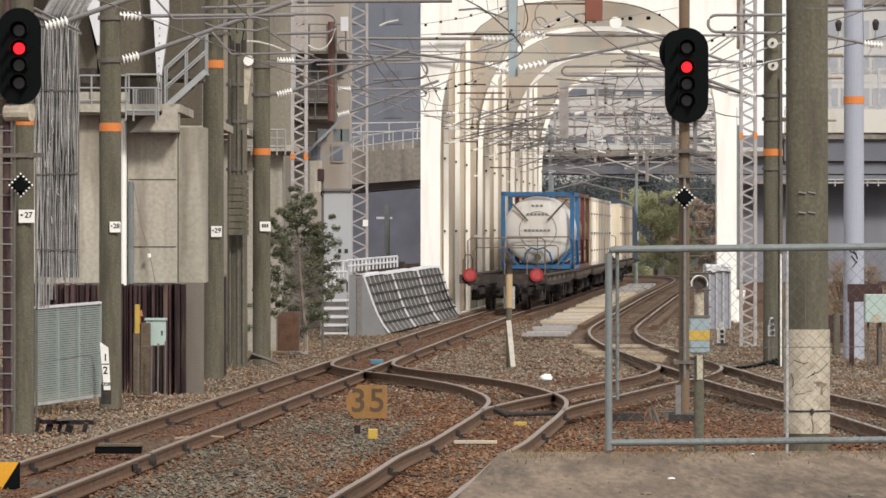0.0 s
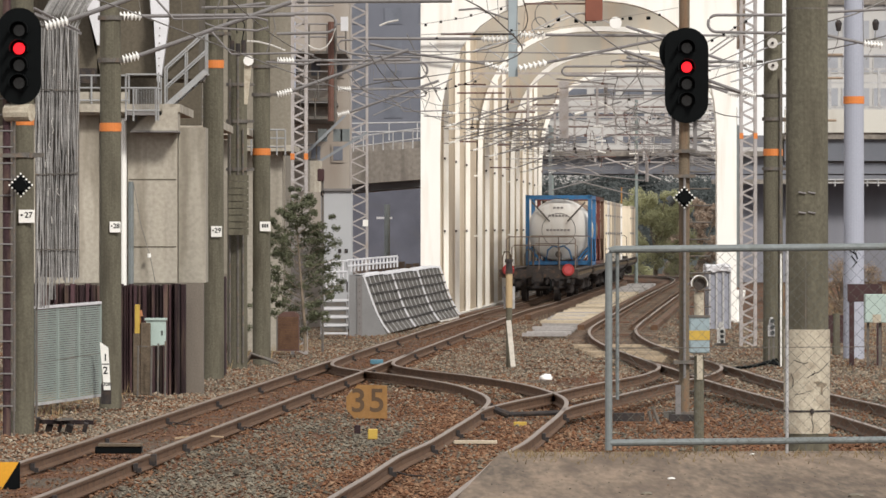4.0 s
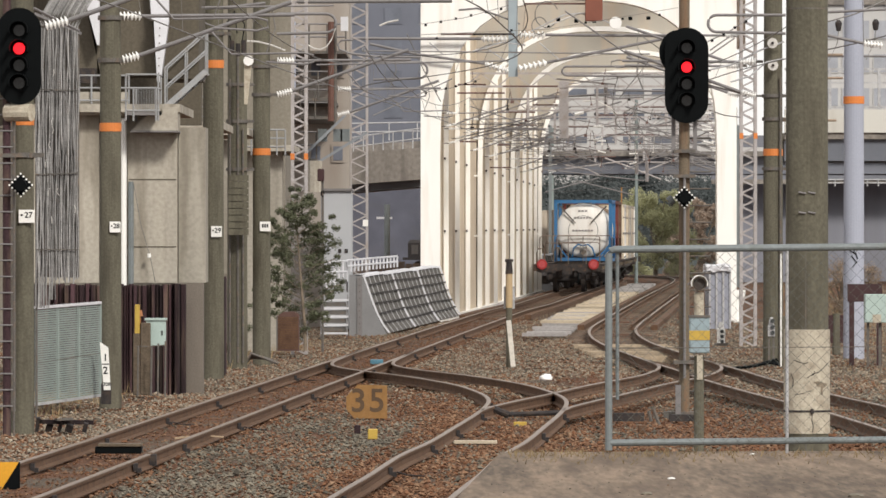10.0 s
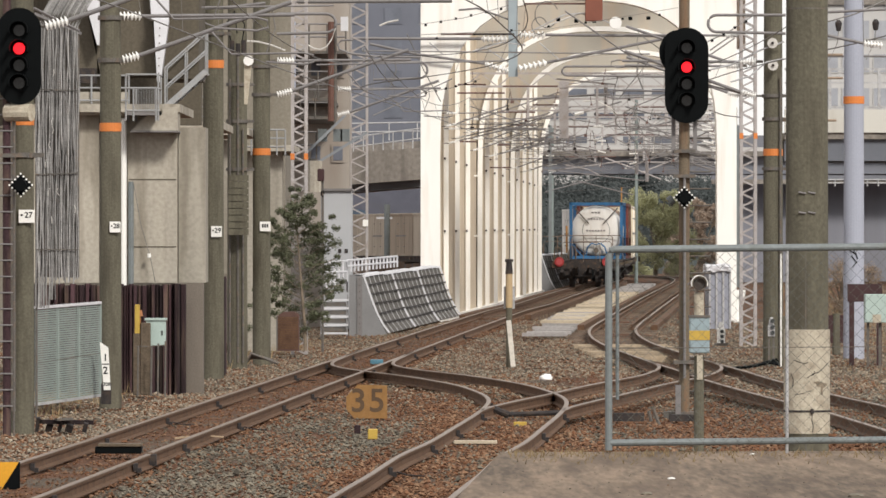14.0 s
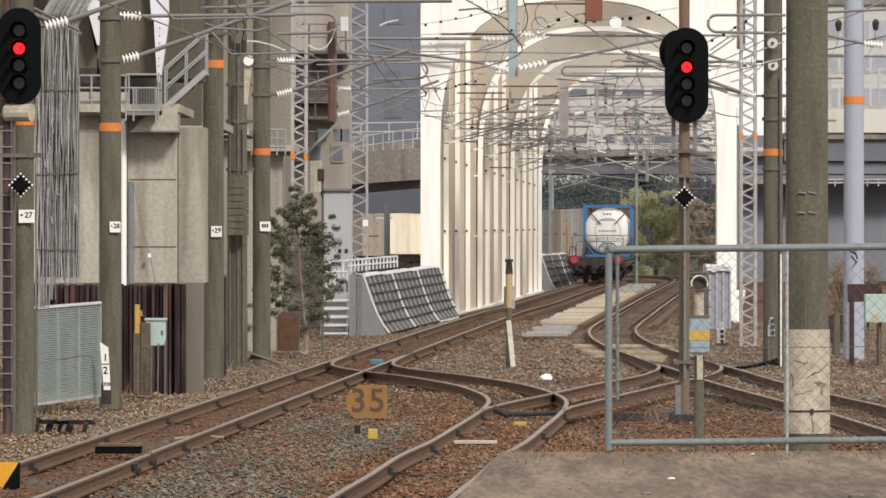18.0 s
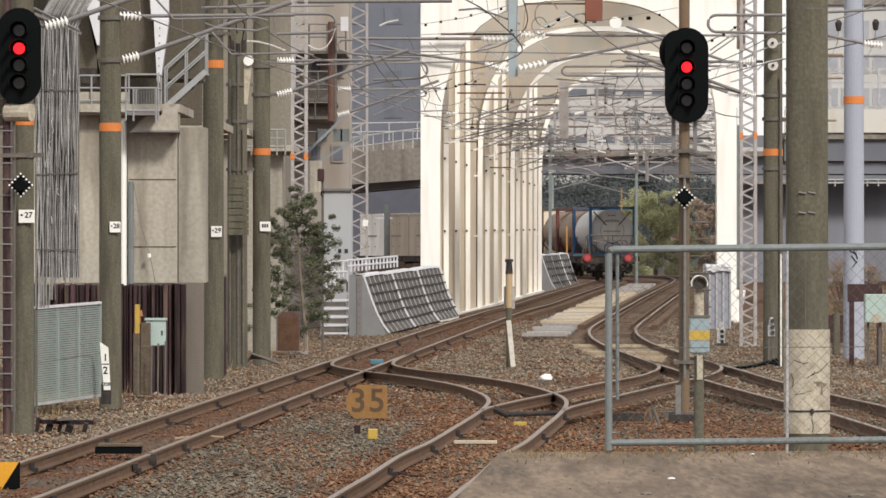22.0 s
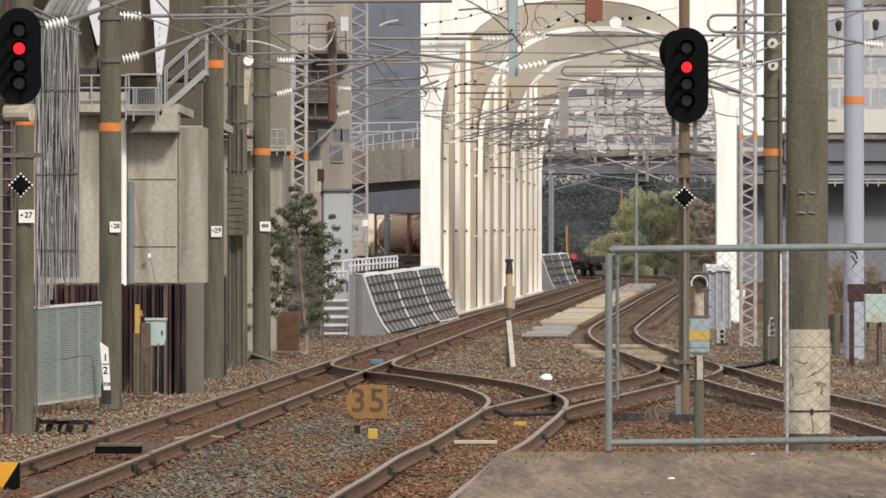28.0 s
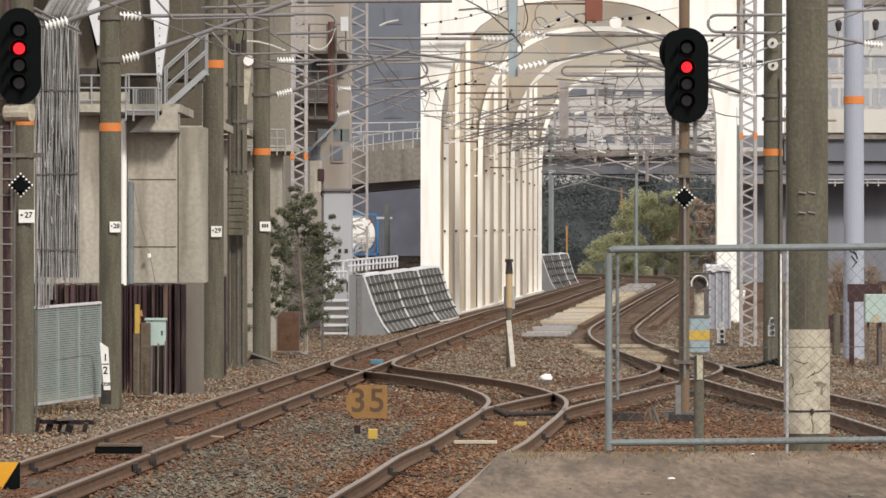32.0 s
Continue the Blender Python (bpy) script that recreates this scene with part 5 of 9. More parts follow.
def concrete_works():
    c = thing("concrete_works", "weathered concrete works with flared hoppers, ledges and railings", "industrial building")
    for xa, xb, d, z in ((-7.016, -4.516, 106.6, 4.5), (-5.067, -4.205, 118.6, 4.4), (-4.742, -3.959, 126.6, 4.4), (-4.666, -3.384, 141.5, 4.25)):
        bm = bm_new()
        box(bm, xa, xb, d, d + 6, z, z + 0.14)
        part("ledge", bm, M_CONCRETE, c, "concrete ledge")
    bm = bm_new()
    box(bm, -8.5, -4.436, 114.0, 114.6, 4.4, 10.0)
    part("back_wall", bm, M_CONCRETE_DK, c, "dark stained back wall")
    bm = bm_new()
    box(bm, -5.893, -3.504, 146.0, 146.6, 4.2, 11.0)
    part("back_wall", bm, mat("works_back_wall", (0.21, 0.19, 0.155), 0.92, vary=0.2, scale=1.2, fine=14, bump=0.2, dirt=(0.14, 0.12, 0.09), dirt_amount=0.6, streak=True), c, "stained back wall")
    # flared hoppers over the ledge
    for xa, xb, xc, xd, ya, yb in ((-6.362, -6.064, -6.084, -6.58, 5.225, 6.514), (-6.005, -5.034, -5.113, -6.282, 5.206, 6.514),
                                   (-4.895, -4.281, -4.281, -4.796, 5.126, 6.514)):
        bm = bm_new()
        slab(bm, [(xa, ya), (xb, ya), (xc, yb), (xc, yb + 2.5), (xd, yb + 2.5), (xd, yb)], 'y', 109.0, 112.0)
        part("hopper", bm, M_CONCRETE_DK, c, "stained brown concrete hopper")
    for xa, xb, xc, xd, ya, yb in ((-5.05, -4.784, -4.932, -4.991, 6.15, 5.065), (-6.254, -5.997, -5.997, -6.037, 6.495, 5.706)):
        bm = bm_new()
        slab(bm, [(xa, ya), (xb, ya), (xc, yb), (xd, yb)], 'y', 108.5, 108.9)
        ch = part("chute", bm, M_RIB, c, "white wedge-shaped chute with bolts")
    bm = bm_new()
    slab(bm, [(-5.099, 6.157), (-4.793, 6.157), (-4.793, 6.503 + 0.5), (-5.158, 6.503 + 0.5)], 'y', 108.7, 108.9)
    part("chute", bm, M_RIB, c, "white wedge-shaped chute with bolts")
    for k in range(7):
        bm = bm_new()
        f = k / 6
        ring_disc(bm, (-4.942 - 0.02 * f, 108.49, 6.002 + (5.213 - 6.002) * f), 0.012, 0.02, 8)
        part("bolt", bm, M_GALV_DK, c)
    f = thing("guard_railing", "galvanised railing along the concrete ledge", "railing")
    railing(f, (-6.247, 106.7, 4.49), (-5.393, 106.7, 4.49), 0.64, 4, 3, 0.018, M_RAILING)
    f = thing("guard_railing", "galvanised railing on the lower ledge", "railing")
    railing(f, (-5.05, 118.7, 4.449), (-4.208, 118.7, 4.449), 0.561, 5, 3, 0.02, M_RAILING)
    f = thing("guard_railing", "galvanised railing with mesh on a lower walkway", "railing")
    railing(f, (-4.554, 141.5, 4.158), (-3.589, 141.5, 4.158), 0.579, 5, 3, 0.022, M_RAILING)
    # stacked crate in the recess
    bm = bm_new()
    box(bm, -6.343, -6.028, 107.6, 108.3, 5.024, 5.279)
    part("crate", bm, M_DARKSTEEL, c, "dark crate")
    bm = bm_new()
    box(bm, -6.247, -5.42, 106.75, 106.95, 4.45, 4.85)
    part("parapet", bm, M_CONCRETE, c, "low concrete parapet")
    # cantilever balcony
    b = thing("service_balcony", "small steel balcony with mesh railing on the concrete wall", "balcony")
    x0, x1 = -5.408, -4.854
    d = 107.0
    bm = bm_new()
    box(bm, x0, x1, d - 1.0, d + 0.2, 4.437, 4.495)
    part("deck", bm, M_GALV, b)
    for x in (x0, x0 + 0.13, x1 - 0.04, x1):
        for y in (d - 1.0, d):
            bm = bm_new()
            rod(bm, (x, y, 4.34), (x, y, 5.13 if x in (x0, x1) else 4.92), 0.018, 6)
            part("post", bm, M_RAILING, b)
    for z in (5.13, 4.9, 4.515):
        bm = bm_new()
        rod(bm, (x0, d - 1.0, z), (x1, d - 1.0, z), 0.017, 6)
        part("rail", bm, M_RAILING, b)
        bm = bm_new()
        rod(bm, (x1, d - 1.0, z), (x1, d, z), 0.017, 6)
        part("rail", bm, M_RAILING, b)
    for k in range(14):
        bm = bm_new()
        x = x0 + 0.16 + (x1 - x0 - 0.2) * k / 13
        rod(bm, (x, d - 1.0, 4.515), (x, d - 1.0, 4.9), 0.004, 4)
        part("mesh_wire", bm, M_RAILING, b)
    bm = bm_new()
    slab(bm, [(-5.33, 4.181), (-4.544, 4.181), (-4.544, 4.589), (-4.796, 4.589), (-4.816, 4.443), (-5.068, 4.434)], 'y', d - 0.6, d + 0.5)
    part("corbel", bm, M_CONCRETE, b)
    bm = bm_new()
    box(bm, -5.35, -4.53, d - 0.66, d + 0.5, 4.15, 4.181)
    part("edge_strip", bm, M_GALV, b, "steel edge under the corbel")
    # steel stair climbing away from the balcony
    s = thing("steel_stair", "galvanised steel stair with handrails", "stair")
    a, e = Vector((-4.831, 108.0, 4.6)), Vector((-4.13, 108.2, 5.24))
    for dy in (0.0, 0.8):
        bm = bm_new()
        beam(bm, a + Vector((0, dy, 0)), e + Vector((0, dy, 0)), 0.04, 0.1)
        part("stringer", bm, M_RAILING, s)
        for h in (0.36, 0.7):
            bm = bm_new()
            rod(bm, a + Vector((0, dy, h)), e + Vector((0, dy, h)), 0.017, 6)
            part("handrail", bm, M_RAILING, s)
        for k in range(3):
            q = a.lerp(e, k / 2) + Vector((0, dy, 0))
            bm = bm_new()
            rod(bm, q, q + Vector((0, 0, 0.7)), 0.017, 6)
            part("baluster", bm, M_RAILING, s)
    for k in range(6):
        q = a.lerp(e, (k + 0.5) / 6)
        bm = bm_new()
        box(bm, q.x - 0.07, q.x + 0.07, q.y, q.y + 0.8, q.z - 0.015, q.z + 0.015)
        part("tread", bm, M_GALV_DK, s)


concrete_works()


# ---- bundle of cables rising behind the first pole ----
def cable_riser():
    c = thing("cable_riser", "wide bundle of grey plastic-wrapped cables hanging on a frame", "cable bundle", (-5.712, 92.0, -0.3))
    z1, z0 = 5.794, 1.637
    for k in range(24):
        x = -0.305 + k * 0.61 / 23
        rr = random.uniform(0.009, 0.015)
        pts = []
        ph, ph2 = random.uniform(0, 6), random.uniform(0, 6)
        for j in range(15):
            f = j / 14
            low = z0 + (0.0 if k < 8 else 0.12 if k < 11 else 0.4 + 0.05 * math.sin(k * 2.3))
            pts.append((x + 0.009 * math.sin(ph + f * 11) + 0.006 * math.sin(ph2 + f * 23), random.uniform(-0.035, 0.02), low + (z1 - low) * f))
        # over the head bar the cables lean away to the side
        pts += [(x + 0.1, 0.05, z1 + 0.22), (x + 0.26, 0.1, z1 + 0.5), (x + 0.45, 0.15, z1 + 0.85)]
        bm = bm_new()
        tube(bm, pts, rr, 7)
        part("cable", bm, M_CABLE, c)
    for z, tilt in ((3.62, 0.01), (4.86, -0.01), (2.5, 0.0)):
        bm = bm_new()
        beam(bm, (-0.318, -0.045, z - tilt), (0.318, -0.045, z + tilt), 0.012, 0.014)
        part("strap", bm, M_GALV_DK, c)
    for k in range(9):
        # loose ends of binding tape
        bm = bm_new()
        x, z = random.uniform(-0.28, 0.28), random.uniform(2.2, 5.4)
        tube(bm, [(x, -0.04, z), (x + random.uniform(-0.03, 0.03), -0.06, z - 0.05), (x + random.uniform(-0.03, 0.03), -0.05, z - 0.11)], 0.006, 5)
        part("tape_end", bm, M_JUMPER, c, "pale loose tape")
    bm = bm_new()
    beam(bm, (-0.335, 0, z1 + 0.2), (0.361, 0, z1 - 0.1), 0.04)
    part("head_bar", bm, M_GALV, c)
    for x, foot in ((-0.309, 0.0), (0.309, z0 + 0.45)):
        bm = bm_new()
        rod(bm, (x, 0.06, foot), (x, 0.06, z1), 0.02, 6)
        part("frame_post", bm, M_GALV_DK, c)
    bm = bm_new()
    box(bm, -0.293, 0.293, 0.05, 0.08, z0 + 0.45, z1 - 0.05)
    part("backing", bm, M_GALV_DK, c)


cable_riser()


M_SLAT = mat("slat_grey_green", (0.24, 0.285, 0.265), 0.6, vary=0.12)


def louvre_fence():
    d0, d1 = 94.0, 97.0
    f = thing("louvre_fence", "grey green slatted metal fence panel beside a pole", "fence", (0, 0, 0))
    xa, xb = -6.153, -5.353
    za0, za1 = -0.15, 1.311
    zb0, zb1 = -0.095, 1.351
    n = 42
    for k in range(n):
        t = (k + 0.5) / n
        bm = bm_new()
        beam(bm, (xa, d0, za0 + (za1 - za0) * t), (xb, d1, zb0 + (zb1 - zb0) * t), 0.012, (za1 - za0) / n * 0.72)
        part("slat", bm, M_SLAT, f)
    for t in (0, 0.33, 0.66, 1):
        bm = bm_new()
        x, y = xa + (xb - xa) * t, d0 + (d1 - d0) * t
        rod(bm, (x, y + 0.03, za0 + (zb0 - za0) * t), (x, y + 0.03, za1 + (zb1 - za1) * t), 0.025, 8)
        part("post", bm, M_SLAT, f)
    bm = bm_new()
    beam(bm, (xa, d0 - 0.02, za0 + 0.62), (xb, d1 - 0.02, zb0 + 0.66), 0.01, 0.012)
    part("seam", bm, M_GALV_DK, f, "dark seam across the slats")
    bm = bm_new()
    beam(bm, (xa, d0, za1), (xb, d1, zb1), 0.06, 0.04)
    part("top_rail", bm, M_RIB, f, "pale top rail")
    bm = bm_new()
    beam(bm, (xa, d0 - 0.02, za0), (xb, d1 - 0.02, zb0), 0.05, 0.04)
    part("bottom_rail", bm, M_GALV_PALE, f, "pale bottom rail")


louvre_fence()


def trackside_bits():
    # gradient post: leaning white board with figures
    d = 96.5
    g = thing("distance_post", "leaning white board with black figures by a pole", "marker post", (-5.22, d, -0.213))
    bm = bm_new()
    z0, z1 = 0.219, 0.965
    slab(bm, [(-0.035, z0), (0.07, z0), (0.035, z1 - 0.09), (-0.096, z1)], 'y', -0.22, -0.19)
    b = part("board", bm, M_WHITE, g)
    for t, z, sz in (("1", z0 + 0.5, 0.16), ("2", z0 + 0.3, 0.16), ("308", z0 + 0.09, 0.075)):
        writing(t, sz, M_BLACK, b, (0.0 + (0.01 if sz < 0.1 else -0.01), -0.223, z), 0)
    bm = bm_new()
    box(bm, -0.065, 0.045, -0.226, -0.22, z0 + 0.395, z0 + 0.41)
    part("bar", bm, M_BLACK, b)
    bm = bm_new()
    box(bm, -0.079, 0.079, -0.19, -0.16, 0.0, z0 + 0.1)
    part("stake", bm, M_DARKSTEEL, g)
    # yellow box and pale cabinet on brown legs in front of the piles
    d = 103.0
    c = thing("relay_cabinet", "pale teal relay cabinet with a yellow box on brown legs", "electrical cabinet", (-4.832, d, -0.165))
    M_PLANK_OLD = mat("old_pale_plank", (0.4, 0.3, 0.2), 0.9, vary=0.3, scale=8)
    M_ORANGE_DULL = mat("orange_conduit", (0.36, 0.16, 0.07), 0.7, vary=0.2, scale=8)
    M_LEG = mat("brown_post_wood", (0.115, 0.088, 0.062), 0.9, vary=0.4, scale=8)
    for x, hw, top in ((-0.232, 0.057, 0.936), (-0.084, 0.083, 1.114)):
        bm = bm_new()
        box(bm, x - hw, x + hw, -0.32, -0.21, -0.08, top)
        soften(bm, 0.012)
        part("leg", bm, M_LEG, c, "brown wooden leg")
    bm = bm_new()
    box(bm, -0.084, 0.243, -0.2, 0.05, 0.73, 1.161)
    soften(bm, 0.01)
    cab = part("cabinet", bm, M_TEAL, c)
    bm = bm_new()
    box(bm, -0.103, 0.262, -0.23, 0.06, 1.152, 1.189)
    part("lid", bm, M_TEAL, cab)
    bm = bm_new()
    box(bm, 0.178, 0.197, -0.22, -0.2, 0.908, 0.983)
    part("latch", bm, M_DARKSTEEL, cab)
    bm = bm_new()
    box(bm, -0.262, -0.179, -0.3, -0.18, 0.93, 1.414)
    soften(bm, 0.01)
    part("yellow_box", bm, M_YELLOW, c, "yellow box")
    bm = bm_new()
    rod(bm, (-0.165, -0.26, 1.22), (-0.165, -0.26, 1.32), 0.04, 10, 0.02)
    rod(bm, (-0.172, -0.25, 0.6), (-0.172, -0.25, 1.23), 0.014, 6)
    part("conduit", bm, M_ORANGE_DULL, c, "dull orange conduit with a bell mouth")
    w = thing("wire_fence", "low rusty wire fence on thin posts beside the cabinet", "fence", (-4.83, 102.4, -0.25))
    for x, h in ((-0.2, 0.83), (0.02, 0.8), (0.13, 0.86), (0.25, 0.9)):
        bm = bm_new()
        rod(bm, (x, 0, 0), (x + 0.01, 0, h), 0.017, 6)
        part("post", bm, M_GALV_DK, w)
    bm = bm_new()
    tube(bm, [(-0.24, 0, 0.82), (0.0, 0, 0.81), (0.27, 0, 0.84)], 0.008, 5)
    part("wire", bm, M_GALV_DK, w)
    # cable trough and small debris near the first pole
    t = thing("cable_trough", "dark cable trough cover lying on the gravel", "cable trough", (-5.269, 86.0, -0.3))
    bm = bm_new()
    beam(bm, (-0.3, 0, 0.14), (0.391, 0.3, 0.12), 0.16, 0.06)
    part("cover", bm, M_SHEETPILE, t, "rusty dented cover")
    for x, h, w in ((-0.36, 0.2, 0.05), (-0.2, 0.1, 0.09), (-0.05, 0.13, 0.05), (0.08, 0.1, 0.1), (0.3, 0.12, 0.06)):
        bm = bm_new()
        beam(bm, (x, 0.1, 0.0), (x + 0.03, 0.05, h), w, 0.05, (0, 1, 0))
        part("bracket", bm, M_DARKSTEEL, t)
    bm = bm_new()
    beam(bm, (-0.078, -0.1, 0.17), (0.141, 0, 0.18), 0.1, 0.03)
    part("plate", bm, M_GALV_DK, t)
    # striped end board at the lower left
    s = thing("striped_board", "yellow and black striped marker board beside the rail", "marker board", (-4.532, 64.0, -0.3))
    M_AMBER = mat("amber_paint", (0.62, 0.3, 0.02), 0.55, vary=0.1)
    z0, z1 = 0.098, 0.418
    xr = 0.175
    bm = bm_new()
    box(bm, -0.3, xr, 0, 0.03, z0, z1)
    b = part("board", bm, M_BLACK, s)
    bm = bm_new()
    slab(bm, [(-0.3, z0), (-0.035, z0), (xr - 0.01, z1), (-0.3, z1)], 'y', -0.005, 0.0)
    part("stripe", bm, M_AMBER, b, "amber stripe")
    bm = bm_new()
    box(bm, -0.05, 0.0, 0.03, 0.07, 0, z0 + 0.1)
    part("stake", bm, M_DARKSTEEL, s)
    # speed board 35
    d = 90.0
    M_OCHRE = mat("ochre_board", (0.24, 0.125, 0.04), 0.7, vary=0.12, scale=8, dirt=(0.3, 0.18, 0.08), dirt_amount=0.4)
    M_DIGIT = mat("dark_figure", (0.085, 0.052, 0.028), 0.7, vary=0.2)
    s = thing("speed_board", "ochre speed board with the figures 35 between the tracks", "speed sign", (-1.096, d, -0.3))
    a, b2 = 0.303, 0.245
    zc = 0.305
    bm = bm_new()
    slab(bm, [(-a, zc - b2 * 0.45), (-a * 0.62, zc - b2), (a * 0.95, zc - b2), (a * 0.95, zc + b2 * 0.95), (-a * 0.45, zc + b2), (-a, zc + b2 * 0.3)], 'y', 0, 0.02)
    p = part("board", bm, M_OCHRE, s)
    writing("3", 0.475, M_DIGIT, p, (-0.131, -0.003, zc), 0, "figure")
    writing("5", 0.475, M_DIGIT, p, (0.139, -0.003, zc), 0, "figure")
    for x in (-0.15, 0.15):
        bm = bm_new()
        box(bm, x - 0.02, x + 0.02, 0.02, 0.05, 0, zc)
        part("stake", bm, M_DARKSTEEL, s)
    # small blocks and boards on the ballast
    def block(name, label, px0, px1, z0, z1, d, m, cat, deep=0.15):
        bm = bm_new()
        box(bm, -(px1 - px0) / 2, (px1 - px0) / 2, 0, deep, 0, z1 - z0)
        soften(bm, min(0.008, (z1 - z0) * 0.15))
        solid(name, bm, m, label, cat, ((px0 + px1) / 2, d, z0))
    block("yellow_block", "small yellow painted block on the gravel", -0.979, -0.854, -0.233, -0.101, 81.0, M_YELLOW, "marker block")
    block("brown_block", "small dark brown block on the gravel", -1.185, -1.102, -0.227, -0.114, 83.0, M_SHEETPILE, "marker block")
    block("brown_block", "small rusty block beside the fence", 2.548, 2.636, -0.16, -0.049, 81.0, M_RAIL, "marker block")
    block("timber_board", "pale weathered timber board across the rails", 0.132, 0.669, -0.14, -0.098, 76.6, mat("pale_timber", (0.45, 0.38, 0.29), 0.9, vary=0.2, scale=6), "timber", 0.2)
    block("yellow_bar", "short yellow bar by the crossing", 0.955, 1.13, -0.169, -0.1, 84.0, M_YELLOW, "marker block")
    # black block puts the shade inside an open hollow box into colour
    block("timber_board", "black block for the dark hollow of a box between the rails", -4.032, -3.495, -0.09, -0.01, 72.0, M_BLACK, "timber", 0.3)
    block("timber_plank", "brown plank over the black block between the rails", -4.0, -3.49, -0.009, 0.026, 71.98, M_LEG, "timber", 0.32)
    for x, d, z, L, turn, lab in ((-2.95, 77.8, -0.1, 0.42, 14, "split pale timber between the rails"), (-3.2, 77.4, -0.1, 0.3, -20, "split pale timber between the rails"), (-2.42, 73.0, -0.2, 0.3, 6, "old brown stick on the gravel"), (-0.5, 76.0, -0.21, 0.26, 3, "short rusty bar on the gravel"), (-2.2, 73.6, -0.2, 0.16, -12, "old brown stick on the gravel")):
        bm = bm_new()
        beam(bm, (-L / 2, 0, 0.0), (0.0, 0.05, 0.025), 0.05, 0.022)
        beam(bm, (0.0, 0.05, 0.022), (L / 2, 0.02, 0.005), 0.04, 0.018)
        solid("timber_splinter", bm, M_LEG if "pale" not in lab else M_PLANK_OLD, lab, "timber", (x, d, z), "scraps beside the rails", rz=turn)
    bm = bm_new()
    bmesh.ops.create_icosphere(bm, subdivisions=3, radius=1.0)
    for v in bm.verts:
        n = 1 + 0.25 * noise.noise(v.co * 1.7)
        v.co = Vector((v.co.x * n * 0.119, v.co.y * 0.15, max(-0.2, v.co.z) * n * 0.09))
    solid("white_cover", bm, M_WHITE, "crumpled white plastic bag on the ballast", "plastic bag", (1.822, 109.5, -0.148), smooth=True)
    block("blue_sheet", "crumpled blue sheet by the turnout", -1.431, -1.176, -0.167, -0.079, 122.0, mat("blue_plastic", (0.08, 0.2, 0.27), 0.5, vary=0.3, scale=9), "plastic sheet", 0.3)
    # limit post between the tracks
    d = 123.0
    p = thing("limit_post", "post with a dark lamp head, cream sleeve and pale back plate", "marker post", (1.308, d, -0.25))
    bm = bm_new()
    rod(bm, (0, 0, 0), (0, 0, 1.179), 0.06, 12)
    part("lower_post", bm, M_POLE, p)
    bm = bm_new()
    rod(bm, (0, 0, 1.179), (0, 0, 1.861), 0.069, 14)
    part("sleeve", bm, mat("cream_sleeve", (0.42, 0.31, 0.18), 0.7, vary=0.15), p, "cream yellow sleeve")
    bm = bm_new()
    rod(bm, (0, 0, 1.85), (0, 0, 2.107), 0.078, 14, 0.056)
    rod(bm, (0, 0, 2.084), (0, 0, 2.14), 0.084, 14)
    part("lamp_head", bm, M_DARKSTEEL, p, "dark lamp head")
    bm = bm_new()
    box(bm, -0.105, 0.115, 0.06, 0.09, 1.156, 1.6)
    soften(bm, 0.008)
    part("back_plate", bm, M_GALV_PALE, p, "pale grey back plate")
    bm = bm_new()
    beam(bm, (0.078, -0.3, 0.02), (-0.011, -0.3, 0.933), 0.095, 0.04, (0, 1, 0))
    part("stake", bm, mat("worn_white_wood", (0.6, 0.56, 0.5), 0.8, vary=0.2, scale=8), p, "worn white leaning stake")


trackside_bits()


# ---- bank by the bridge: rusty cabinet, steps, railings, slanted screens ----
M_SCREEN = mat("screen_panel_grey", (0.085, 0.077, 0.068), 0.7, vary=0.15, scale=5, bump=0.05)
M_SCREEN_SIDE = mat("screen_side_grey", (0.21, 0.21, 0.215), 0.6, vary=0.1, scale=2, bump=0.05)


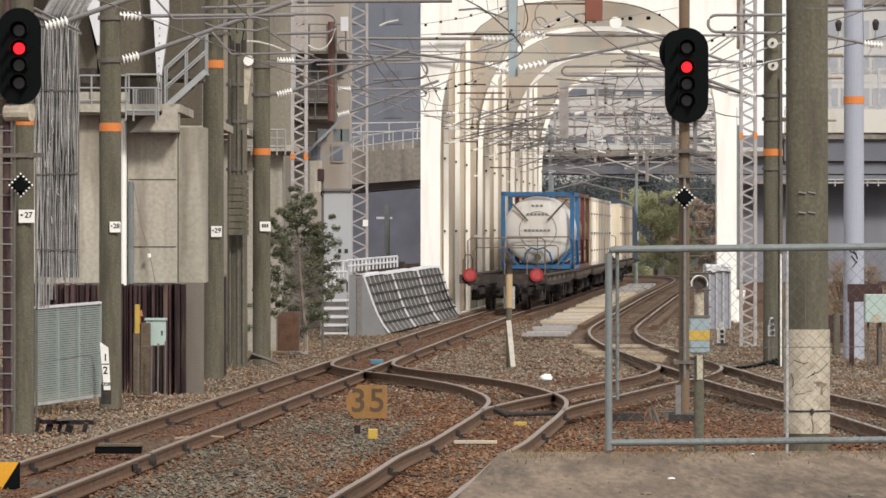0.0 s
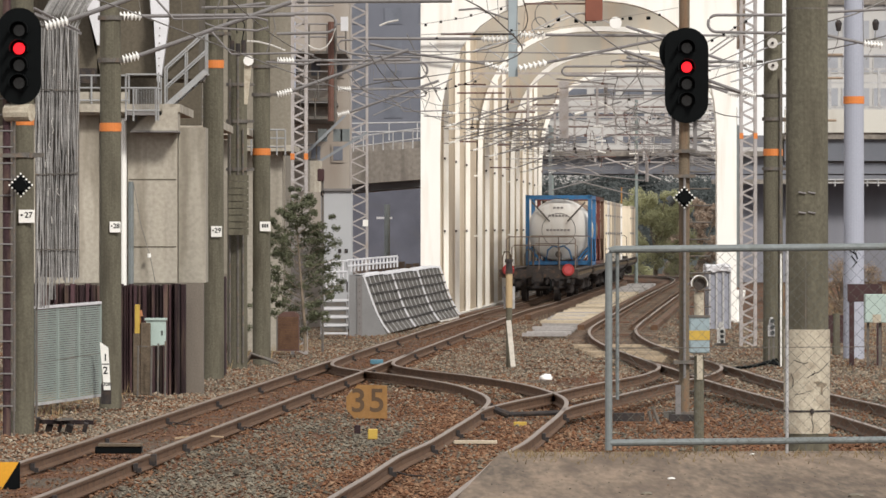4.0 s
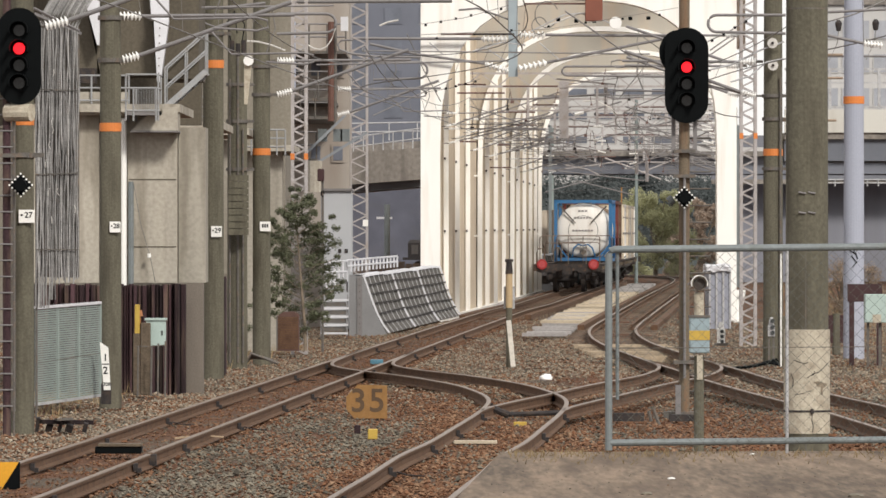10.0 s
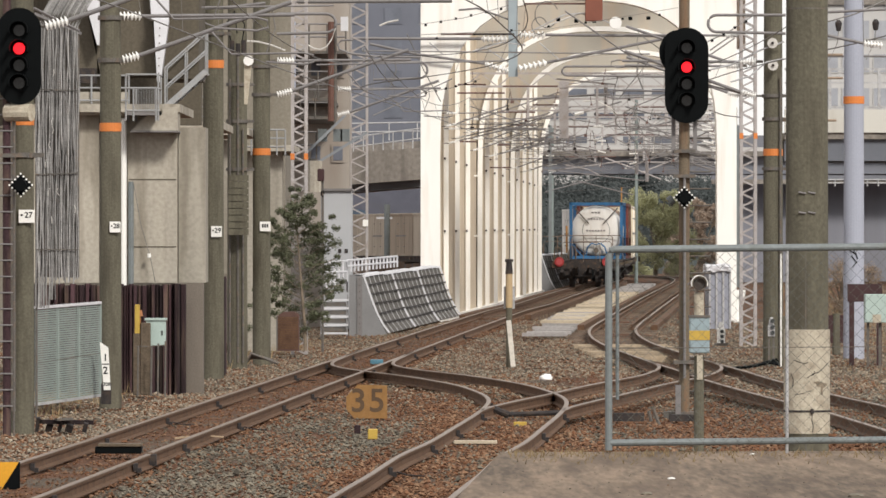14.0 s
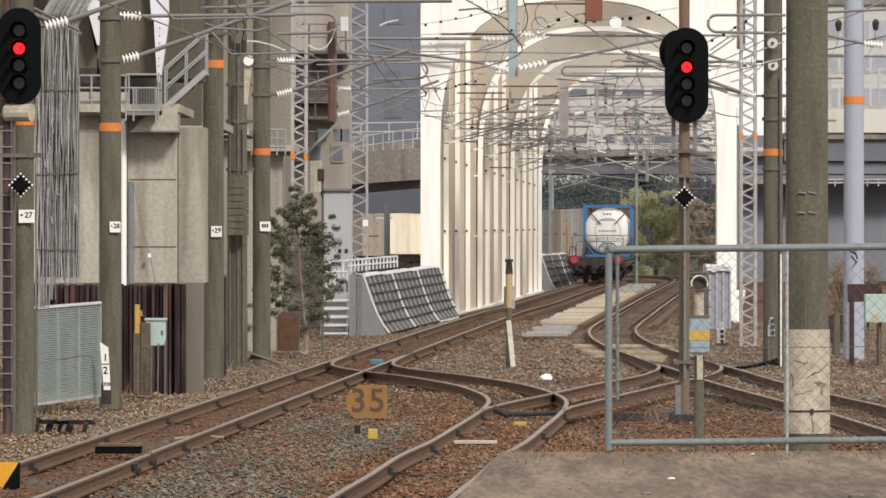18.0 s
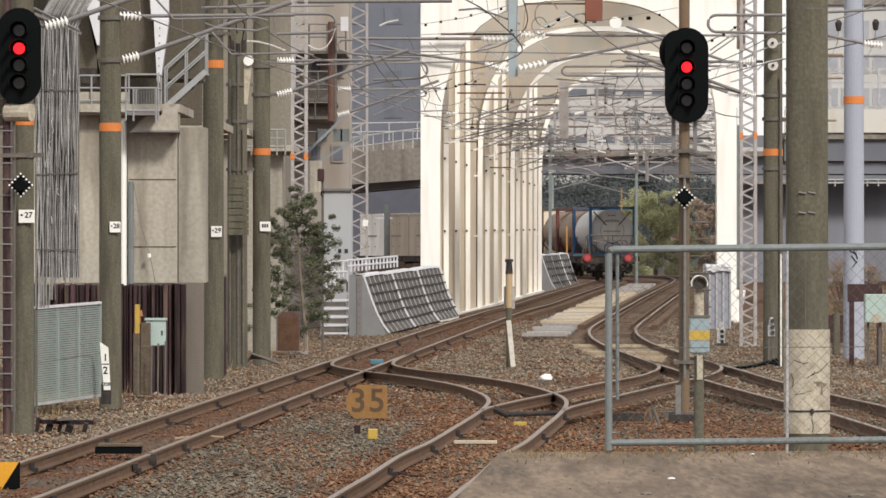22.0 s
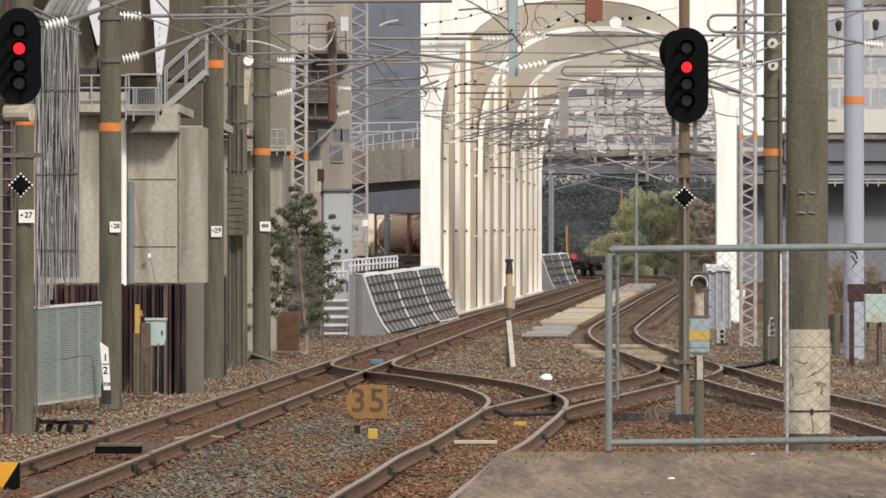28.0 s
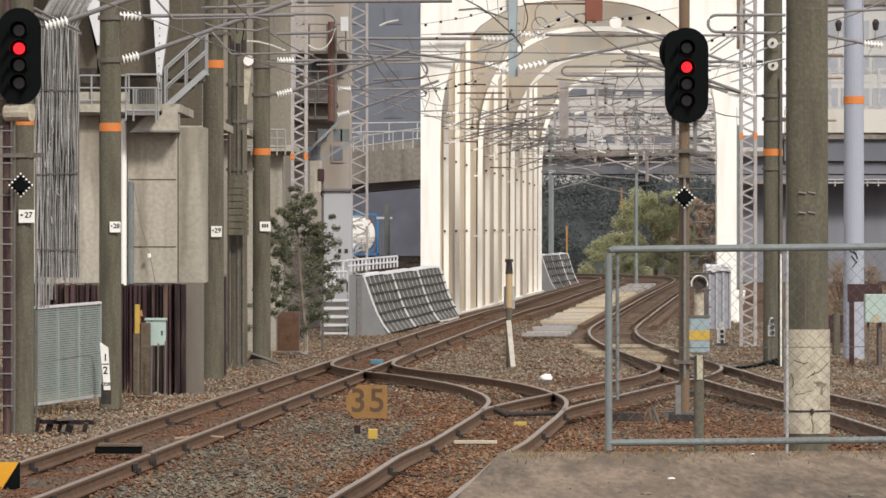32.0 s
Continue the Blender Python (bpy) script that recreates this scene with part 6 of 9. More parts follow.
def slanted_screen(label, d0, d1, xb0, xb1, xt0, xt1, zb, zt, sections, bars, rows, back, rise=0.0):
    """A leaning lattice panel parallel to the track that flares out at the foot, with ribs, bars and a closed end wall."""
    s = thing("slanted_screen", label, "protective screen", (0, 0, 0), "slanted screens at the bridge ends")
    steps = [k / 7 for k in range(8)]

    def at(u, v, out=0.0):
        xb, xt = xb0 + (xb1 - xb0) * u, xt0 + (xt1 - xt0) * u
        f = 0.76 * (1 - v) + 0.24 * (1 - v) ** 5
        return Vector((xt + (xb - xt) * f + out, d0 + (d1 - d0) * u, zb + (zt - zb) * v + out * 0.4 + rise * u))

    def strip(u, w, out):
        # a flat bar that follows the curve of the panel
        bm = bm_new()
        for v0, v1 in zip(steps, steps[1:]):
            beam(bm, at(u, v0, out), at(u, v1, out), w, 0.02, (0, 1, 0))
        return bm
    bm = bm_new()
    grid = [[[bm.verts.new(at(u, v, o)) for v in steps] for u in (0, 1)] for o in (0.0, -0.04)]
    for g in grid:
        for k in range(7):
            bm.faces.new((g[0][k], g[1][k], g[1][k + 1], g[0][k + 1]))
    for e in (0, 1):
        for k in range(7):
            bm.faces.new((grid[0][e][k], grid[0][e][k + 1], grid[1][e][k + 1], grid[1][e][k]))
    part("sheet", bm, M_SCREEN, s)
    for k in range(sections + 1):
        part("rib", strip(k / sections, 0.05, 0.035), M_RIB, s, "pale steel rib")
    for k in range(sections * bars):
        if k % bars:
            part("bar", strip(k / sections / bars, 0.018, 0.03), M_GALV_PALE, s)
    for k in range(1, rows):
        for j in range(sections):
            # each panel's bars sag a little unevenly
            dv = 0.012 * math.sin(k * 2.3 + j * 1.7)
            bm = bm_new()
            beam(bm, at(j / sections, k / rows + dv, 0.055), at((j + 1) / sections, k / rows - dv, 0.055), 0.028, 0.035)
            part("cross_bar", bm, M_SCREEN_BAR, s, "dark steel cross bar")
    rnd = random.Random(5)
    for j in range(sections):
        # crumpled pale capping sheet over each panel
        bm = bm_new()
        rows_ = []
        for k in range(9):
            u = (j + k / 8) / sections
            p = at(min(1.0, u), 1.0)
            lift = 0.025 * math.sin(k / 8 * math.pi) + rnd.uniform(-0.01, 0.012)
            rows_.append([bm.verts.new(p + Vector((dx, 0, dz + lift))) for dx, dz in ((0.06, -0.05), (0.04, 0.0), (-0.1, 0.025), (-0.2, 0.01), (-0.2, -0.02), (0.02, -0.025))])
        for a, b in zip(rows_, rows_[1:]):
            for k in range(6):
                bm.faces.new((a[k], a[(k + 1) % 6], b[(k + 1) % 6], b[k]))
        bm.faces.new(rows_[0])
        bm.faces.new(rows_[-1][::-1])
        part("top_cap", bm, M_RIB, s, "crumpled pale capping sheet")
    bm = bm_new()
    o = [(back, zb - 0.1)] + [(at(0, v).x, at(0, v).z - (0.1 if v == 0 else 0)) for v in steps] + [(back, zt)]
    slab(bm, o, 'y', d0 - 0.06, d0 - 0.01)
    e = part("end_plate", bm, M_SCREEN_SIDE, s, "plain grey end plate")
    bm = bm_new()
    box(bm, back + (xt0 - back) * 0.6, back + (xt0 - back) * 1.0, d0 - 0.09, d0 - 0.06, zb - 0.1, zt - 0.02)
    part("bolted_strip", bm, M_GALV, e)
    for k in range(9):
        bm = bm_new()
        ring_disc(bm, (back + (xt0 - back) * 0.8, d0 - 0.1, zb + (zt - zb) * (k + 0.5) / 9), 0.015, 0.02, 8)
        part("bolt", bm, M_GALV_DK, e)
    bm = bm_new()
    slab(bm, [(back, d0), (xt0, d0), (xt1, d1), (back + xt1 - xt0, d1)], 'z', zt - 0.03, zt + 0.03)
    part("top_plate", bm, M_SCREEN_SIDE, s)


M_SCREEN_BAR = mat("screen_cross_bar", (0.03, 0.027, 0.027), 0.7, vary=0.25, scale=5)
slanted_screen("grey slanted screen of steel lattice panels beside the bridge entrance", 162.0, 188.0, -1.429, 0.496, -2.106, -0.137, -0.25, 1.25, 3, 6, 6, -2.445, 0.08)
slanted_screen("grey slanted screen of steel lattice panels at the far bridge end", 284.0, 306.0, 5.164, 6.732, 4.467, 6.092, -0.42, 1.2, 3, 4, 5, 4.363)


def bank_things():
    # steps
    s = thing("access_steps", "white steel access steps with open sides", "steps", (-2.758, 158.0, -0.3))
    for k in range(5):
        bm = bm_new()
        z = 0.121 + k * 0.208
        box(bm, -0.345, 0.345, 0.25 * k, 0.25 * k + 0.26, z - 0.03, z + 0.02)
        part("tread", bm, M_RIB, s, "white steel tread")
    for x in (-0.345, 0.316):
        bm = bm_new()
        beam(bm, (x, 0.0, 0.0), (x, 1.4, 1.055), 0.03, 0.12)
        part("stringer", bm, M_GALV, s)
    # dark plates put the shade of the open gaps under the treads into colour
    for k in range(4):
        bm = bm_new()
        z = 0.121 + (k + 0.45) * 0.208
        box(bm, -0.287, 0.287, 0.25 * k + 0.3, 0.25 * k + 0.33, z - 0.05, z + 0.06)
        part("riser", bm, M_GALV_DK, s, "dark plate for the shaded gap under a tread")
    r = thing("guard_railing", "white steel railing above the access steps", "railing")
    railing(r, (-3.113, 160.0, 0.805), (-2.519, 163.0, 0.816), 0.805, 6, 3, 0.03, M_RIB)
    railing(r, (-2.519, 163.0, 1.335), (-1.296, 176.0, 1.382), 0.309, 14, 2, 0.03, M_RIB)
    c = thing("rusty_cabinet", "rust brown slatted metal cabinet with a rounded top", "cabinet", (-3.338, 134.0, -0.15))
    bm = bm_new()
    w = 0.231
    h = 0.848
    slab(bm, [(-w, 0), (w, 0), (w, h - 0.06), (w * 0.5, h), (-w * 0.5, h - 0.01), (-w, h - 0.09)], 'y', 0, 0.6)
    b = part("body", bm, mat("cabinet_rust", (0.1, 0.055, 0.045), 0.85, vary=0.25, scale=6), c)
    for k in range(14):
        bm = bm_new()
        box(bm, -w * 0.92, w * 0.92, -0.015, 0, 0.05 + k * 0.05, 0.085 + k * 0.05)
        part("slat", bm, M_RAIL, b)
    bm = bm_new()
    beam(bm, (-w - 0.01, -0.02, 0), (-w - 0.01, -0.02, h - 0.08), 0.03)
    part("edge", bm, M_GALV_DK, b)
    # grey hut behind the lattice mast
    hgt = thing("equipment_hut", "plain pale grey equipment hut behind the mast", "hut", (-3.002, 172.0, -0.3))
    bm = bm_new()
    box(bm, -0.375, 0.469, 0, 2.6, 0, 3.819)
    part("body", bm, mat("hut_grey", (0.4, 0.41, 0.43), 0.7, vary=0.06, scale=1.2), hgt)
    bm = bm_new()
    box(bm, -0.407, 0.5, -0.1, 2.7, 3.819, 3.882)
    part("roof", bm, M_GALV, hgt)
    for x in (0.1, 0.28):
        bm = bm_new()
        box(bm, x, x + 0.09, -0.02, 0, 2.099, 2.209)
        part("vent", bm, M_DARKSTEEL, hgt)
    # brown lamp box on a post
    l = thing("signal_box_lamp", "dark red brown box lamp on a thin arm", "lamp", (-2.749, 140.0, -0.3))
    bm = bm_new()
    box(bm, -0.076, 0.076, -0.1, 0.1, 3.855, 4.135)
    soften(bm, 0.015)
    part("case", bm, M_MAROON_DK, l)
    bm = bm_new()
    rod(bm, (0.038, 0, 0), (0.038, 0, 4.123), 0.03, 8)
    part("post", bm, M_GALV_DK, l)
    bm = bm_new()
    tube(bm, [(0.038 + 0.035 * math.cos(a), -0.05, 3.575 + 0.06 * math.sin(a)) for a in (k * 0.45 for k in range(14))], 0.012, 5)
    part("cable_loop", bm, M_BLACK, l)


M_MAROON_DK = mat("maroon_dark", (0.042, 0.017, 0.018), 0.6, vary=0.2)
bank_things()


def leafy(bm, centres, n, size, seed, squash=0.8):
    """Many small folded leaves gathered in uneven clumps."""
    rnd = random.Random(seed)
    for _ in range(n):
        c, r = rnd.choice(centres)
        u = Vector((rnd.gauss(0, 1), rnd.gauss(0, 1), rnd.gauss(0, squash)))
        p = Vector(c) + u.normalized() * r * rnd.random() ** 0.45
        a = Vector((rnd.gauss(0, 1), rnd.gauss(0, 1), rnd.gauss(0, 0.6))).normalized()
        b = a.cross(Vector((rnd.gauss(0, 1), rnd.gauss(0, 1), rnd.gauss(0, 1)))).normalized()
        s = size * rnd.uniform(0.6, 1.3)
        v = [bm.verts.new(p - a * s), bm.verts.new(p + b * s * 0.45 + Vector((0, 0, -s * 0.15))), bm.verts.new(p + a * s), bm.verts.new(p - b * s * 0.45 + Vector((0, 0, -s * 0.15)))]
        bm.faces.new((v[0], v[1], v[2]))
        bm.faces.new((v[0], v[2], v[3]))


def small_tree():
    """A slim evergreen with flat uneven sprays of leaves."""
    d = 137.0
    t = thing("small_tree", "small evergreen tree with airy sprays of leaves beside the rusty cabinet", "tree", (-3.163, d, -0.2))
    rnd = random.Random(4)
    stem = [(0.14, -0.3, 0.0), (0.12, -0.3, 0.6), (0.06, -0.25, 1.3), (0.0, -0.15, 2.0), (-0.06, -0.05, 2.7), (-0.1, 0.0, 3.35)]
    bm = bm_new()
    for (a, b, w) in zip(stem, stem[1:], (0.042, 0.036, 0.028, 0.02, 0.012)):
        rod(bm, a, b, w, 8, w * 0.8)
    part("trunk", bm, M_BARK, t)
    cl = []
    for k in range(30):
        z = 0.45 + 2.75 * (k / 29) ** 0.9
        f = (z - 0.45) / 2.75
        wide = (0.5 + 0.42 * math.sin(min(1.0, f * 1.25) * math.pi)) * (1.0 if f < 0.8 else 1.0 - 2.0 * (f - 0.8))
        sx = 1 if k % 2 else -1
        x = sx * wide * rnd.uniform(0.55, 1.05)
        tip = Vector((x, rnd.uniform(-0.5, 0.5), z + rnd.uniform(0.12, 0.3)))
        root = Vector((0.08 - 0.05 * z, -0.2, z - 0.15))
        bm = bm_new()
        tube(bm, [root, root.lerp(tip, 0.5) + Vector((0, 0, 0.07)), tip], 0.009, 5)
        part("limb", bm, M_BARK, t)
        for q in (0.3, 0.5, 0.7, 0.85, 1.0):
            c = root.lerp(tip, q) + Vector((rnd.gauss(0, 0.06), rnd.gauss(0, 0.1), rnd.gauss(0, 0.05)))
            cl.append((tuple(c), rnd.uniform(0.1, 0.2) * (1.1 - 0.35 * q)))
    for x, z, rr in ((0.72, 2.95, 0.09), (0.8, 2.7, 0.1), (0.66, 2.5, 0.12), (-0.62, 2.9, 0.1), (-0.1, 3.4, 0.1), (-0.02, 3.55, 0.06), (-0.9, 0.7, 0.12), (-1.05, 1.0, 0.1), (-0.98, 1.35, 0.08), (-1.1, 0.5, 0.14)):
        cl.append(((x, rnd.uniform(-0.2, 0.2), z), rr))
    bm = bm_new()
    leafy(bm, cl, 21000, 0.03, 7, 0.5)
    part("crown", bm, M_LEAF, t, "dark olive leaves")


small_tree()


# ---- dry weeds ----
def weeds():
    M_WEED = mat("dry_weed", (0.3, 0.22, 0.12), 0.9, vary=0.4, scale=4)
    rnd = random.Random(11)
    bm = bm_new()
    for k in range(1500):
        if k % 2:
            d = rnd.uniform(86, 150)
            x = -10.18 + 0.0505 * d - rnd.uniform(0.2, 1.6)
        else:
            d = rnd.uniform(84, 300)
            x = -0.2 + 0.0505 * d + rnd.uniform(0.6, 3.5)
        h = rnd.uniform(0.08, 0.3) * (1.0 if k % 2 else 0.6 if d < 145 else 1.7)
        z = ground_at(x, d) - 0.02
        w = 0.008
        l = Vector((rnd.gauss(0, 0.08), rnd.gauss(0, 0.08), h))
        a = bm.verts.new((x - w, d, z))
        b = bm.verts.new((x + w, d, z))
        c = bm.verts.new(Vector((x, d, z)) + l)
        bm.faces.new((a, b, c))
    solid("dry_weeds", bm, M_WEED, "dry brown weeds along the bank and verge", "weeds", kind="stuff")


weeds()
# ---- verge on the other side ----
def right_verge():
    # box section screen at the bridge end
    b = thing("bridge_end_box", "grey ribbed box at the end of the white bridge", "bridge end box", (7.662, 172.0, -0.3))
    bm = bm_new()
    slab(bm, [(-0.266, 0), (0.297, 0), (0.297, 1.599), (-0.313, 1.599)], 'y', 0, 3.0)
    body = part("body", bm, mat("box_lilac_grey", (0.27, 0.28, 0.33), 0.6, vary=0.08), b)
    for k in range(4):
        x = -0.281 + k * 0.188
        bm = bm_new()
        box(bm, x - 0.025, x + 0.025, -0.04, 0, 0, 1.599)
        part("rib", bm, M_GALV_PALE, body)
    bm = bm_new()
    rnd = random.Random(2)
    box(bm, -0.328, 0.313, -0.1, 3.1, 1.583, 1.755)
    bmesh.ops.subdivide_edges(bm, edges=list(bm.edges), cuts=4, use_grid_fill=True)
    for v in bm.verts:
        v.co += Vector((rnd.gauss(0, 0.02), rnd.gauss(0, 0.02), rnd.gauss(0, 0.025)))
    part("cover", bm, M_RIB, body, "crumpled pale cover on top")
    # dwarf signals
    for px, y0, y1, w, lab in ((1276, 570, 612, 7, "small white shunting signal with round lenses"), (1365, 562, 598, 6, "small grey shunting signal on a base")):
        d = 148.0 if px < 1300 else 126.0
        s = thing("dwarf_signal", lab, "shunting signal", ((px - 784) * d / 11000, d, -0.3), "low shunting signals")
        k = d / 11000
        z0, z1 = 2.85 - (y0 - 400) * k, 2.85 - (y1 - 400) * k
        mm = M_WHITE if px < 1300 else M_GALV_PALE
        bm = bm_new()
        box(bm, -w * k, w * k, -0.08, 0.08, z1 + 0.03, z0 - 0.16)
        rod(bm, (0, 0, z0 - 0.17), (0, 0, z0), w * k * 0.85, 12, w * k * 0.5)
        c = part("case", bm, mm, s)
        for j in range(3):
            bm = bm_new()
            ring_disc(bm, (0.02, -0.09, z1 + 0.1 + j * 0.12), 0.045, 0.04, 14)
            part("lens", bm, M_GLASSLENS, c, "dark lens")
        bm = bm_new()
        if px < 1300:
            box(bm, -w * k * 1.7, w * k * 1.7, -0.15, 0.15, 0.0, max(0.06, z1 + 0.03))
        else:
            for x in (-0.045, 0.045):
                box(bm, x - 0.02, x + 0.02, -0.03, 0.03, 0.0, z1 + 0.04)
        part("base", bm, M_GALV_DK, s)
    # equipment case on legs at the far right
    c = thing("equipment_case", "pale teal equipment case on steel legs with a pale label", "electrical cabinet", (8.761, 125.0, -0.3))
    bm = bm_new()
    box(bm, -0.284, 0.455, -0.2, 0.2, 0.907, 1.475)
    soften(bm, 0.012)
    b = part("case", bm, M_TEAL, c)
    bm = bm_new()
    box(bm, -0.136, 0.034, -0.215, -0.2, 0.907, 1.07)
    part("label_plate", bm, M_POLE_BASE, b, "cream label plate")
    for x in (-0.216, 0.024, 0.36):
        bm = bm_new()
        box(bm, x - 0.024, x + 0.024, -0.05, 0.05, 0, 0.92)
        part("leg", bm, M_GALV_DK, c)
    # rusty buffer of old rails
    r = thing("rail_fence", "low fence of dark red rusty rails", "fence", (8.61, 127.0, -0.3))
    bm = bm_new()
    box(bm, -0.344, 0.36, -0.06, 0.06, 1.3, 1.661)
    part("top_beam", bm, M_MAROON_DK, r)
    for x in (-0.26, 0.3):
        bm = bm_new()
        box(bm, x - 0.05, x + 0.05, -0.04, 0.05, 0, 1.48)
        part("post", bm, M_MAROON_DK, r)
    # short dark post with a grey core
    p = thing("cable_post", "short brown post with dark side plates", "trackside post", (8.732, 138.0, -0.3))
    bm = bm_new()
    rod(bm, (0, 0, 0), (0, 0, 0.905), 0.088, 12)
    part("core", bm, M_POLE, p)
    for x in (-0.125, 0.125):
        bm = bm_new()
        box(bm, x - 0.05, x + 0.05, -0.04, 0.04, 0.25, 0.868)
        part("side_plate", bm, M_MAROON_DK, p)
    # white post beside the brown pole
    p = thing("thin_post", "thin white cable post", "post", (6.85, 126.0, -0.3))
    bm = bm_new()
    rod(bm, (0, 0, 0), (0, 0, 2.277), 0.018, 8)
    part("shaft", bm, M_WHITE, p)
    # grey concrete stub between fence and pole
    p = thing("concrete_stub", "grey concrete stub post", "post", (6.973, 127.0, -0.3))
    bm = bm_new()
    box(bm, -0.07, 0.07, -0.08, 0.08, 0, 1.003)
    soften(bm, 0.015)
    part("block", bm, M_POLE, p)
    # point rodding and a motor between the rails
    m = thing("point_machine", "dark point machine with rods between the tracks", "point machine", (2.667, 90.0, -0.28))
    bm = bm_new()
    box(bm, -0.205, 0.245, -0.1, 0.1, 0.0, 0.12)
    part("cover", bm, M_DARKSTEEL, m)
    bm = bm_new()
    box(bm, 0.614, 0.965, -0.1, 0.1, 0.0, 0.1)
    part("cover", bm, M_DARKSTEEL, m)
    bm = bm_new()
    tube(bm, [(0.344, -0.1, 0.0), (0.311, -0.1, 0.14), (0.376, -0.1, 0.18), (0.425, -0.1, 0.05), (0.458, -0.1, -0.06)], 0.03)
    part("hose", bm, M_GALV_DK, m)
    m = thing("point_rod", "dark rods across the crossover", "point rodding", (1.168, 88.0, -0.15))
    bm = bm_new()
    rod(bm, (-0.475, 0, 0.12), (-0.237, 0, 0.02), 0.05, 8)
    rod(bm, (-0.237, 0, 0.03), (0.712, 0.4, 0.05), 0.035, 8)
    part("rod", bm, M_DARKSTEEL, m)
    b = thing("cable_bundle", "dark cables lying by the pole foot", "cable bundle", (6.324, 124.0, -0.28))
    for k in range(4):
        bm = bm_new()
        tube(bm, [(-0.6 + k * 0.1, -0.4 + k * 0.1, 0.0), (-0.1, k * 0.1, 0.03), (0.2 + 0.05 * k, 0.1 * k, 0.1 + 0.02 * k), (0.4, 0.1 * k, 0.05)], 0.03)
        part("cable", bm, M_BLACK, b)
    b = thing("cable_bundle", "dark cable coil and box at the pole foot", "cable bundle", (-3.712, 127.0, -0.28))
    for k in range(4):
        bm = bm_new()
        tube(bm, [(-0.35, -0.1 * k, 0.0), (-0.2, -0.1 * k, 0.14 + 0.03 * k), (0.1, -0.1 * k, 0.12), (0.35, -0.1 * k, 0.02)], 0.035)
        part("cable", bm, M_GALV_DK, b)


right_verge()


# ---- planked walkway between the tracks on the bridge, bridge sleepers ----
def bridge_deck():
    w = tagged(thing("plank_walkway", "pale weathered timber walkway between the tracks on the bridge", "walkway"), kind="structure")
    M_PLANK_GREY = mat("plank_grey", (0.36, 0.34, 0.33), 0.9, vary=0.2, scale=5, per_object=0.2)
    M_PLANK = mat("plank_cream", (0.52, 0.44, 0.33), 0.9, vary=0.2, scale=5, per_object=0.2)
    me = {}
    for key, m in (("g", M_PLANK_GREY), ("c", M_PLANK)):
        bm = bm_new()
        box(bm, -0.5, 0.5, -0.17, 0.17, -0.06, 0.02)
        me[key] = mesh_of("plank", bm, m)
    d = 155.5
    rnd = random.Random(6)
    while d < 292:
        loose = d < 171
        ob = new("plank", me["g"] if loose or d > 250 or rnd.random() < 0.12 else me["c"])
        ob.parent = w
        ob.matrix_basis = pose(-7.58 + 2.24 + 0.0505 * d + rnd.uniform(-0.16, 0.16), d, rail_z(d) - (0.16 if loose else 0.09) + rnd.uniform(-0.015, 0.015), 0, rnd.uniform(-0.6, 0.6), -2.9)
        d += 1.25 if loose else 0.4
    # guard rails inside the running rails
    g = tagged(thing("guard_rails", "rusty guard rails inside the running rails on the bridge", "guard rail"), kind="structure")
    for tr in ([p for p in TRACK_A if 178 < p.y < 300], [p for p in TRACK_B if 160 < p.y < 300]):
        for off in (-0.36, 0.36, -0.95, 0.95):
            bm = bm_new()
            sweep(bm, side(tr, off), RAIL_FOOT if abs(off) < 0.5 else [(-0.09, -0.16), (0.09, -0.16), (0.09, -0.03), (-0.09, -0.03)])
            part("guard_rail" if abs(off) < 0.5 else "guard_timber", bm, M_RAIL, g)
    # sleepers: the ballast hides all but those on the bridge and a few near the turnouts
    spans = ((TRACK_A, (182, 300), "main track"), (TRACK_B, (141, 300), "second track"), (TRACK_C, (128, 141), "siding"))
    for line, (lo, hi), lab in spans:
        t = tagged(thing("sleepers", "worn brown timber sleepers of the " + lab, "sleepers"), kind="structure")
        bm = bm_new()
        box(bm, -1.05, 1.05, -0.11, 0.11, -0.3, -0.155)
        one = mesh_of("sleeper", bm, M_SLEEPER if lab != "siding" else mat("pale_sleeper", (0.34, 0.27, 0.19), 0.9, vary=0.3, scale=6, per_object=0.3))
        acc = 0.0
        for a, b in zip(line, line[1:]):
            L = (b - a).length
            h = math.degrees(math.atan2(-(b.x - a.x), b.y - a.y))
            while acc < L:
                p = a.lerp(b, acc / L)
                if lo < p.y < hi:
                    ob = new("sleeper", one)
                    ob.parent = t
                    ob.matrix_basis = pose(p.x + rnd.uniform(-0.04, 0.04), p.y, p.z + rnd.uniform(-0.02, 0.005) + (0.045 if lab == "siding" else 0.0), 0, 0, h)
                acc += 0.62
            acc -= L


bridge_deck()


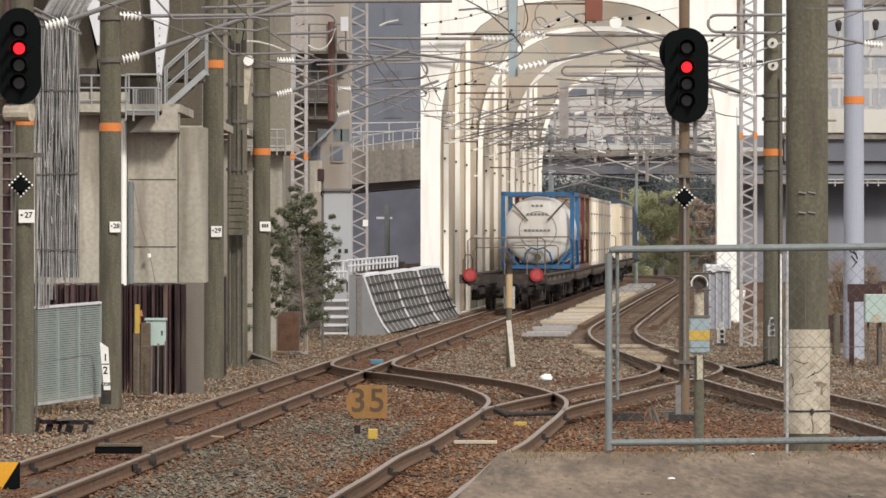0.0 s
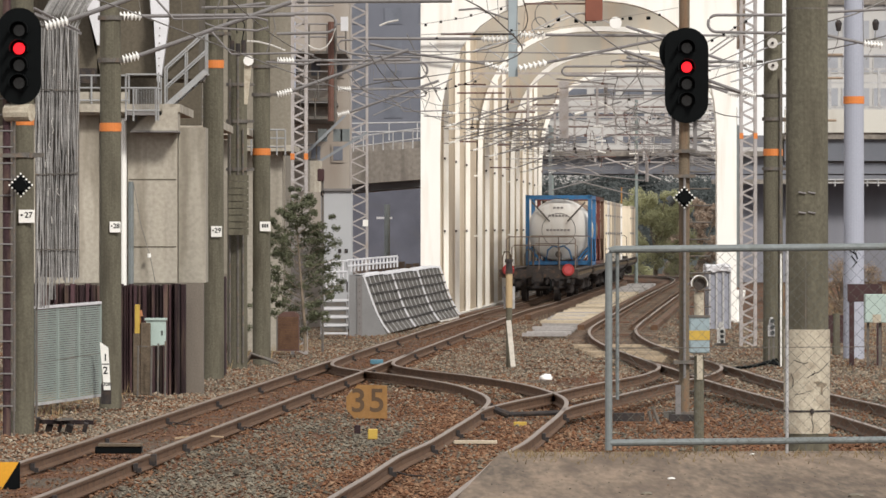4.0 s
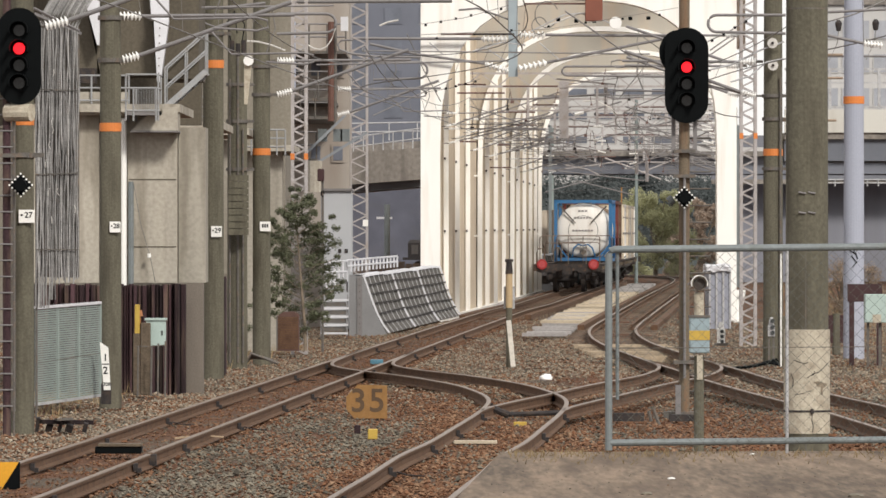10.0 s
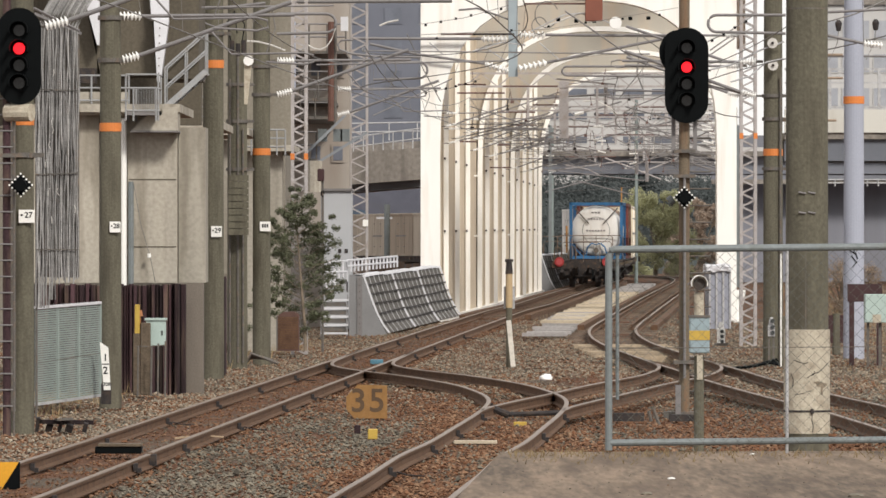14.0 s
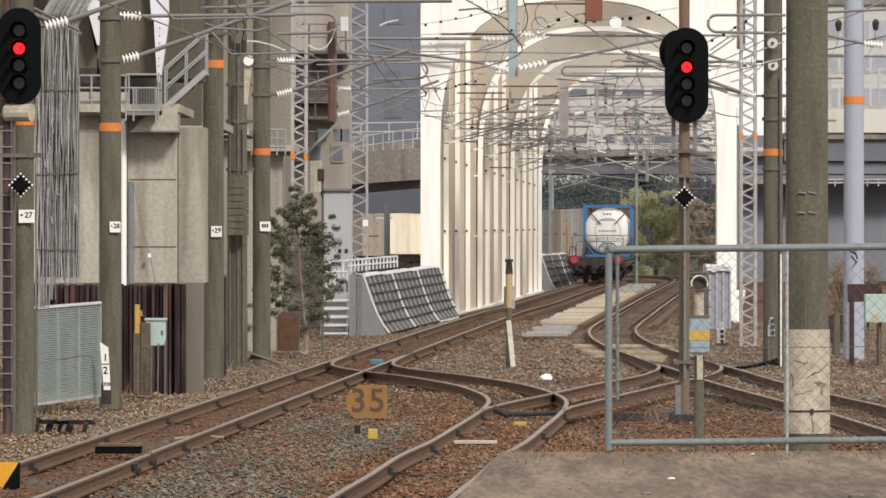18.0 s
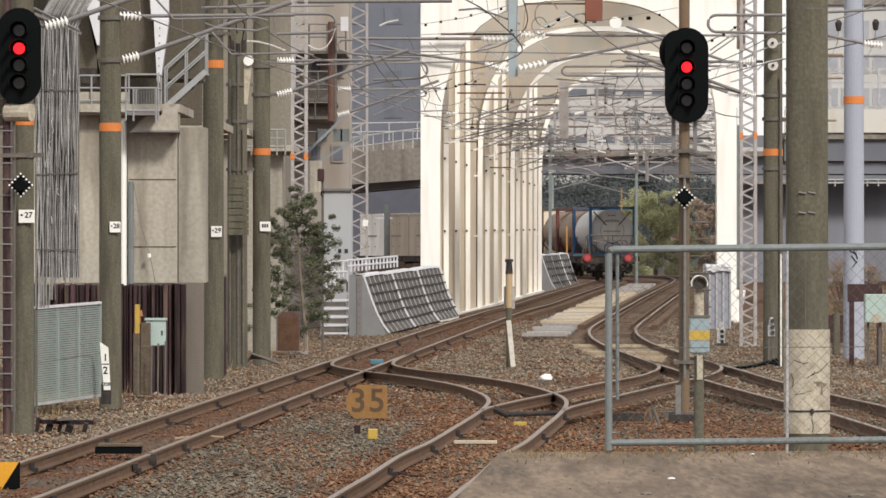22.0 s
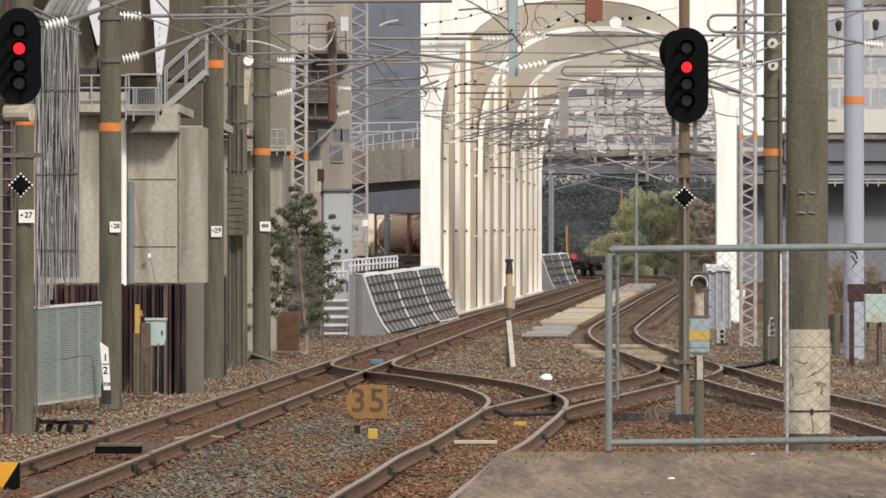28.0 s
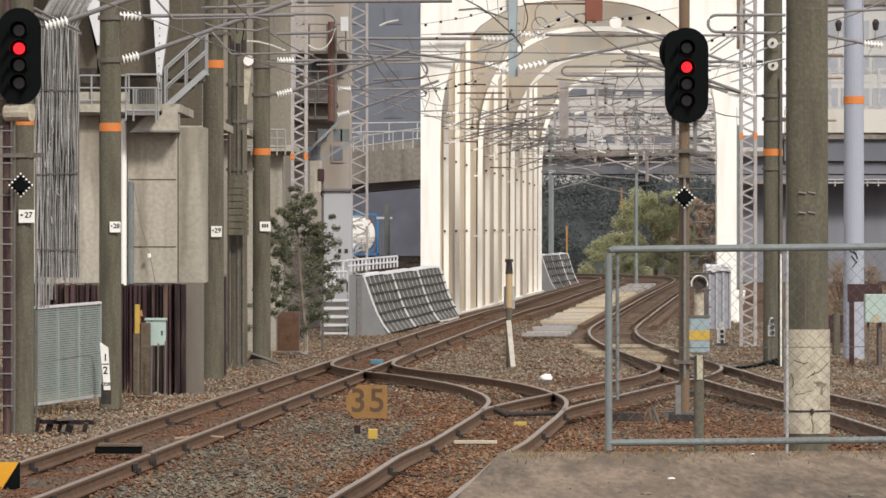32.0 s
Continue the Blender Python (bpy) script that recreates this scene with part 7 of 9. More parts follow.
def rail_anchors():
    """Dark clamps with a short lead on the rails of the near tracks."""
    for line, off, lo, hi, step in ((TRACK_A, -0.566, 60, 150, 8.0), (TRACK_A, 0.566, 60, 150, 7.3), (TRACK_E, -0.566, 60, 112, 6.5), (TRACK_E, 0.566, 70, 112, 7.7), (TRACK_C, -0.566, 74, 140, 8.5), (TRACK_C, 0.566, 74, 140, 9.0)):
        ln = side(line, off)
        y = lo
        while y < hi:
            p = min(ln, key=lambda q: abs(q.y - y))
            t = thing("rail_anchor", "dark greasy rail clamp on the rail web", "rail clamp", tuple(p), "clamps along the rails")
            bm = bm_new()
            box(bm, 0.015, 0.06, -0.08, 0.08, -0.13, -0.05)
            box(bm, 0.04, 0.1, -0.05, 0.05, -0.15, -0.1)
            part("clamp", bm, M_DARKSTEEL, t)
            if int(y) % 3 == 0:
                bm = bm_new()
                tube(bm, [(0.1, 0, -0.1), (0.22, -0.05, -0.13), (0.4, -0.1, -0.14)], 0.009, 5)
                part("lead", bm, M_DARKSTEEL, t)
            y += step


rail_anchors()


# ---- ballast stones ----
def stones():
    g = np.random.default_rng(21)
    base = np.array([(1, 0, 0), (-1, 0, 0), (0, 1, 0), (0, -1, 0), (0, 0, 1), (0, 0, -1)], float)
    tri = np.array([(0, 2, 4), (2, 1, 4), (1, 3, 4), (3, 0, 4), (2, 0, 5), (1, 2, 5), (3, 1, 5), (0, 3, 5)])
    n = 175000
    y = g.uniform(54, 192, n)
    x = g.uniform(-0.077, 0.077, n) * y
    off_a = x - (-7.58 + 0.0505 * y)
    off_e = np.where(y < 116, x - np.interp(y, [q for p, q in E_PLAN], [p for p, q in E_PLAN]), 9.0)
    off_c = x - np.interp(y, [50, 70, 86, 97, 115, 130, 141, 160, 200], [6.9, 6.35, 5.8, 5.19, 4.53, 4.1, 3.97, 4.45, 6.55])
    near = np.minimum(np.abs(off_a), np.where(y < 110, np.abs(x - 0.5), 9.0))
    near = np.minimum(near, np.abs(x - np.where(y < 110, 5.75, -3.4 + 0.0505 * y)))
    # brown dust lies in and beside the tracks, cleaner grey stone between them near the platform
    drift = 0.3 * np.sin(x * 1.9 + y * 0.23) + 0.2 * np.sin(x * 4.3 - y * 0.51)
    rust = np.where(np.abs(off_a) < 0.85, 0.95, np.where(off_a < 0, 0.5, 0.22 + 0.6 * np.clip((y - 84) / 14, 0, 1) - 0.5 * np.clip((y - 100) / 8, 0, 1)))
    rust = np.where((off_a > 0.85) & (np.abs(off_e) < 1.4), 0.85, rust)
    rust = np.where((off_e > 1.4) & (y < 116), np.where(off_c < 0.5, 0.85, 0.45), rust)
    rust = np.where((np.abs(off_c) < 0.9) | ((off_a > 0.85) & (y > 120)), 0.42, rust)
    rusty = g.random(n) < rust + drift * 0.6
    inside = (np.abs(off_a) < 0.5) | ((np.abs(off_c) < 0.5) & (y > 120))
    keep = np.where(inside, g.random(n) < 0.45, True) & ~((np.abs(off_c) < 1.0) & (y > 128) & (g.random(n) < 0.8))
    s = g.uniform(0.012, 0.028, n) * (1 + (g.random(n) > 0.96) * 0.6) * np.where(inside, 0.75, 1.0)
    # lie on the sheet of the ground
    gx, gy = np.arange(-16, 17, 1.0), np.arange(54.0, 195.0, 1.5)
    high = np.array([[ground_height(p, q) for p in gx] for q in gy])
    fx, fy = (x + 16), (y - 54) / 1.5
    ix, iy = fx.astype(int), fy.astype(int)
    fx, fy = fx - ix, fy - iy
    z = (high[iy, ix] * (1 - fx) + high[iy, ix + 1] * fx) * (1 - fy) + (high[iy + 1, ix] * (1 - fx) + high[iy + 1, ix + 1] * fx) * fy
    z += s * 0.4 + g.uniform(-0.005, 0.02, n)
    a = g.uniform(0, 6.283, n)
    v = base[None] * g.uniform(0.65, 1.35, (n, 6, 1)) * s[:, None, None] * np.array([1.15, 1.15, 0.8])
    ca, sa_ = np.cos(a)[:, None], np.sin(a)[:, None]
    vx, vy = v[..., 0] * ca - v[..., 1] * sa_, v[..., 0] * sa_ + v[..., 1] * ca
    tilt = g.uniform(-0.5, 0.5, (n, 1))
    co = np.stack([vx + x[:, None], vy + y[:, None], v[..., 2] + tilt * vx + z[:, None]], -1)
    pale = ((g.random(n) < 0.45 * np.clip((y - 96) / 10, 0, 1)) & (off_a > 0.85)) | ((g.random(n) < 0.4) & (off_a < -0.9))
    for name, pick, m, label in (("pale_ballast", keep & pale, M_STONE_PALE, "pale tan ballast stones beyond the turnout"), ("ballast_stones", keep & ~rusty & ~pale, M_STONE, "loose grey ballast stones between the tracks"), ("rusty_ballast", keep & rusty & ~pale, M_STONE_RUST, "rust-brown ballast stones in and beside the tracks")):
        c = co[pick]
        fs = (tri[None] + (np.arange(len(c)) * 6)[:, None, None]).reshape(-1, 3)
        me = bpy.data.meshes.new(name)
        me.from_pydata(c.reshape(-1, 3).tolist(), [], fs.tolist())
        me.materials.append(m)
        tagged(new(name, me), label, "ballast stones", kind="stuff")


stones()
# ---- overpass, buildings and woods in the distance ----
M_FAR_CONC = mat("overpass_concrete", (0.21, 0.19, 0.17), 0.9, vary=0.3, scale=1.0, fine=6, bump=0.2, dirt=(0.09, 0.078, 0.07), dirt_amount=0.7, streak=True)
# lighter blue grey than the steel's own: distance haze put into the colour
M_FAR_STEEL = mat("overpass_girder", (0.16, 0.17, 0.2), 0.7, vary=0.15, scale=0.6)
M_FAR_WALL = mat("far_wall_pale", (0.46, 0.45, 0.44), 0.85, vary=0.08, scale=0.3)
M_FAR_BLUE = mat("far_wall_blue", (0.14, 0.148, 0.18), 0.8, vary=0.12, scale=0.3)
M_FAR_PINK = mat("far_wall_beige", (0.34, 0.305, 0.27), 0.9, vary=0.12, scale=0.5, dirt=(0.24, 0.2, 0.17), dirt_amount=0.7, streak=True)
M_WINDOW = mat("far_window", (0.13, 0.14, 0.17), 0.35, vary=0.3, scale=0.8, bump=0)


def overpass():
    o = tagged(thing("overpass", "road overpass of dark girders with a pale concrete parapet across the railway", "overpass"), kind="structure")
    d0, d1 = 317.0, 325.5
    pieces = [(-60.0, -5.0, 4.6, 4.6), (-5.0, 2.0, 4.6, 5.0), (2.0, 30.0, 5.2, 5.2), (30.0, 80.0, 5.2, 5.2)]
    for xa, xb, za, zb in pieces:
        for d in np.arange(d0 + 0.3, d1, 2.6):
            bm = bm_new()
            slab(bm, [(xa, za), (xb, zb), (xb, zb + 0.9), (xa, za + 0.9)], 'y', d, d + 0.35)
            part("girder", bm, M_FAR_STEEL, o)
        bm = bm_new()
        slab(bm, [(xa, za + 0.9), (xb, zb + 0.9), (xb, zb + 1.15), (xa, za + 1.15)], 'y', d0 - 0.3, d1 + 0.3)
        part("deck", bm, M_FAR_CONC, o)
        for d in (d0 - 0.3, d1 + 0.05):
            bm = bm_new()
            slab(bm, [(xa, za + 1.15), (xb, zb + 1.15), (xb, zb + (2.05 if xb < 3 else 1.35)), (xa, za + (2.05 if xb < 3 else 1.35))], 'y', d, d + 0.25)
            part("parapet", bm, M_FAR_CONC if xb < 3 else M_FAR_WALL, o, "stained concrete parapet" if xb < 3 else "pale parapet")
    for x in (-22.0, 24.5, 48.0):
        bm = bm_new()
        box(bm, x - 0.8, x + 0.8, d0, d1, -1.0, 4.8)
        part("pier", bm, M_FAR_CONC, o, "concrete pier")
    r = thing("guard_railing", "pale railing on the overpass", "railing")
    railing(r, (-20.0, d0 - 0.2, 6.6), (3.0, d0 - 0.2, 7.0), 0.9, 16, 2, 0.04, M_GALV_PALE)


overpass()


def facade(label, x0, x1, d, z0, z1, m, rows, cols, wz, ww, wh, deep=8.0, glass=None):
    b = thing("distant_building", label, "building", (0, d, 0), "buildings beyond the railway")
    bm = bm_new()
    box(bm, x0, x1, 0, deep, z0, z1)
    part("wall", bm, m, b)
    bm = bm_new()
    box(bm, x0 - 0.2, x1 + 0.2, -0.2, deep + 0.2, z1, z1 + 0.3)
    part("roof", bm, M_FAR_CONC, b)
    for r in range(rows):
        for c in range(cols):
            x = x0 + (x1 - x0) * (c + 0.5) / cols
            z = z0 + wz + (z1 - z0 - wz) * r / rows
            bm = bm_new()
            box(bm, x - ww / 2 - 0.06, x + ww / 2 + 0.06, -0.05, 0.03, z - 0.06, z + wh + 0.06)
            f = part("window", bm, m, b)
            bm = bm_new()
            box(bm, x - ww / 2, x + ww / 2, -0.07, -0.04, z, z + wh)
            part("pane", bm, glass or M_WINDOW, f)
    return b


facade("pale grey office building beyond the overpass", 2.5, 22.0, 470.0, -1.0, 14.2, M_FAR_WALL, 4, 9, 8.0, 1.6, 0.5)
facade("dark blue grey building behind the embankment", -24.0, 0.2, 480.0, -1.0, 23.0, M_FAR_BLUE, 6, 9, 9.5, 1.3, 1.2)
# retaining wall and girder tones are raised to put haze into their colour
bm0 = bm_new()
box(bm0, 15.5, 70.0, 338.0, 339.0, -1.2, 5.6)
solid("retaining_wall", bm0, mat("retaining_blue_grey", (0.22, 0.225, 0.26), 0.9, vary=0.15, scale=0.4, dirt=(0.15, 0.15, 0.17), dirt_amount=0.5, streak=True), "dark blue grey retaining wall under the overpass", "retaining wall", kind="structure")
wall0 = bm_new()
box(wall0, -30.0, 3.0, 415.0, 416.0, -1.6, 6.2)
solid("embankment_wall", wall0, mat("embankment_blue_grey", (0.095, 0.098, 0.125), 0.9, vary=0.35, scale=0.5, dirt=(0.09, 0.09, 0.1), dirt_amount=0.5), "dark blue grey embankment wall beyond the curve", "retaining wall", kind="structure")
GIRDER = tagged(thing("low_girder", "dark girder under the road beside the railway", "girder"), kind="structure")
bm0 = bm_new()
box(bm0, 14.5, 60.0, 336.0, 337.0, 5.055, 7.437)
part("web", bm0, mat("girder_dark", (0.17, 0.175, 0.2), 0.7, vary=0.25, scale=0.5), GIRDER)
bm0 = bm_new()
box(bm0, 14.5, 60.0, 335.7, 336.0, 4.81, 5.055)
part("lower_flange", bm0, M_FAR_CONC, GIRDER)
railing(GIRDER, (20.0, 335.66, 4.675), (27.0, 335.66, 4.675), 0.364, 12, 2, 0.045, M_GALV_PALE)
facade("pale grey building with rows of windows by the overpass", 20.6, 40.0, 350.0, -1.0, 15.0, M_FAR_WALL, 4, 11, 8.4, 1.5, 1.0, 8.0, mat("pale_window", (0.33, 0.34, 0.37), 0.4, vary=0.2, scale=0.8))
# beige concrete works building near the bridge
facade("stained beige concrete building with small windows", -4.544, -2.656, 176.0, -1.0, 14.0, M_FAR_PINK, 4, 3, 5.4, 0.26, 0.4, 4.0)
facade("brown concrete building behind the ledge", -12.0, -3.855, 152.0, -1.0, 14.0, mat("works_concrete_brown", (0.2, 0.18, 0.15), 0.92, vary=0.2, scale=1.0, fine=12, bump=0.2, dirt=(0.13, 0.11, 0.085), dirt_amount=0.6, streak=True), 3, 4, 6.0, 0.4, 0.5, 6.0)


def approach_viaduct():
    v = tagged(thing("approach_viaduct", "stained concrete viaduct with a dark underside and pale railing", "viaduct"), kind="structure")
    bm = bm_new()
    slab(bm, [(-12.0, 3.641), (-0.818, 4.414), (-0.818, 5.686), (-12.0, 5.05)], 'y', 250.0, 262.0)
    part("parapet", bm, M_FAR_CONC, v, "stained concrete parapet")
    bm = bm_new()
    slab(bm, [(-12.0, 3.186), (-0.818, 4.141), (-0.818, 4.414), (-12.0, 3.641)], 'y', 251.0, 261.0)
    part("girder", bm, M_FAR_STEEL, v)
    r = thing("guard_railing", "pale railing along the viaduct", "railing")
    railing(r, (-4.4, 250.1, 5.209), (-0.818, 250.1, 5.686), 0.8, 9, 2, 0.03, M_GALV_PALE)


approach_viaduct()


def road_viaduct():
    v = tagged(thing("road_viaduct", "pale road viaduct with a tall railing beside the bridge", "viaduct"), kind="structure")
    bm = bm_new()
    box(bm, 13.2, 44.0, 240.0, 240.35, 6.15, 7.04)
    part("parapet", bm, mat("viaduct_pale", (0.55, 0.54, 0.5), 0.85, vary=0.1, scale=0.6, dirt=(0.36, 0.33, 0.29), dirt_amount=0.5, streak=True), v, "pale stained parapet")
    bm = bm_new()
    box(bm, 13.2, 44.0, 240.1, 250.0, 5.9, 6.15)
    part("deck", bm, M_FAR_CONC, v)
    for d in (240.3, 244.0, 248.0):
        bm = bm_new()
        box(bm, 13.2, 44.0, d, d + 0.3, 5.06, 5.9)
        part("girder", bm, mat("viaduct_girder", (0.13, 0.14, 0.165), 0.7, vary=0.15, scale=0.6), v, "blue grey girder")
    for x in (26.0, 40.0):
        bm = bm_new()
        box(bm, x - 0.6, x + 0.6, 241.0, 249.0, -1.0, 5.9)
        part("pier", bm, M_FAR_CONC, v)
    for x in (14.95, 16.85, 18.8, 20.7, 22.6, 24.5):
        bm = bm_new()
        box(bm, x - 0.05, x + 0.05, 240.1, 240.24, 7.04, 8.6)
        part("railing_post", bm, M_GALV_PALE, v)
    for z, h in ((8.6, 0.045), (8.08, 0.03), (7.12, 0.035)):
        bm = bm_new()
        box(bm, 13.2, 44.0, 240.12, 240.22, z - h, z + h)
        part("railing_bar", bm, M_GALV_PALE, v)


road_viaduct()


def hillside():
    """A dark wooded slope closing the view beyond the curve."""
    bm = bm_new()
    rows = []
    for j in range(7):
        row = []
        for i in range(41):
            x = -80 + i * 4.0
            y = 425 + j * 6 + 6 * noise.noise((x * 0.06, j * 0.3, 1))
            row.append(bm.verts.new((x, y, -1.2 + 7.0 * (j / 6) ** 0.7 + 0.6 * noise.noise((x * 0.2, j, 5)))))
        rows.append(row)
    for a, b in zip(rows, rows[1:]):
        for k in range(40):
            bm.faces.new((a[k], a[k + 1], b[k + 1], b[k]))
    solid("hillside", bm, M_LEAF_DARK, "dark wooded slope beyond the tracks", "hillside", kind="structure")
    rnd = random.Random(31)
    cl = []
    for k in range(130):
        x = rnd.uniform(-12, 32)
        j = rnd.random()
        cl.append(((x, 423 + j * 26, -0.6 + 6.2 * j ** 0.7 + rnd.uniform(0, 1.0)), rnd.uniform(1.0, 2.2)))
    bm = bm_new()
    leafy(bm, cl, 80000, 0.13, 33)
    solid("hillside_woods", bm, M_LEAF_DARK, "dark green bushes and trees on the slope", "woods", kind="stuff")


hillside()


def far_tree(label, x, d, w, h, seed, m, n, size):
    t = thing("tree", label, "tree", (x, d, -0.9), "trees beyond the bridge")
    rnd = random.Random(seed)
    bm = bm_new()
    rod(bm, (0, 0, 0), (0.1, 0, h * 0.6), 0.16, 8, 0.08)
    part("trunk", bm, M_BARK, t)
    cl = []
    for k in range(70):
        a = rnd.uniform(-1, 1)
        zz = rnd.uniform(0.1, 0.95)
        cl.append(((a * w / 2 * (1.05 - 0.55 * zz * zz), rnd.uniform(-0.35, 0.35) - (1 - zz) * 0.9, h * zz), rnd.uniform(0.35, 0.8) * w / 7))
    for c, r in cl[:14]:
        bm = bm_new()
        tube(bm, [(0, 0, h * 0.3), (c[0] * 0.5, c[1] * 0.5, (c[2] + h * 0.3) / 2), c], 0.03, 5)
        part("limb", bm, M_BARK, t)
    bm = bm_new()
    leafy(bm, cl, n, size, seed + 1)
    part("crown", bm, m, t)


# far crowns: leaf colours carry the haze, lighter than the leaves' own
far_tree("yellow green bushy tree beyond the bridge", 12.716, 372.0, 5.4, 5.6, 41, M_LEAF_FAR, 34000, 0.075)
far_tree("brownish autumn tree beyond the bridge", 15.601, 378.0, 4.2, 5.2, 43, mat("leaf_brown", (0.46, 0.37, 0.3), 0.85, vary=0.25, scale=0.8, fine=5, through_leaf=0.5), 20000, 0.075)
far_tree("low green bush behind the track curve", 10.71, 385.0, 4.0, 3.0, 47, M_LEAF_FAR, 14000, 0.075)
far_tree("dry brown bush beside the verge", 13.478, 210.0, 3.0, 2.4, 51, mat("leaf_dry", (0.3, 0.23, 0.17), 0.9, vary=0.3, scale=1.2, fine=8, through_leaf=0.3), 7000, 0.04)


def gap_infill():
    # boards added to fill a dark brown area; no fence is known here
    f = thing("board_fence", "brown upright boards added below the viaduct", "fence", (0, 225.0, 0))
    m = mat("infill_board_brown", (0.16, 0.12, 0.095), 0.9, vary=0.25, scale=2, per_object=0.2)
    x = -5.0
    rnd = random.Random(8)
    while x < -0.8:
        bm = bm_new()
        box(bm, x, x + 0.24, 0, 0.04, -0.5, 1.22 + rnd.uniform(-0.05, 0.05))
        part("board", bm, m, f)
        x += 0.26
    p = thing("stub_mast", "grey concrete mast with a cross arm in the underpass", "mast", (-2.124, 236.0, -0.5))
    bm = bm_new()
    rod(bm, (0, 0, 0), (0, 0, 3.865), 0.118, 10)
    part("shaft", bm, M_GREEN_GREY, p)
    bm = bm_new()
    box(bm, -0.4, 0.2, -0.05, 0.05, 3.307, 3.393)
    part("arm", bm, M_RIB, p)


gap_infill()
solid_post = thing("orange_post", "thin orange marker post beside the far screen", "marker post", (6.132, 308.0, -0.5))
bm0 = bm_new()
rod(bm0, (0, 0, 0), (0, 0, 3.05), 0.045, 8)
part("shaft", bm0, mat("ochre_post", (0.42, 0.22, 0.07), 0.7, vary=0.2), solid_post)


# ---- overhead line ----
def insulator(parent, p, q, r=0.075):
    p, q = Vector(p), Vector(q)
    bm = bm_new()
    v = q - p
    prof = [(0.0, 0.3)]
    for k in range(6):
        f = (k + 0.2) / 6
        prof += [(f, 0.4), (f + 0.01, 1.0), (f + 0.035, 1.0), (f + 0.1, 0.45)]
    prof.append((1.0, 0.3))
    turn = v.to_track_quat('Z', 'Y').to_matrix()
    seg = 12
    rings = [[bm.verts.new(p + v * f + turn @ Vector((math.cos(2 * math.pi * j / seg) * r * w, math.sin(2 * math.pi * j / seg) * r * w, 0))) for j in range(seg)] for f, w in prof]
    for a, b in zip(rings, rings[1:]):
        for j in range(seg):
            bm.faces.new((a[j], a[(j + 1) % seg], b[(j + 1) % seg], b[j]))
    bm.faces.new(rings[0])
    bm.faces.new(rings[-1][::-1])
    part("insulator", bm, M_INSUL, parent, "white ribbed porcelain insulator")


def build_cantilever(reach, z0, z1, steady, thick=1.0):
    """A tubular bracket that reaches along +x from its support at x = 0."""
    c = thing("catenary_cantilever", "grey tubular bracket with white insulators holding the overhead wire", "overhead line bracket", group="overhead line brackets")
    insulator(c, (0.14, 0, z1), (0.5, 0, z1), 0.075 * thick)
    insulator(c, (0.14, 0, z0), (0.46, 0, z0 + 0.08), 0.075 * thick)
    for z in (z0, z1):
        bm = bm_new()
        tube(bm, [(0, 0, z), (0.14, 0, z)], 0.025 * thick)
        part("end_fitting", bm, M_GALV_DK, c)
    bm = bm_new()
    tube(bm, [(0.5, 0, z1), (reach + 0.35, 0, z1 + 0.02)], 0.028 * thick, 8)
    part("top_tube", bm, M_GALV, c)
    bm = bm_new()
    tube(bm, [(0.46, 0, z0 + 0.08), (reach, 0, z1 + 0.12), (reach + 0.3, 0, z1 + 0.22)], 0.034 * thick, 8)
    part("strut_tube", bm, M_GALV, c)
    bm = bm_new()
    e = reach + steady
    tube(bm, [(reach * 0.62, 0, (z0 + z1) / 2 + 0.12), (reach * 0.75, 0, z0 + 0.1), (e, 0, z0 + 0.12), (e + 0.15, 0, z0 + 0.08), (e + 0.16, 0, z0 - 0.02), (e, 0, z0 - 0.06), (e - 0.6, 0, z0 - 0.02)], 0.018 * thick, 6)
    part("registration_arm", bm, M_GALV, c)
    bm = bm_new()
    tube(bm, [(reach, 0, z1 + 0.12), (reach + 0.05, 0, z1 - 0.2), (reach - 0.1, 0, z0 + 0.1)], 0.01, 5)
    part("dropper", bm, M_WIRE, c)
    return c


CANT = build_cantilever(2.55, 5.15, 5.85, 0.5)
CANT.matrix_basis = pose(-5.237, 97.8, 0)


def hang(x, d, dz=0.0, turn=0.0):
    copy_thing(CANT, pose(x, d, rail_z(d) + dz, 0, 0, turn))


hang(-5.618, 85.6, 0.147)
hang(-3.561, 128.0, 0.1)
hang(-2.958, 166.2, 0.358)
hang(6.586, 128.0, 0.076, 180)
hang(7.19, 147.0, 0.474, 180)
hang(7.19, 147.3, 1.209, 180)
CANT_THIN = build_cantilever(2.55, 5.3, 5.75, 0.5, 0.62)
CANT_THIN.matrix_basis = pose(left_x(192.0) + 0.02, 192.0, -0.2)


def hang_thin(x, d, dz=0.0, turn=0.0):
    copy_thing(CANT_THIN, pose(x, d, rail_z(d) + dz, 0, 0, turn))


for k, d in enumerate((196.0, 204.0, 219.5, 233.0, 248.5, 262.0, 279.8)):
    hang_thin(left_x(d) + 0.05, d, 0.35 * math.sin(k * 2.1))
    hang_thin(right_x(d) - 0.05, d + 0.6, 0.35 * math.cos(k * 1.7), 180)
    if k % 2:
        hang_thin(left_x(d) + 4.2, d + 1.5, 0.1 * math.sin(k), 0 if k % 4 == 1 else 180)


for d in (298.0, 312.0):
    for x in (right_x(d) + 0.1,):
        hang(right_x(d), d, 0.2, 180)
        pole(x, d, 0.14, 8.5, "distant brown pole holding overhead brackets", (), None, (), M_POLE)


CANT2 = build_cantilever(1.7, 5.1, 5.5, 0.75, 0.62)
CANT2.matrix_basis = pose(left_x(190.4) + 0.02, 190.4, 0.5)
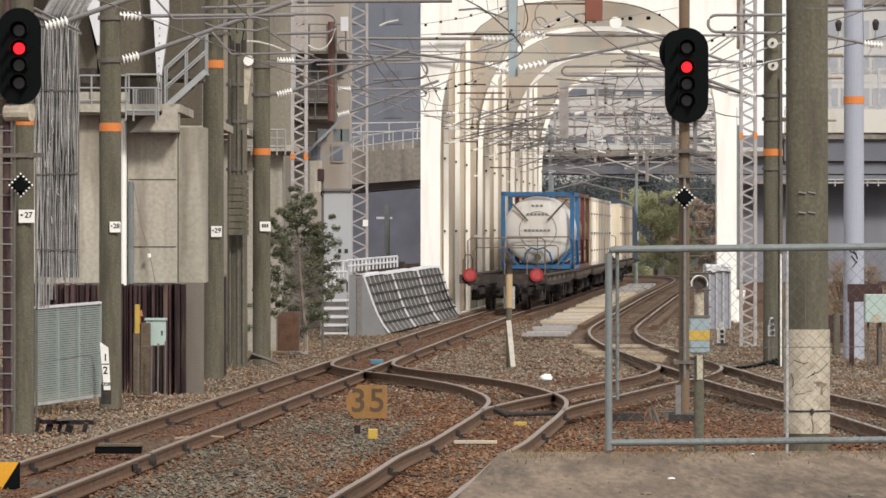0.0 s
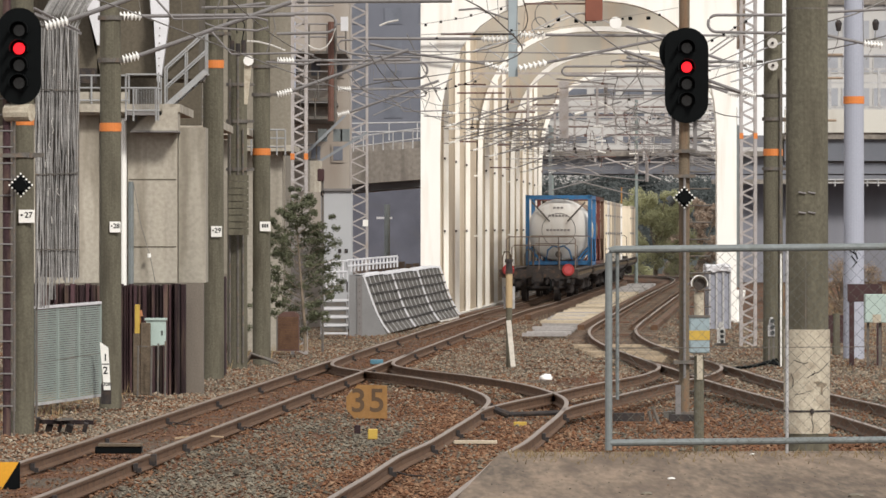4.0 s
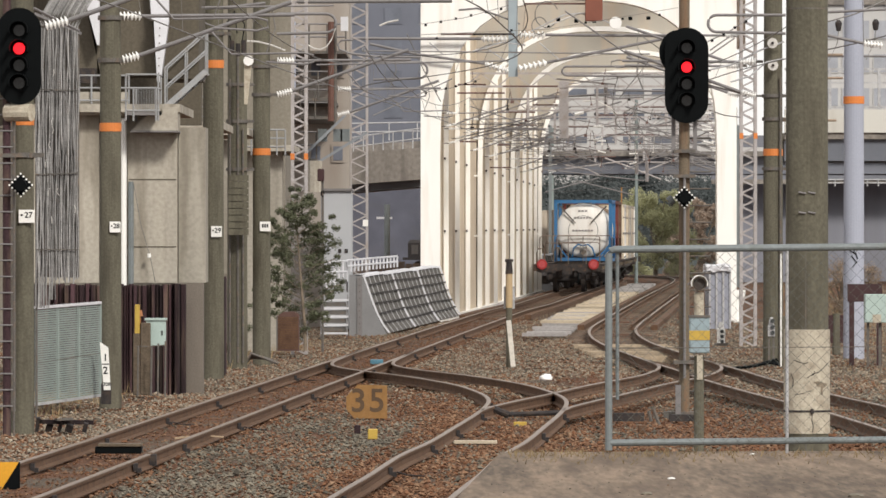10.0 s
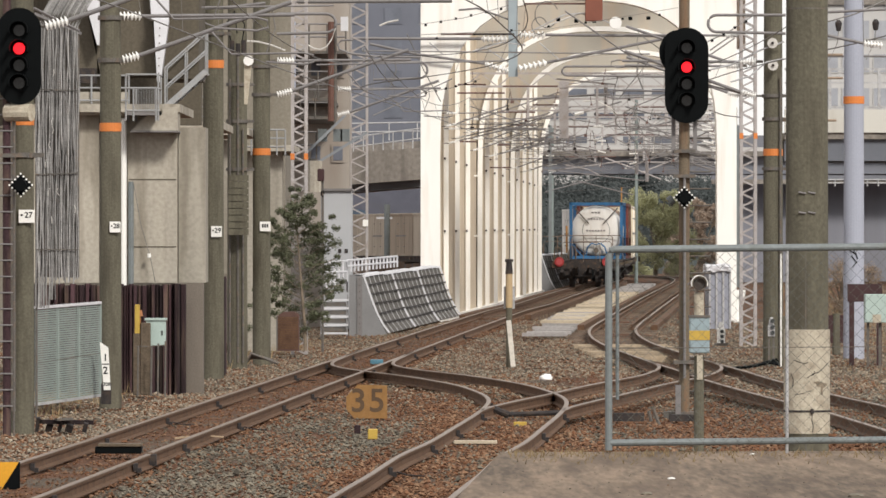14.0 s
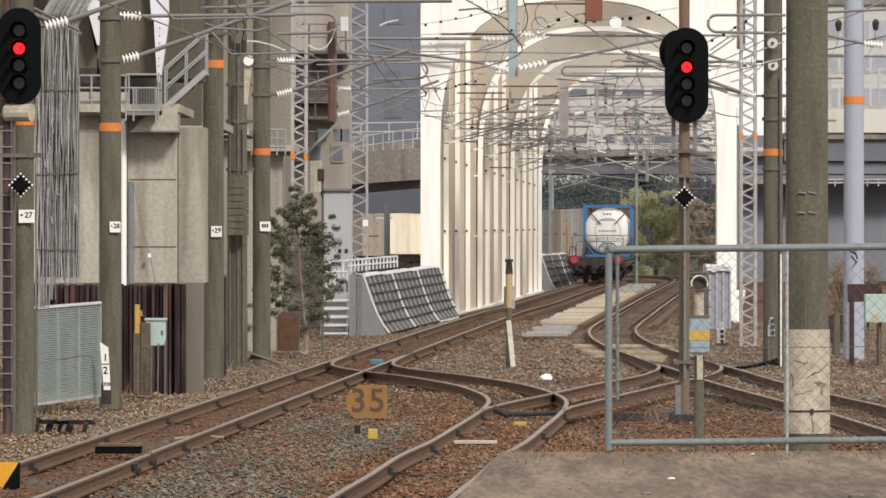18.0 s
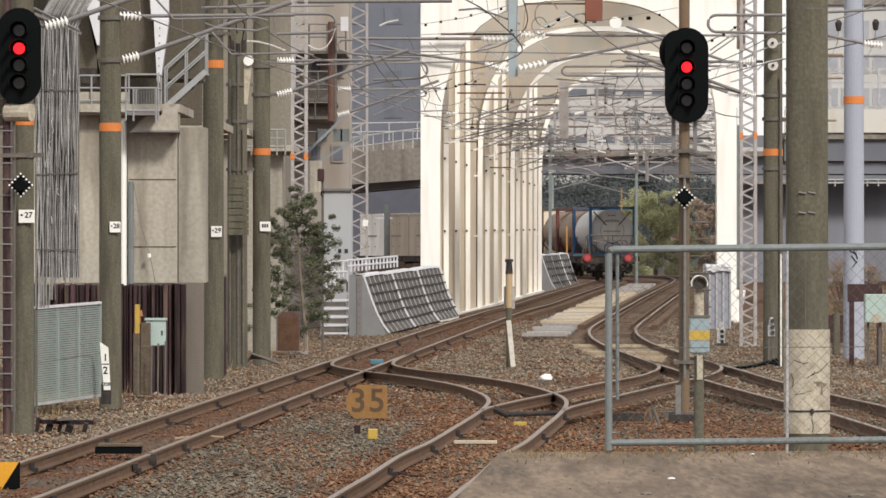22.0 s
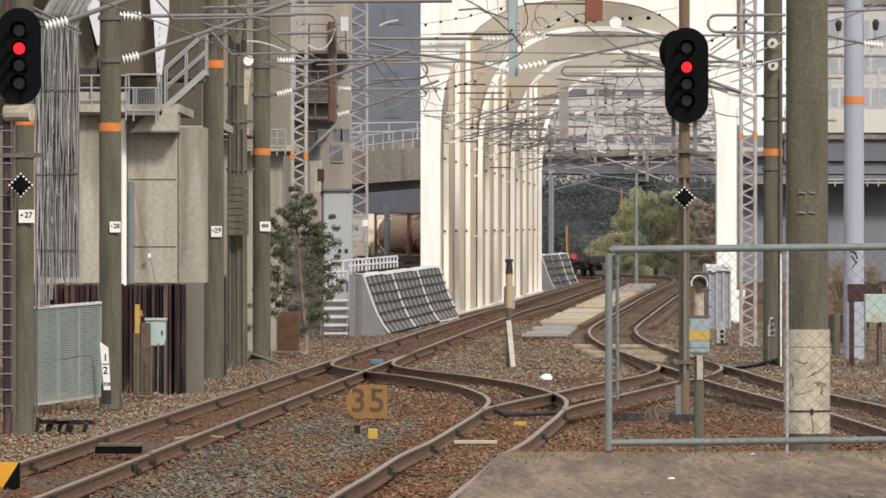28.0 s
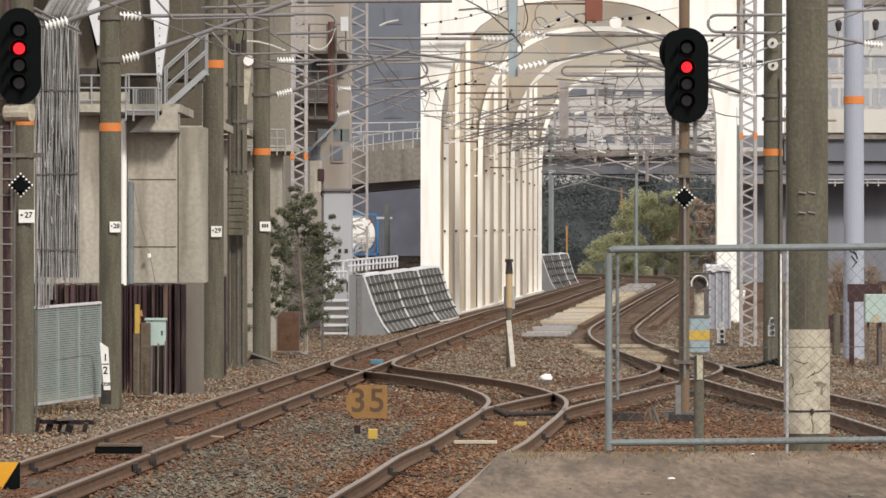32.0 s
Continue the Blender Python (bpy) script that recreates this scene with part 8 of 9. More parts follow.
for k, d in enumerate((210.0, 226.0, 241.0, 255.0, 270.0, 286.5)):
    copy_thing(CANT2, pose(left_x(d) - 0.05, d, rail_z(d) + 0.55 * math.sin(k * 1.9)))
    copy_thing(CANT2, pose(right_x(d + 2) + 0.05, d + 2, rail_z(d) + 0.55 * math.cos(k * 1.3), 0, 0, 180))


def gantry(d, z, label):
    g = thing("overhead_gantry", label, "overhead line gantry", (0, d, 0), "gantries over the tracks")
    x0, x1 = left_x(d) - 0.3, right_x(d) + 0.3
    for dz in (0.0, 0.45):
        bm = bm_new()
        beam(bm, (x0, 0, z + dz), (x1, 0, z + dz), 0.07, 0.07)
        part("chord", bm, M_LATTICE, g)
    n = 16
    for k in range(n):
        a, b = x0 + (x1 - x0) * k / n, x0 + (x1 - x0) * (k + 1) / n
        bm = bm_new()
        beam(bm, (a, 0, z + (0.45 if k % 2 else 0)), (b, 0, z + (0 if k % 2 else 0.45)), 0.04, 0.02, (0, 1, 0))
        part("brace", bm, M_LATTICE, g)
    if BR1 < d < 305:
        for x in (x0, x1):
            bm = bm_new()
            beam(bm, (x, 0, -0.8), (x, 0, z + 0.5), 0.15, 0.15)
            part("leg", bm, M_GREEN_GREY, g)
    for f in (0.24, 0.5, 0.76):
        x = x0 + (x1 - x0) * f
        bm = bm_new()
        beam(bm, (x, 0, z), (x, 0, z - 1.3), 0.09, 0.09)
        part("drop_post", bm, M_LATTICE, g)


for d, z in ((212.0, 7.3), (240.0, 7.0), (266.0, 7.2), (300.0, 6.9), (314.0, 7.6)):
    gantry(d, z, "grey steel lattice gantry carrying overhead wires")

HOLD = thing("drop_mast", "blue grey steel drop post holding wires over the tracks", "overhead line post", (2.14, 189.93, 0))
bm0 = bm_new()
box(bm0, -0.14, 0.14, -0.1, 0.1, 7.105, 9.9)
part("shaft", bm0, mat("mast_blue_grey", (0.3, 0.35, 0.38), 0.6, vary=0.1), HOLD)
HOLD = thing("drop_mast", "pale grey steel drop post over the tracks", "overhead line post", (4.124, 212.1, 0))
bm0 = bm_new()
box(bm0, -0.16, 0.16, -0.1, 0.1, 5.537, 7.5)
part("shaft", bm0, M_LATTICE, HOLD)


def wire_run(label, line, zc, zm, span, seed):
    """Contact wire and sagging messenger with droppers along a track."""
    w = thing("overhead_wires", label, "overhead wire", group="overhead wires")
    rnd = random.Random(seed)
    con, mes = [], []
    s = 0.0
    drops = []
    for i, p in enumerate(line):
        if i:
            s += (p - line[i - 1]).length
        f = (s % span) / span
        m = zm - 0.55 * 4 * f * (1 - f)
        con.append((p.x + 0.12 * math.sin(s / span * math.pi), p.y, p.z + zc))
        mes.append((p.x, p.y, p.z + m))
        if i % 3 == 0:
            drops.append((con[-1], mes[-1]))
    bm = bm_new()
    tube(bm, con, 0.009, 5)
    part("contact_wire", bm, M_WIRE, w)
    bm = bm_new()
    tube(bm, mes, 0.008, 5)
    part("messenger_wire", bm, M_WIRE, w)
    bm = bm_new()
    for a, b in drops:
        rod(bm, a, b, 0.004, 4)
    tagged(part("dropper", bm, M_WIRE, w), kind="stuff")


wire_run("overhead wires above the main track", [p for p in TRACK_A if p.y < 430], 5.05, 5.95, 40.0, 1)
wire_run("overhead wires above the second track", TRACK_B, 5.05, 5.95, 40.0, 2)
wire_run("overhead wires above the siding", TRACK_C, 5.1, 5.95, 38.0, 3)
wire_run("overhead wires above the platform track", TRACK_E, 5.1, 5.95, 36.0, 4)


NET = thing("overhead_network", "web of grey tubes and thin wires spanning the tracks", "overhead line")


def cross(a, b, r, beads=0):
    """A wire with a little sag, or a straight tube, between two points."""
    a, b = Vector(a), Vector(b)
    mid = a.lerp(b, 0.5) - Vector((0, 0, 0.03 * (b - a).length if r < 0.013 else 0.0))
    bm = bm_new()
    tube(bm, [a, a.lerp(mid, 0.5), mid, mid.lerp(b, 0.5), b], r, 6)
    w = part("cross_wire" if r < 0.013 else "cross_tube", bm, M_WIRE if r < 0.013 else M_GALV, NET)
    for k in range(beads):
        bm = bm_new()
        ring_disc(bm, a.lerp(b, (k + 0.5) / beads) - Vector((0, 0, 0.02 * (b - a).length)), 0.03, 0.06, 8, 'x')
        part("bead", bm, M_BLACK, w, "black bead insulator")


# cross-span wires and pull-off tubes over the yard
cross((-0.6, 150.0, 7.405), (1.592, 151.0, 7.904), 0.008, 6)
cross((-1.964, 150.0, 6.777), (5.024, 151.0, 6.723), 0.018)
cross((-2.851, 140.0, 6.177), (1.487, 141.0, 6.293), 0.02)
cross((-0.64, 160.0, 7.466), (6.089, 161.0, 8.2), 0.008, 7)
cross((3.24, 165.0, 8.25), (5.221, 166.0, 6.926), 0.02)
cross((-1.781, 158.0, 5.351), (0.231, 159.0, 6.308), 0.016)
cross((-0.902, 155.0, 7.341), (-0.057, 156.0, 5.67), 0.012)
cross((-0.56, 158.0, 5.925), (0.954, 159.0, 6.308), 0.008, 6)
cross((1.29, 215.0, 6.264), (4.241, 216.0, 7.263), 0.025)
cross((1.555, 225.0, 5.618), (4.643, 226.0, 6.865), 0.025)
cross((0.305, 210.0, 6.788), (3.951, 211.0, 5.619), 0.02)
cross((2.531, 240.0, 6.259), (6.047, 241.0, 4.96), 0.025)
cross((3.68, 230.0, 7.359), (9.576, 231.0, 7.422), 0.03)
cross((3.92, 245.0, 6.893), (9.303, 246.0, 6.173), 0.02)
cross((4.32, 220.0, 7.55), (9.563, 221.0, 8.216), 0.02)
cross((4.8, 300.0, 5.277), (9.741, 301.0, 4.739), 0.03)
cross((4.936, 300.0, 4.186), (7.552, 301.0, 4.876), 0.03)
cross((6.436, 300.0, 4.732), (9.194, 301.0, 4.055), 0.03)
cross((8.298, 280.0, 5.095), (12.16, 281.0, 6.893), 0.03)
cross((7.942, 260.0, 7.277), (11.294, 261.0, 5.16), 0.025)
cross((4.718, 150.0, 7.186), (5.848, 151.0, 6.531), 0.012)
cross((5.507, 130.0, 6.391), (6.502, 131.0, 6.956), 0.012, 4)
cross((5.423, 128.0, 5.459), (6.169, 129.0, 5.306), 0.02)
cross((5.481, 128.0, 5.925), (6.638, 129.0, 5.974), 0.02)
cross((5.481, 128.0, 4.935), (6.169, 129.0, 4.802), 0.012)
cross((6.145, 100.0, 5.823), (7.199, 101.0, 6.223), 0.012)
cross((9.245, 150.0, 6.641), (10.762, 151.0, 6.668), 0.03)
cross((-5.924, 90.0, 5.7), (-5.328, 91.0, 5.404), 0.02)
cross((-5.04, 110.0, 6.4), (-1.958, 111.0, 6.485), 0.02)


def hairpin(xa, xb, za, zb, d, r, label):
    """A tube bent back on itself, held out over the tracks."""
    rr = (za - zb) / 2
    s = 1 if xa > xb else -1
    pts = [(xa, d, za)] + [(xb - s * rr * math.sin(math.pi * j / 8), d, (za + zb) / 2 + rr * math.cos(math.pi * j / 8)) for j in range(9)] + [(xa, d, zb - 0.03)]
    bm = bm_new()
    tube(bm, pts, r, 8)
    part("bent_tube", bm, M_GALV, NET, label)


hairpin(6.997, 5.588, 6.856, 6.51, 127.0, 0.03, "grey steel tube bent back beside a pole")
hairpin(-1.691, -0.573, 6.505, 6.109, 150.0, 0.028, "grey steel tube bent back near the lattice mast")
hairpin(5.905, 3.185, 6.652, 6.419, 160.0, 0.028, "grey steel tube bent back over the tracks")
hairpin(-3.421, -2.397, 6.914, 6.53, 128.0, 0.03, "grey steel tube bent back near the pole")


# short arm with an insulator off the thick pole
ARM = thing("catenary_cantilever", "grey tube with a white insulator fixed to the thick pole", "overhead line bracket", (3.205, 52.0, 0), "overhead line brackets")
bm0 = bm_new()
tube(bm0, [(-0.05, 0, 4.157), (0.312, 0, 4.077)], 0.013, 8)
part("tube", bm0, M_GALV, ARM)
insulator(ARM, (0.312, 0, 4.077), (0.473, 0, 4.058), 0.032)
bm0 = bm_new()
tube(bm0, [(-0.05, 0.1, 4.337), (0.52, 0.1, 4.365)], 0.011, 8)
part("tube", bm0, M_GALV, ARM)


def twin_brackets():
    """Two-sided brackets on the drop mast below the bridge portal."""
    d = 189.7
    t = thing("catenary_cantilever", "twin tubular brackets with white insulators on the drop post", "overhead line bracket", (0, d, 0), "overhead line brackets")
    runs = (((2.0, 7.275), (1.276, 7.499), (-0.724, 7.775), (-2.225, 8.103), 0.04),
            ((1.966, 8.258), (1.173, 8.258), (-0.759, 8.258), (-3.173, 8.275), 0.045),
            ((2.294, 7.344), (3.173, 7.534), (5.45, 8.0), (7.174, 8.344), 0.045),
            ((2.311, 8.379), (3.121, 8.379), (5.105, 8.362), (7.174, 8.344), 0.045))
    for a, b, c, e, r in runs:
        insulator(t, (a[0], 0, a[1]), (b[0], 0, b[1]), 0.12)
        bm = bm_new()
        tube(bm, [(b[0], 0, b[1]), (c[0], 0, c[1]), (e[0], 0.1, e[1])], r, 8)
        part("tube", bm, M_GALV, t)
    bm = bm_new()
    tube(bm, [(-0.069, -0.1, 8.396), (2.173, -0.1, 8.396)], 0.035, 6)
    part("cross_bar", bm, M_DARKSTEEL, t, "dark cross bar")
    for pts in (((-0.412, 8.134), (0.017, 7.756)), ((0.876, 7.842), (1.821, 8.151), (2.509, 8.048)), ((2.938, 8.134), (3.539, 7.619)),
                ((1.306, 7.962), (1.993, 7.533), (1.907, 7.395)), ((2.68, 8.478), (3.711, 8.993), (4.399, 9.045), (5.086, 8.735))):
        bm = bm_new()
        tube(bm, [(x, -0.15, z) for x, z in pts], 0.02, 6)
        part("stay", bm, M_GALV_PALE, t)
    # loops of jumper cable
    for cx, cz, r in ((3.161, 8.993, 0.4), (2.938, 8.65, 0.26)):
        bm = bm_new()
        tube(bm, [(cx + r * math.cos(a) * 0.9, -0.12, cz + r * math.sin(a)) for a in (0.4 + k * 0.42 for k in range(13))], 0.018, 5)
        part("jumper", bm, M_WIRE, t)
    bm = bm_new()
    box(bm, 4.33, 4.862, -0.35, -0.1, 8.787, 9.423 + 0.5)
    soften(bm, 0.02)
    part("switch_box", bm, mat("switch_brown", (0.2, 0.07, 0.045), 0.6, vary=0.15), t, "red brown switch box")
    bm = bm_new()
    rod(bm, (5.258, -0.3, 8.735), (5.258, -0.05, 8.735), 0.189, 16)
    part("round_insulator", bm, M_INSUL, t, "round white insulator")
    for k in range(6):
        x = 3.454 + k * 0.55
        bm = bm_new()
        rod(bm, (x, -0.1, 8.839 - 0.05 * math.sin(k)), (x + 0.12, -0.1, 8.839 - 0.05 * math.sin(k)), 0.055, 8)
        part("bead", bm, M_BLACK, t, "black bead insulator")


twin_brackets()


# ---- small fittings of the overhead line ----
M_BRACKET = mat("bracket_red_brown", (0.13, 0.075, 0.065), 0.7, vary=0.3, scale=5)


def fitting(name, d, r, pts, m, label=""):
    """A bent or straight tube across the view at distance d, through pairs (x, z)."""
    bm = bm_new()
    tube(bm, [(x, d, z) for x, z in pts], r, 6)
    part(name, bm, m, NET, label)


# dark brackets on the hangers
for x0, x1, z, d in (
        (-0.069, 0.928, 8.375, 189.0),
        (2.47, 4.37, 9.338, 190.0),
        (0.468, 1.368, 7.05, 198.0),
        (1.985, 3.802, 7.176, 206.0),
        (0.455, 1.982, 6.823, 200.0),
        (1.868, 3.171, 6.46, 214.0),
        (3.209, 4.097, 6.869, 222.0),
        (0.519, 1.094, 5.313, 204.0),
        (1.903, 2.358, 5.384, 218.0),
):
    fitting("bracket_bar", d, 0.03, [(x0, z), (x1, z)], M_BRACKET, "red brown bracket bar")
for x0, x1, z, d in (
        (1.048, 1.767, 4.954, 226.0),
        (2.563, 3.516, 6.32, 233.0),
        (1.589, 2.53, 4.704, 230.0),
        (5.869, 7.331, 6.826, 240.0),
        (6.883, 9.122, 6.385, 262.0),
        (5.695, 8.067, 5.766, 290.0),
        (4.568, 5.818, 6.527, 250.0),
        (7.675, 8.895, 7.208, 244.0),
        (8.984, 9.965, 6.919, 270.0),
):
    fitting("bracket_bar", d, 0.03, [(x0, z), (x1, z)], M_BRACKET, "red brown bracket bar")
fitting("cross_tube", 160.0, 0.055, [(-4.422, 8.31), (-2.095, 8.325), (0.233, 8.339)], M_GALV)
fitting("jumper", 141.0, 0.016, [(-3.064, 6.652), (-2.923, 6.575), (-2.782, 6.549), (-2.641, 6.613), (-2.525, 6.78), (-2.435, 7.036)], M_JUMPER)
fitting("bent_tube", 145.0, 0.03, [(-2.096, 6.887), (-2.373, 6.874), (-2.452, 6.781), (-2.412, 6.663), (-2.162, 6.57), (-1.635, 6.505), (-0.514, 6.478)], M_GALV)
fitting("jumper", 146.0, 0.025, [(-1.487, 7.249), (-1.314, 7.328), (-1.049, 7.381)], M_JUMPER)
fitting("jumper", 112.0, 0.018, [(-4.959, 6.327), (-4.623, 6.317), (-4.368, 6.236), (-4.195, 6.165), (-4.063, 6.124)], M_GALV)
fitting("jumper", 126.0, 0.02, [(-4.055, 6.296), (-3.769, 6.284), (-3.482, 6.215), (-3.196, 6.101)], M_JUMPER)
fitting("cross_tube", 115.0, 0.035, [(-5.321, 6.585), (-4.015, 6.585), (-3.283, 6.669)], M_GALV)
fitting("cross_tube", 214.0, 0.04, [(-0.078, 6.908), (2.84, 6.908), (5.759, 7.102)], M_GALV)
fitting("cross_tube", 236.0, 0.03, [(1.845, 6.219), (3.926, 6.24)], M_GALV)
fitting("cross_tube", 286.0, 0.05, [(5.616, 6.008), (10.556, 6.06)], M_LATTICE)
fitting("drop_post", 286.0, 0.09, [(8.918, 6.008), (8.918, 4.916)], M_LATTICE)
fitting("drop_post", 288.0, 0.09, [(9.452, 5.954), (9.452, 4.592)], M_LATTICE)
fitting("drop_post", 250.0, 0.09, [(6.545, 8.232), (6.545, 6.982)], M_LATTICE)
fitting("jumper", 236.0, 0.03, [(5.278, 7.27), (5.814, 7.313), (6.308, 7.055), (6.608, 6.798)], M_JUMPER)
fitting("cross_tube", 244.0, 0.04, [(5.168, 6.92), (6.122, 7.164), (7.009, 7.43)], M_GALV)
fitting("jumper", 244.0, 0.07, [(5.168, 6.92), (5.523, 7.009)], M_INSUL)
fitting("jumper", 190.0, 0.03, [(0.846, 7.853), (1.399, 8.077), (1.917, 8.164), (2.522, 8.077)], M_JUMPER)
fitting("jumper", 190.0, 0.03, [(0.484, 9.148), (1.054, 9.2), (1.658, 8.993), (2.349, 8.716)], M_GALV)
fitting("jumper", 190.0, 0.03, [(2.954, 8.561), (3.472, 8.768), (4.163, 9.045), (4.767, 8.941)], M_JUMPER)
fitting("cross_tube", 250.0, 0.035, [(4.568, 8.459), (6.955, 8.232)], M_LATTICE)
fitting("cross_tube", 262.0, 0.035, [(6.455, 6.718), (7.288, 6.956), (8.193, 7.028)], M_LATTICE)
fitting("cross_tube", 268.0, 0.03, [(7.333, 6.375), (7.894, 6.083), (9.161, 6.643)], M_LATTICE)
fitting("cross_tube", 292.0, 0.035, [(5.734, 5.417), (6.796, 5.205), (7.327, 4.939)], M_LATTICE)
fitting("cross_tube", 294.0, 0.04, [(7.644, 5.757), (8.98, 5.276), (10.317, 4.742)], M_LATTICE)
fitting("cross_tube", 296.0, 0.04, [(9.445, 5.079), (11.463, 5.887)], M_LATTICE)
fitting("cross_tube", 292.0, 0.035, [(4.937, 5.125), (8.388, 5.576), (10.512, 5.523)], M_LATTICE)
fitting("cross_tube", 240.0, 0.03, [(1.44, 5.103), (3.622, 5.823), (4.713, 6.368)], M_GALV)
fitting("cross_tube", 252.0, 0.03, [(2.153, 5.414), (3.574, 5.711), (4.605, 6.445)], M_GALV)
fitting("cross_tube", 150.0, 0.02, [(6.436, 6.777), (6.9, 7.105)], M_GALV)
fitting("cross_tube", 150.0, 0.02, [(6.436, 6.668), (7.036, 7.077)], M_GALV)
fitting("drop_post", 316.4, 0.035, [(9.089, 4.506), (9.089, 3.355)], mat("ochre_post", (0.42, 0.22, 0.07)), "ochre hanging marker")
for z, xa, xb in ((4.726, 6.62, 8.12), (6.08, 7.9, 8.25), (5.6, 7.9, 8.25)):
    fitting("bracket_bar", 128.3, 0.03, [(xa, z), (xb, z)], mat("bar_tan", (0.3, 0.23, 0.17), 0.7, vary=0.2), "tan bracket bar")
fitting("cross_tube", 127.6, 0.02, [(4.9, 5.62), (5.9, 5.85), (6.5, 6.15), (7.0, 6.33)], M_GALV_PALE)
fitting("cross_tube", 127.5, 0.02, [(5.9, 5.5), (6.3, 5.62), (6.62, 5.9), (7.0, 5.98)], M_GALV_PALE)
for x, z in ((6.76, 6.297), (6.77, 5.84)):
    bm0 = bm_new()
    rod(bm0, (x, 127.5, z), (x, 127.6, z), 0.105, 20)
    disc0 = part("round_insulator", bm0, M_JUMPER, NET, "round white insulator")
    bm0 = bm_new()
    rod(bm0, (x, 127.46, z), (x, 127.5, z), 0.03, 10)
    part("pin", bm0, M_DARKSTEEL, disc0)
for x, z in ((8.145, 6.7), (8.91, 6.715)):
    bm0 = bm_new()
    rod(bm0, (x, 128.0, z - 0.14), (x, 128.0, z + 0.02), 0.045, 12, 0.075)
    rod(bm0, (x, 128.0, z + 0.02), (x, 128.0, z + 0.09), 0.075, 12, 0.03)
    lamp0 = part("arrester", bm0, M_DARKSTEEL, NET, "dark bulb-shaped arrester")
    bm0 = bm_new()
    tube(bm0, [(x, 128.0, z - 0.14), (x - 0.03, 128.0, z - 0.4), (x - 0.2, 128.0, z - 0.75)], 0.01, 5)
    part("lead", bm0, M_WIRE, lamp0)
rnd_fit = random.Random(77)
for k in range(90):
    d = rnd_fit.uniform(196, 285)
    x = left_x(d) + rnd_fit.uniform(0.0, 8.0)
    z = rail_z(d) + rnd_fit.uniform(4.9, 7.2)
    bm0 = bm_new()
    s0 = rnd_fit.uniform(0.03, 0.06)
    box(bm0, x - s0, x + s0, d - 0.03, d + 0.03, z - s0 * 0.8, z + s0 * 0.8)
    rod(bm0, (x, d, z), (x + rnd_fit.uniform(-0.15, 0.15), d, z + rnd_fit.uniform(0.25, 0.6)), 0.012, 5)
    part("clamp", bm0, (M_DARKSTEEL, M_JUMPER, M_BRACKET)[k % 3], NET)


# ---- steelwork in front of the beige building: landings, stairs, pipes ----
def plant_steelwork():
    p = thing("plant_steelwork", "grey steel landings, pipes and ladders on the beige concrete building", "industrial steelwork")
    d = 168.0
    for xa, xb, z in ((-4.261, -3.039, 5.482), (-4.185, -2.963, 5.971), (-4.108, -2.627, 7.254), (-4.337, -3.421, 4.337)):
        bm = bm_new()
        box(bm, xa, xb, d, 176.05, z - 0.05, z + 0.03)
        part("landing", bm, M_GALV_DK, p)
        for f in (0.0, 0.33, 0.66, 1.0):
            bm = bm_new()
            rod(bm, (xa + (xb - xa) * f, d, z), (xa + (xb - xa) * f, d, z + 0.75), 0.025, 6)
            part("post", bm, M_GALV_DK, p)
        for h in (0.4, 0.75):
            bm = bm_new()
            rod(bm, (xa, d, z + h), (xb, d, z + h), 0.022, 6)
            part("rail", bm, M_GALV, p)
    # inclined conveyor stairs, bluish
    M_CONV = mat("conveyor_blue_grey", (0.25, 0.27, 0.29), 0.6, vary=0.15)
    for a, b in (((-4.643, 167.5, 5.452), (-4.001, 167.5, 6.063)), ((-3.421, 167.5, 4.23), (-2.047, 167.5, 5.07)), ((-3.65, 167.3, 4.535), (-2.627, 167.3, 5.528))):
        bm = bm_new()
        beam(bm, a, b, 0.08, 0.07)
        part("stair_flight", bm, M_CONV, p, "blue grey inclined flight")
    M_PIPE_RED = mat("pipe_red_brown", (0.13, 0.065, 0.05), 0.7, vary=0.2)
    for x, z0, z1, r, m in ((-2.988, 5.342, 8.0, 0.09, M_PIPE_RED), (-2.882, 5.342, 8.0, 0.05, M_GALV_DK), (-4.009, 6.232, 8.0, 0.08, M_PALE), (-3.426, 3.455, 4.285, 0.2, M_CONCRETE)):
        bm = bm_new()
        rod(bm, (x, 166.0, z0), (x, 166.0, z1), r, 10)
        part("pipe", bm, m, p)
    for x in (-3.249, -2.839, -2.642):
        bm = bm_new()
        box(bm, x - 0.12, x + 0.12, 167.6, 168.0, 4.827, 5.161)
        part("cabinet", bm, M_GREEN_GREY, p)
    # white floodlight boards
    bm = bm_new()
    box(bm, -2.715, -2.52, 165.0, 165.3, 7.725, 8.1)
    part("board", bm, M_RIB, p, "pale board")


plant_steelwork()


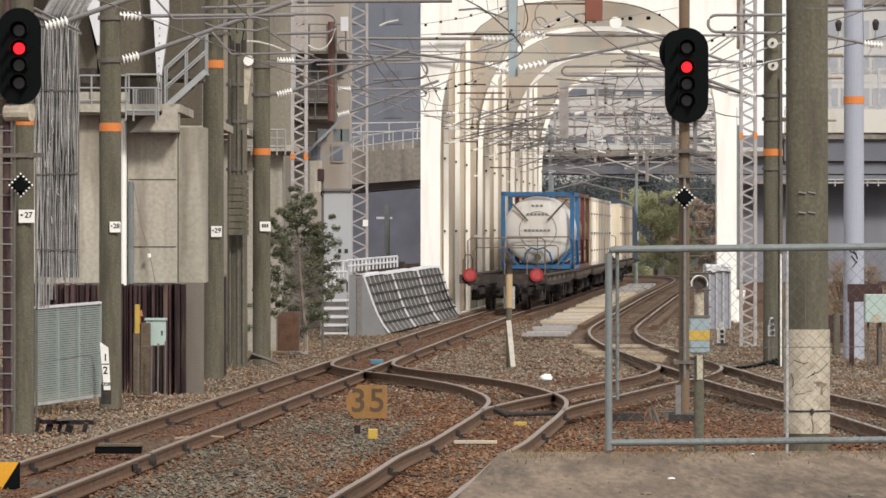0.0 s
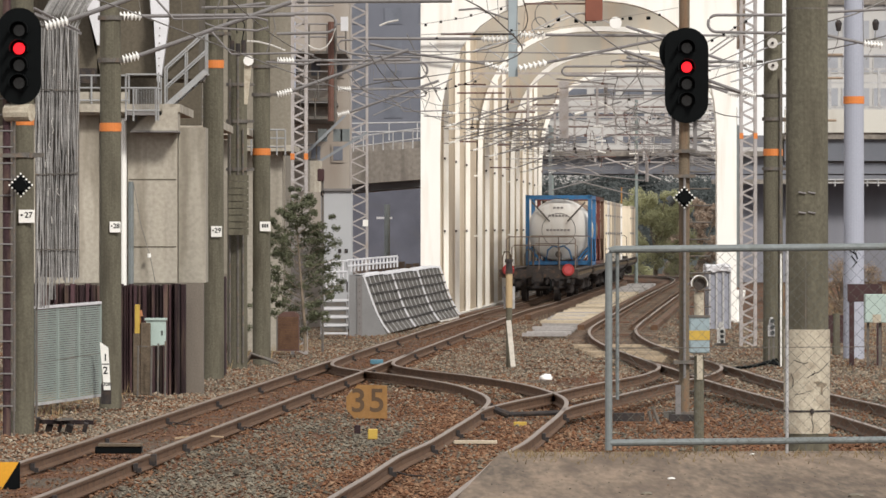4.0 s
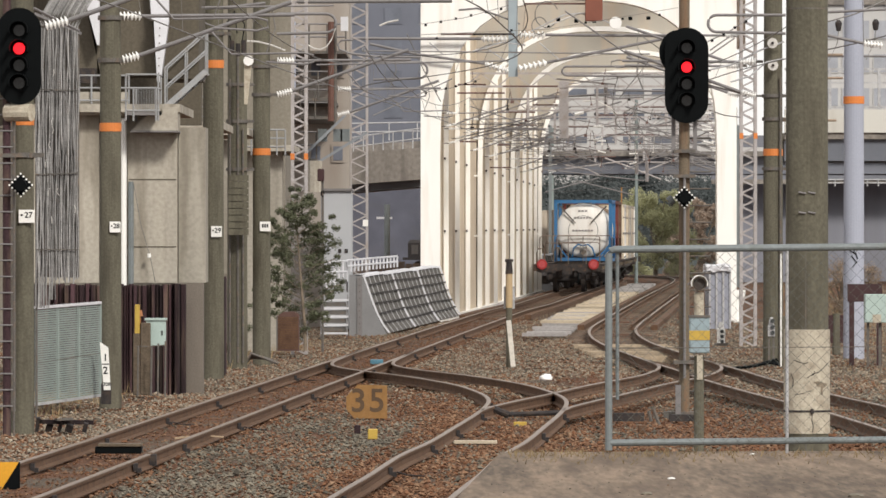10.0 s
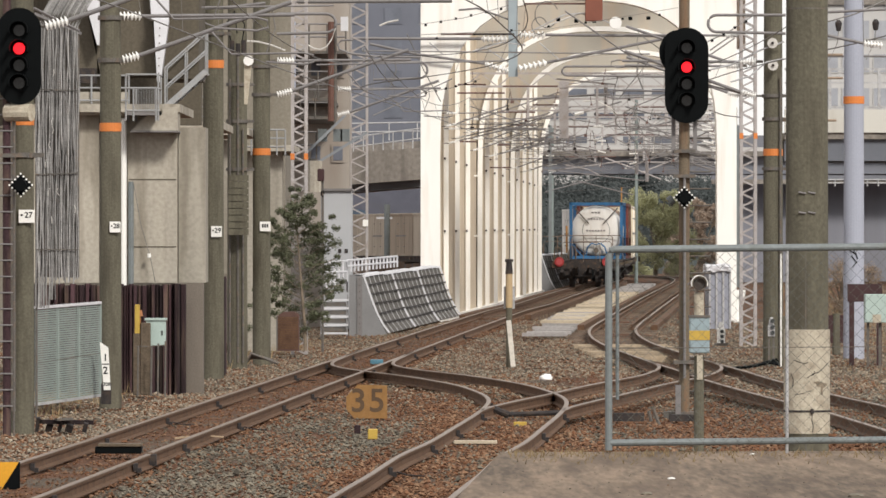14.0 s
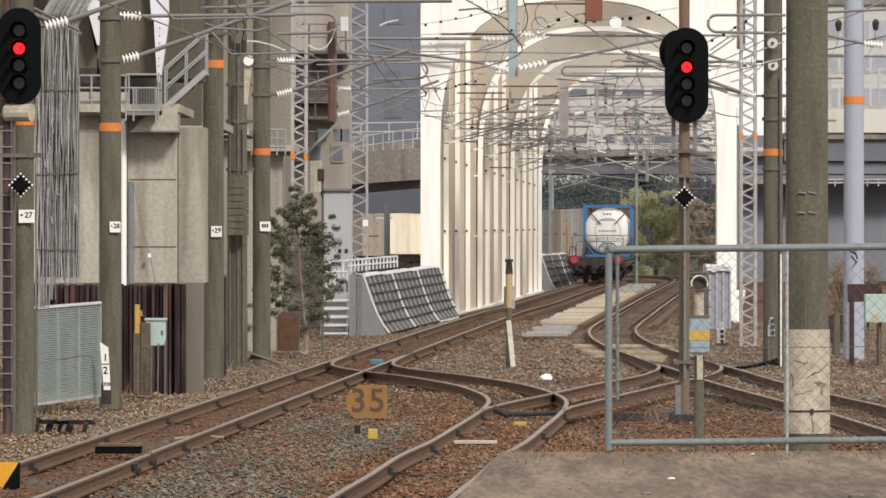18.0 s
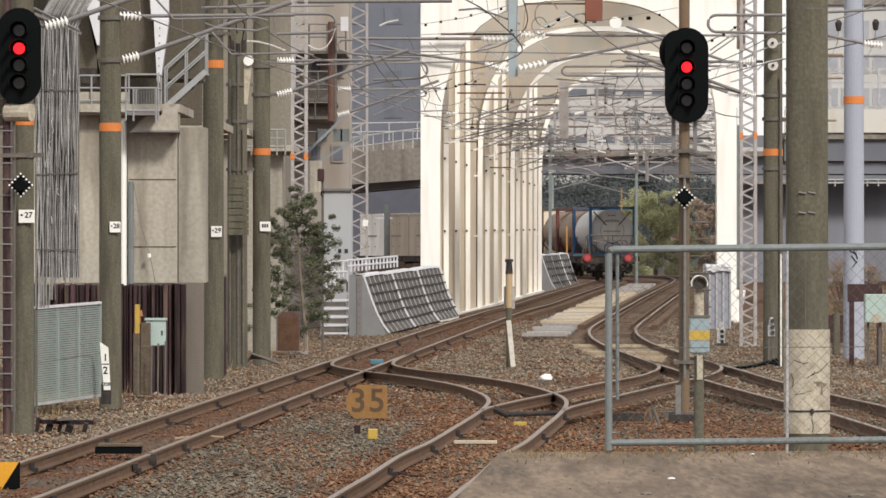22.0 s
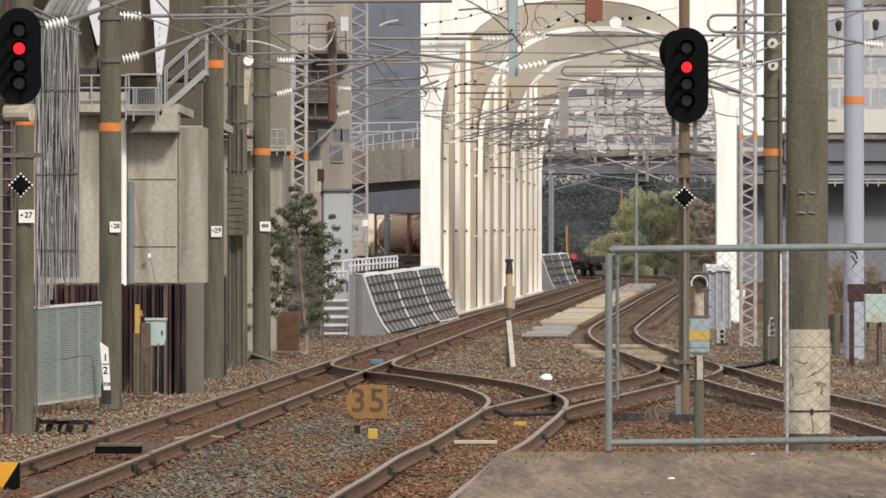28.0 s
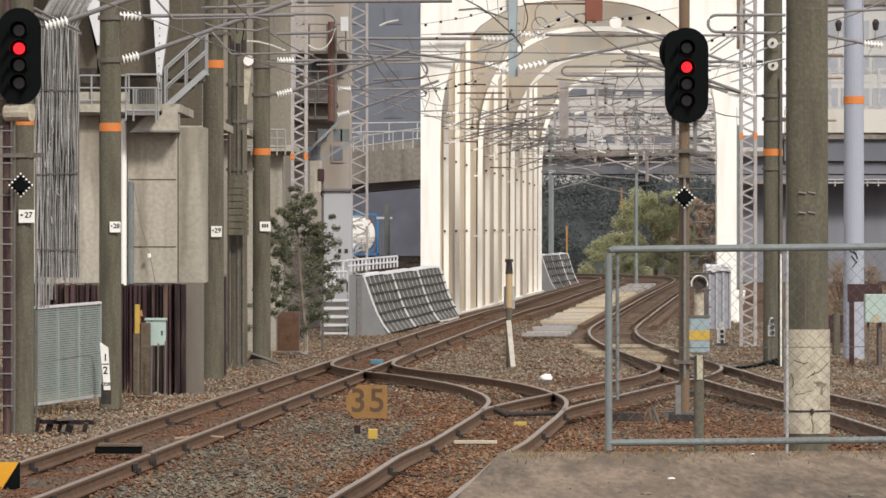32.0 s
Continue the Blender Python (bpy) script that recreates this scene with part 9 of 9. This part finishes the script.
# transformer and arrester on the cable pole
def pole_gear():
    g = thing("pole_transformer", "dark arrester gear with a round white insulator on the brown pole", "pole equipment", (-4.103, 124.0, 0))
    for x, z in ((-0.1, 6.101), (0.02, 6.045), (0.13, 6.112)):
        bm = bm_new()
        rod(bm, (x, -0.15, z - 0.12), (x, -0.15, z + 0.14), 0.05, 10)
        part("arrester", bm, M_DARKSTEEL, g)
    bm = bm_new()
    rod(bm, (0.225, -0.1, 5.842), (0.225, 0.05, 5.842), 0.101, 16)
    part("round_insulator", bm, M_INSUL, g, "round white insulator")
    bm = bm_new()
    slab(bm, [(0.135, 5.819), (0.293, 5.819), (0.203, 4.974), (0.135, 4.974)], 'y', 0.0, 0.05)
    part("bracket_plate", bm, M_POLE_BASE, g, "pale tapering plate")
    for pts in ([(-0.12, 6.214), (-0.2, 6.608), (-0.05, 6.834), (0.0, 6.383)], [(0.1, 6.214), (0.15, 6.552), (0.05, 6.777)]):
        bm = bm_new()
        tube(bm, [(x, -0.15, z) for x, z in pts], 0.012, 5)
        part("lead", bm, M_BLACK, g)
    # ribbed cover on the lower shaft
    c = thing("ribbed_cover", "dark ribbed cable cover strapped to the brown pole", "cable cover", (-4.092, 124.4, 0))
    for k in range(9):
        bm = bm_new()
        z = 3.565 - k * 0.135
        box(bm, -0.203, 0.203, -0.05, 0.1, z - 0.118, z)
        part("segment", bm, M_POLE, c)


pole_gear()


# ---- platform litter and grass at the edge ----
def platform_bits():
    rnd = random.Random(14)
    M_GRASS = mat("dry_grass", (0.2, 0.145, 0.08), 0.9, vary=0.4, scale=6)
    bm = bm_new()
    for k in range(500):
        f = rnd.random()
        x = 0.45 + 2.6 * f ** 1.3
        y = 43.0 + rnd.uniform(-0.9, 0.15) * (1 if k % 3 else 2.5) + 0.02 * f
        h = rnd.uniform(0.01, 0.05)
        z = 0.98
        a = bm.verts.new((x - 0.004, y, z))
        b = bm.verts.new((x + 0.004, y, z))
        c = bm.verts.new((x + rnd.gauss(0, 0.02), y + rnd.gauss(0, 0.02), z + h))
        bm.faces.new((a, b, c))
    solid("edge_grass", bm, M_GRASS, "sparse dry grass along the platform end", "grass", kind="stuff")
    bm = bm_new()
    for k in range(140):
        y = rnd.uniform(35.2, 43.0)
        x = rnd.uniform(0.1 + (y - 35) * 0.045, 0.0715 * y)
        s = rnd.uniform(0.003, 0.006)
        r = bmesh.ops.create_icosphere(bm, subdivisions=1, radius=s, matrix=Matrix.Translation((x, y, 0.98 + s * 0.4)))
    solid("platform_grit", bm, M_STONE, "small grit and stones on the platform", "grit", kind="stuff")
    for x, y, w, m, lab in ((1.414, 38.5, 0.022, M_WHITE, "small white scrap on the platform"), (1.191, 36.3, 0.035, M_STONE, "pale crumbled patch on the platform"), (2.392, 36.0, 0.05, M_STONE, "pale crumbled patch on the platform"), (2.122, 42.6, 0.02, M_WHITE, "small white scrap on the platform")):
        bm = bm_new()
        bmesh.ops.create_icosphere(bm, subdivisions=2, radius=w)
        for v in bm.verts:
            v.co.z *= 0.35
            v.co += Vector((rnd.gauss(0, 0.1), rnd.gauss(0, 0.1), 0)) * w
        solid("litter", bm, m, lab, "litter", (x, y, 0.985), "litter on the platform")


platform_bits()

motions()
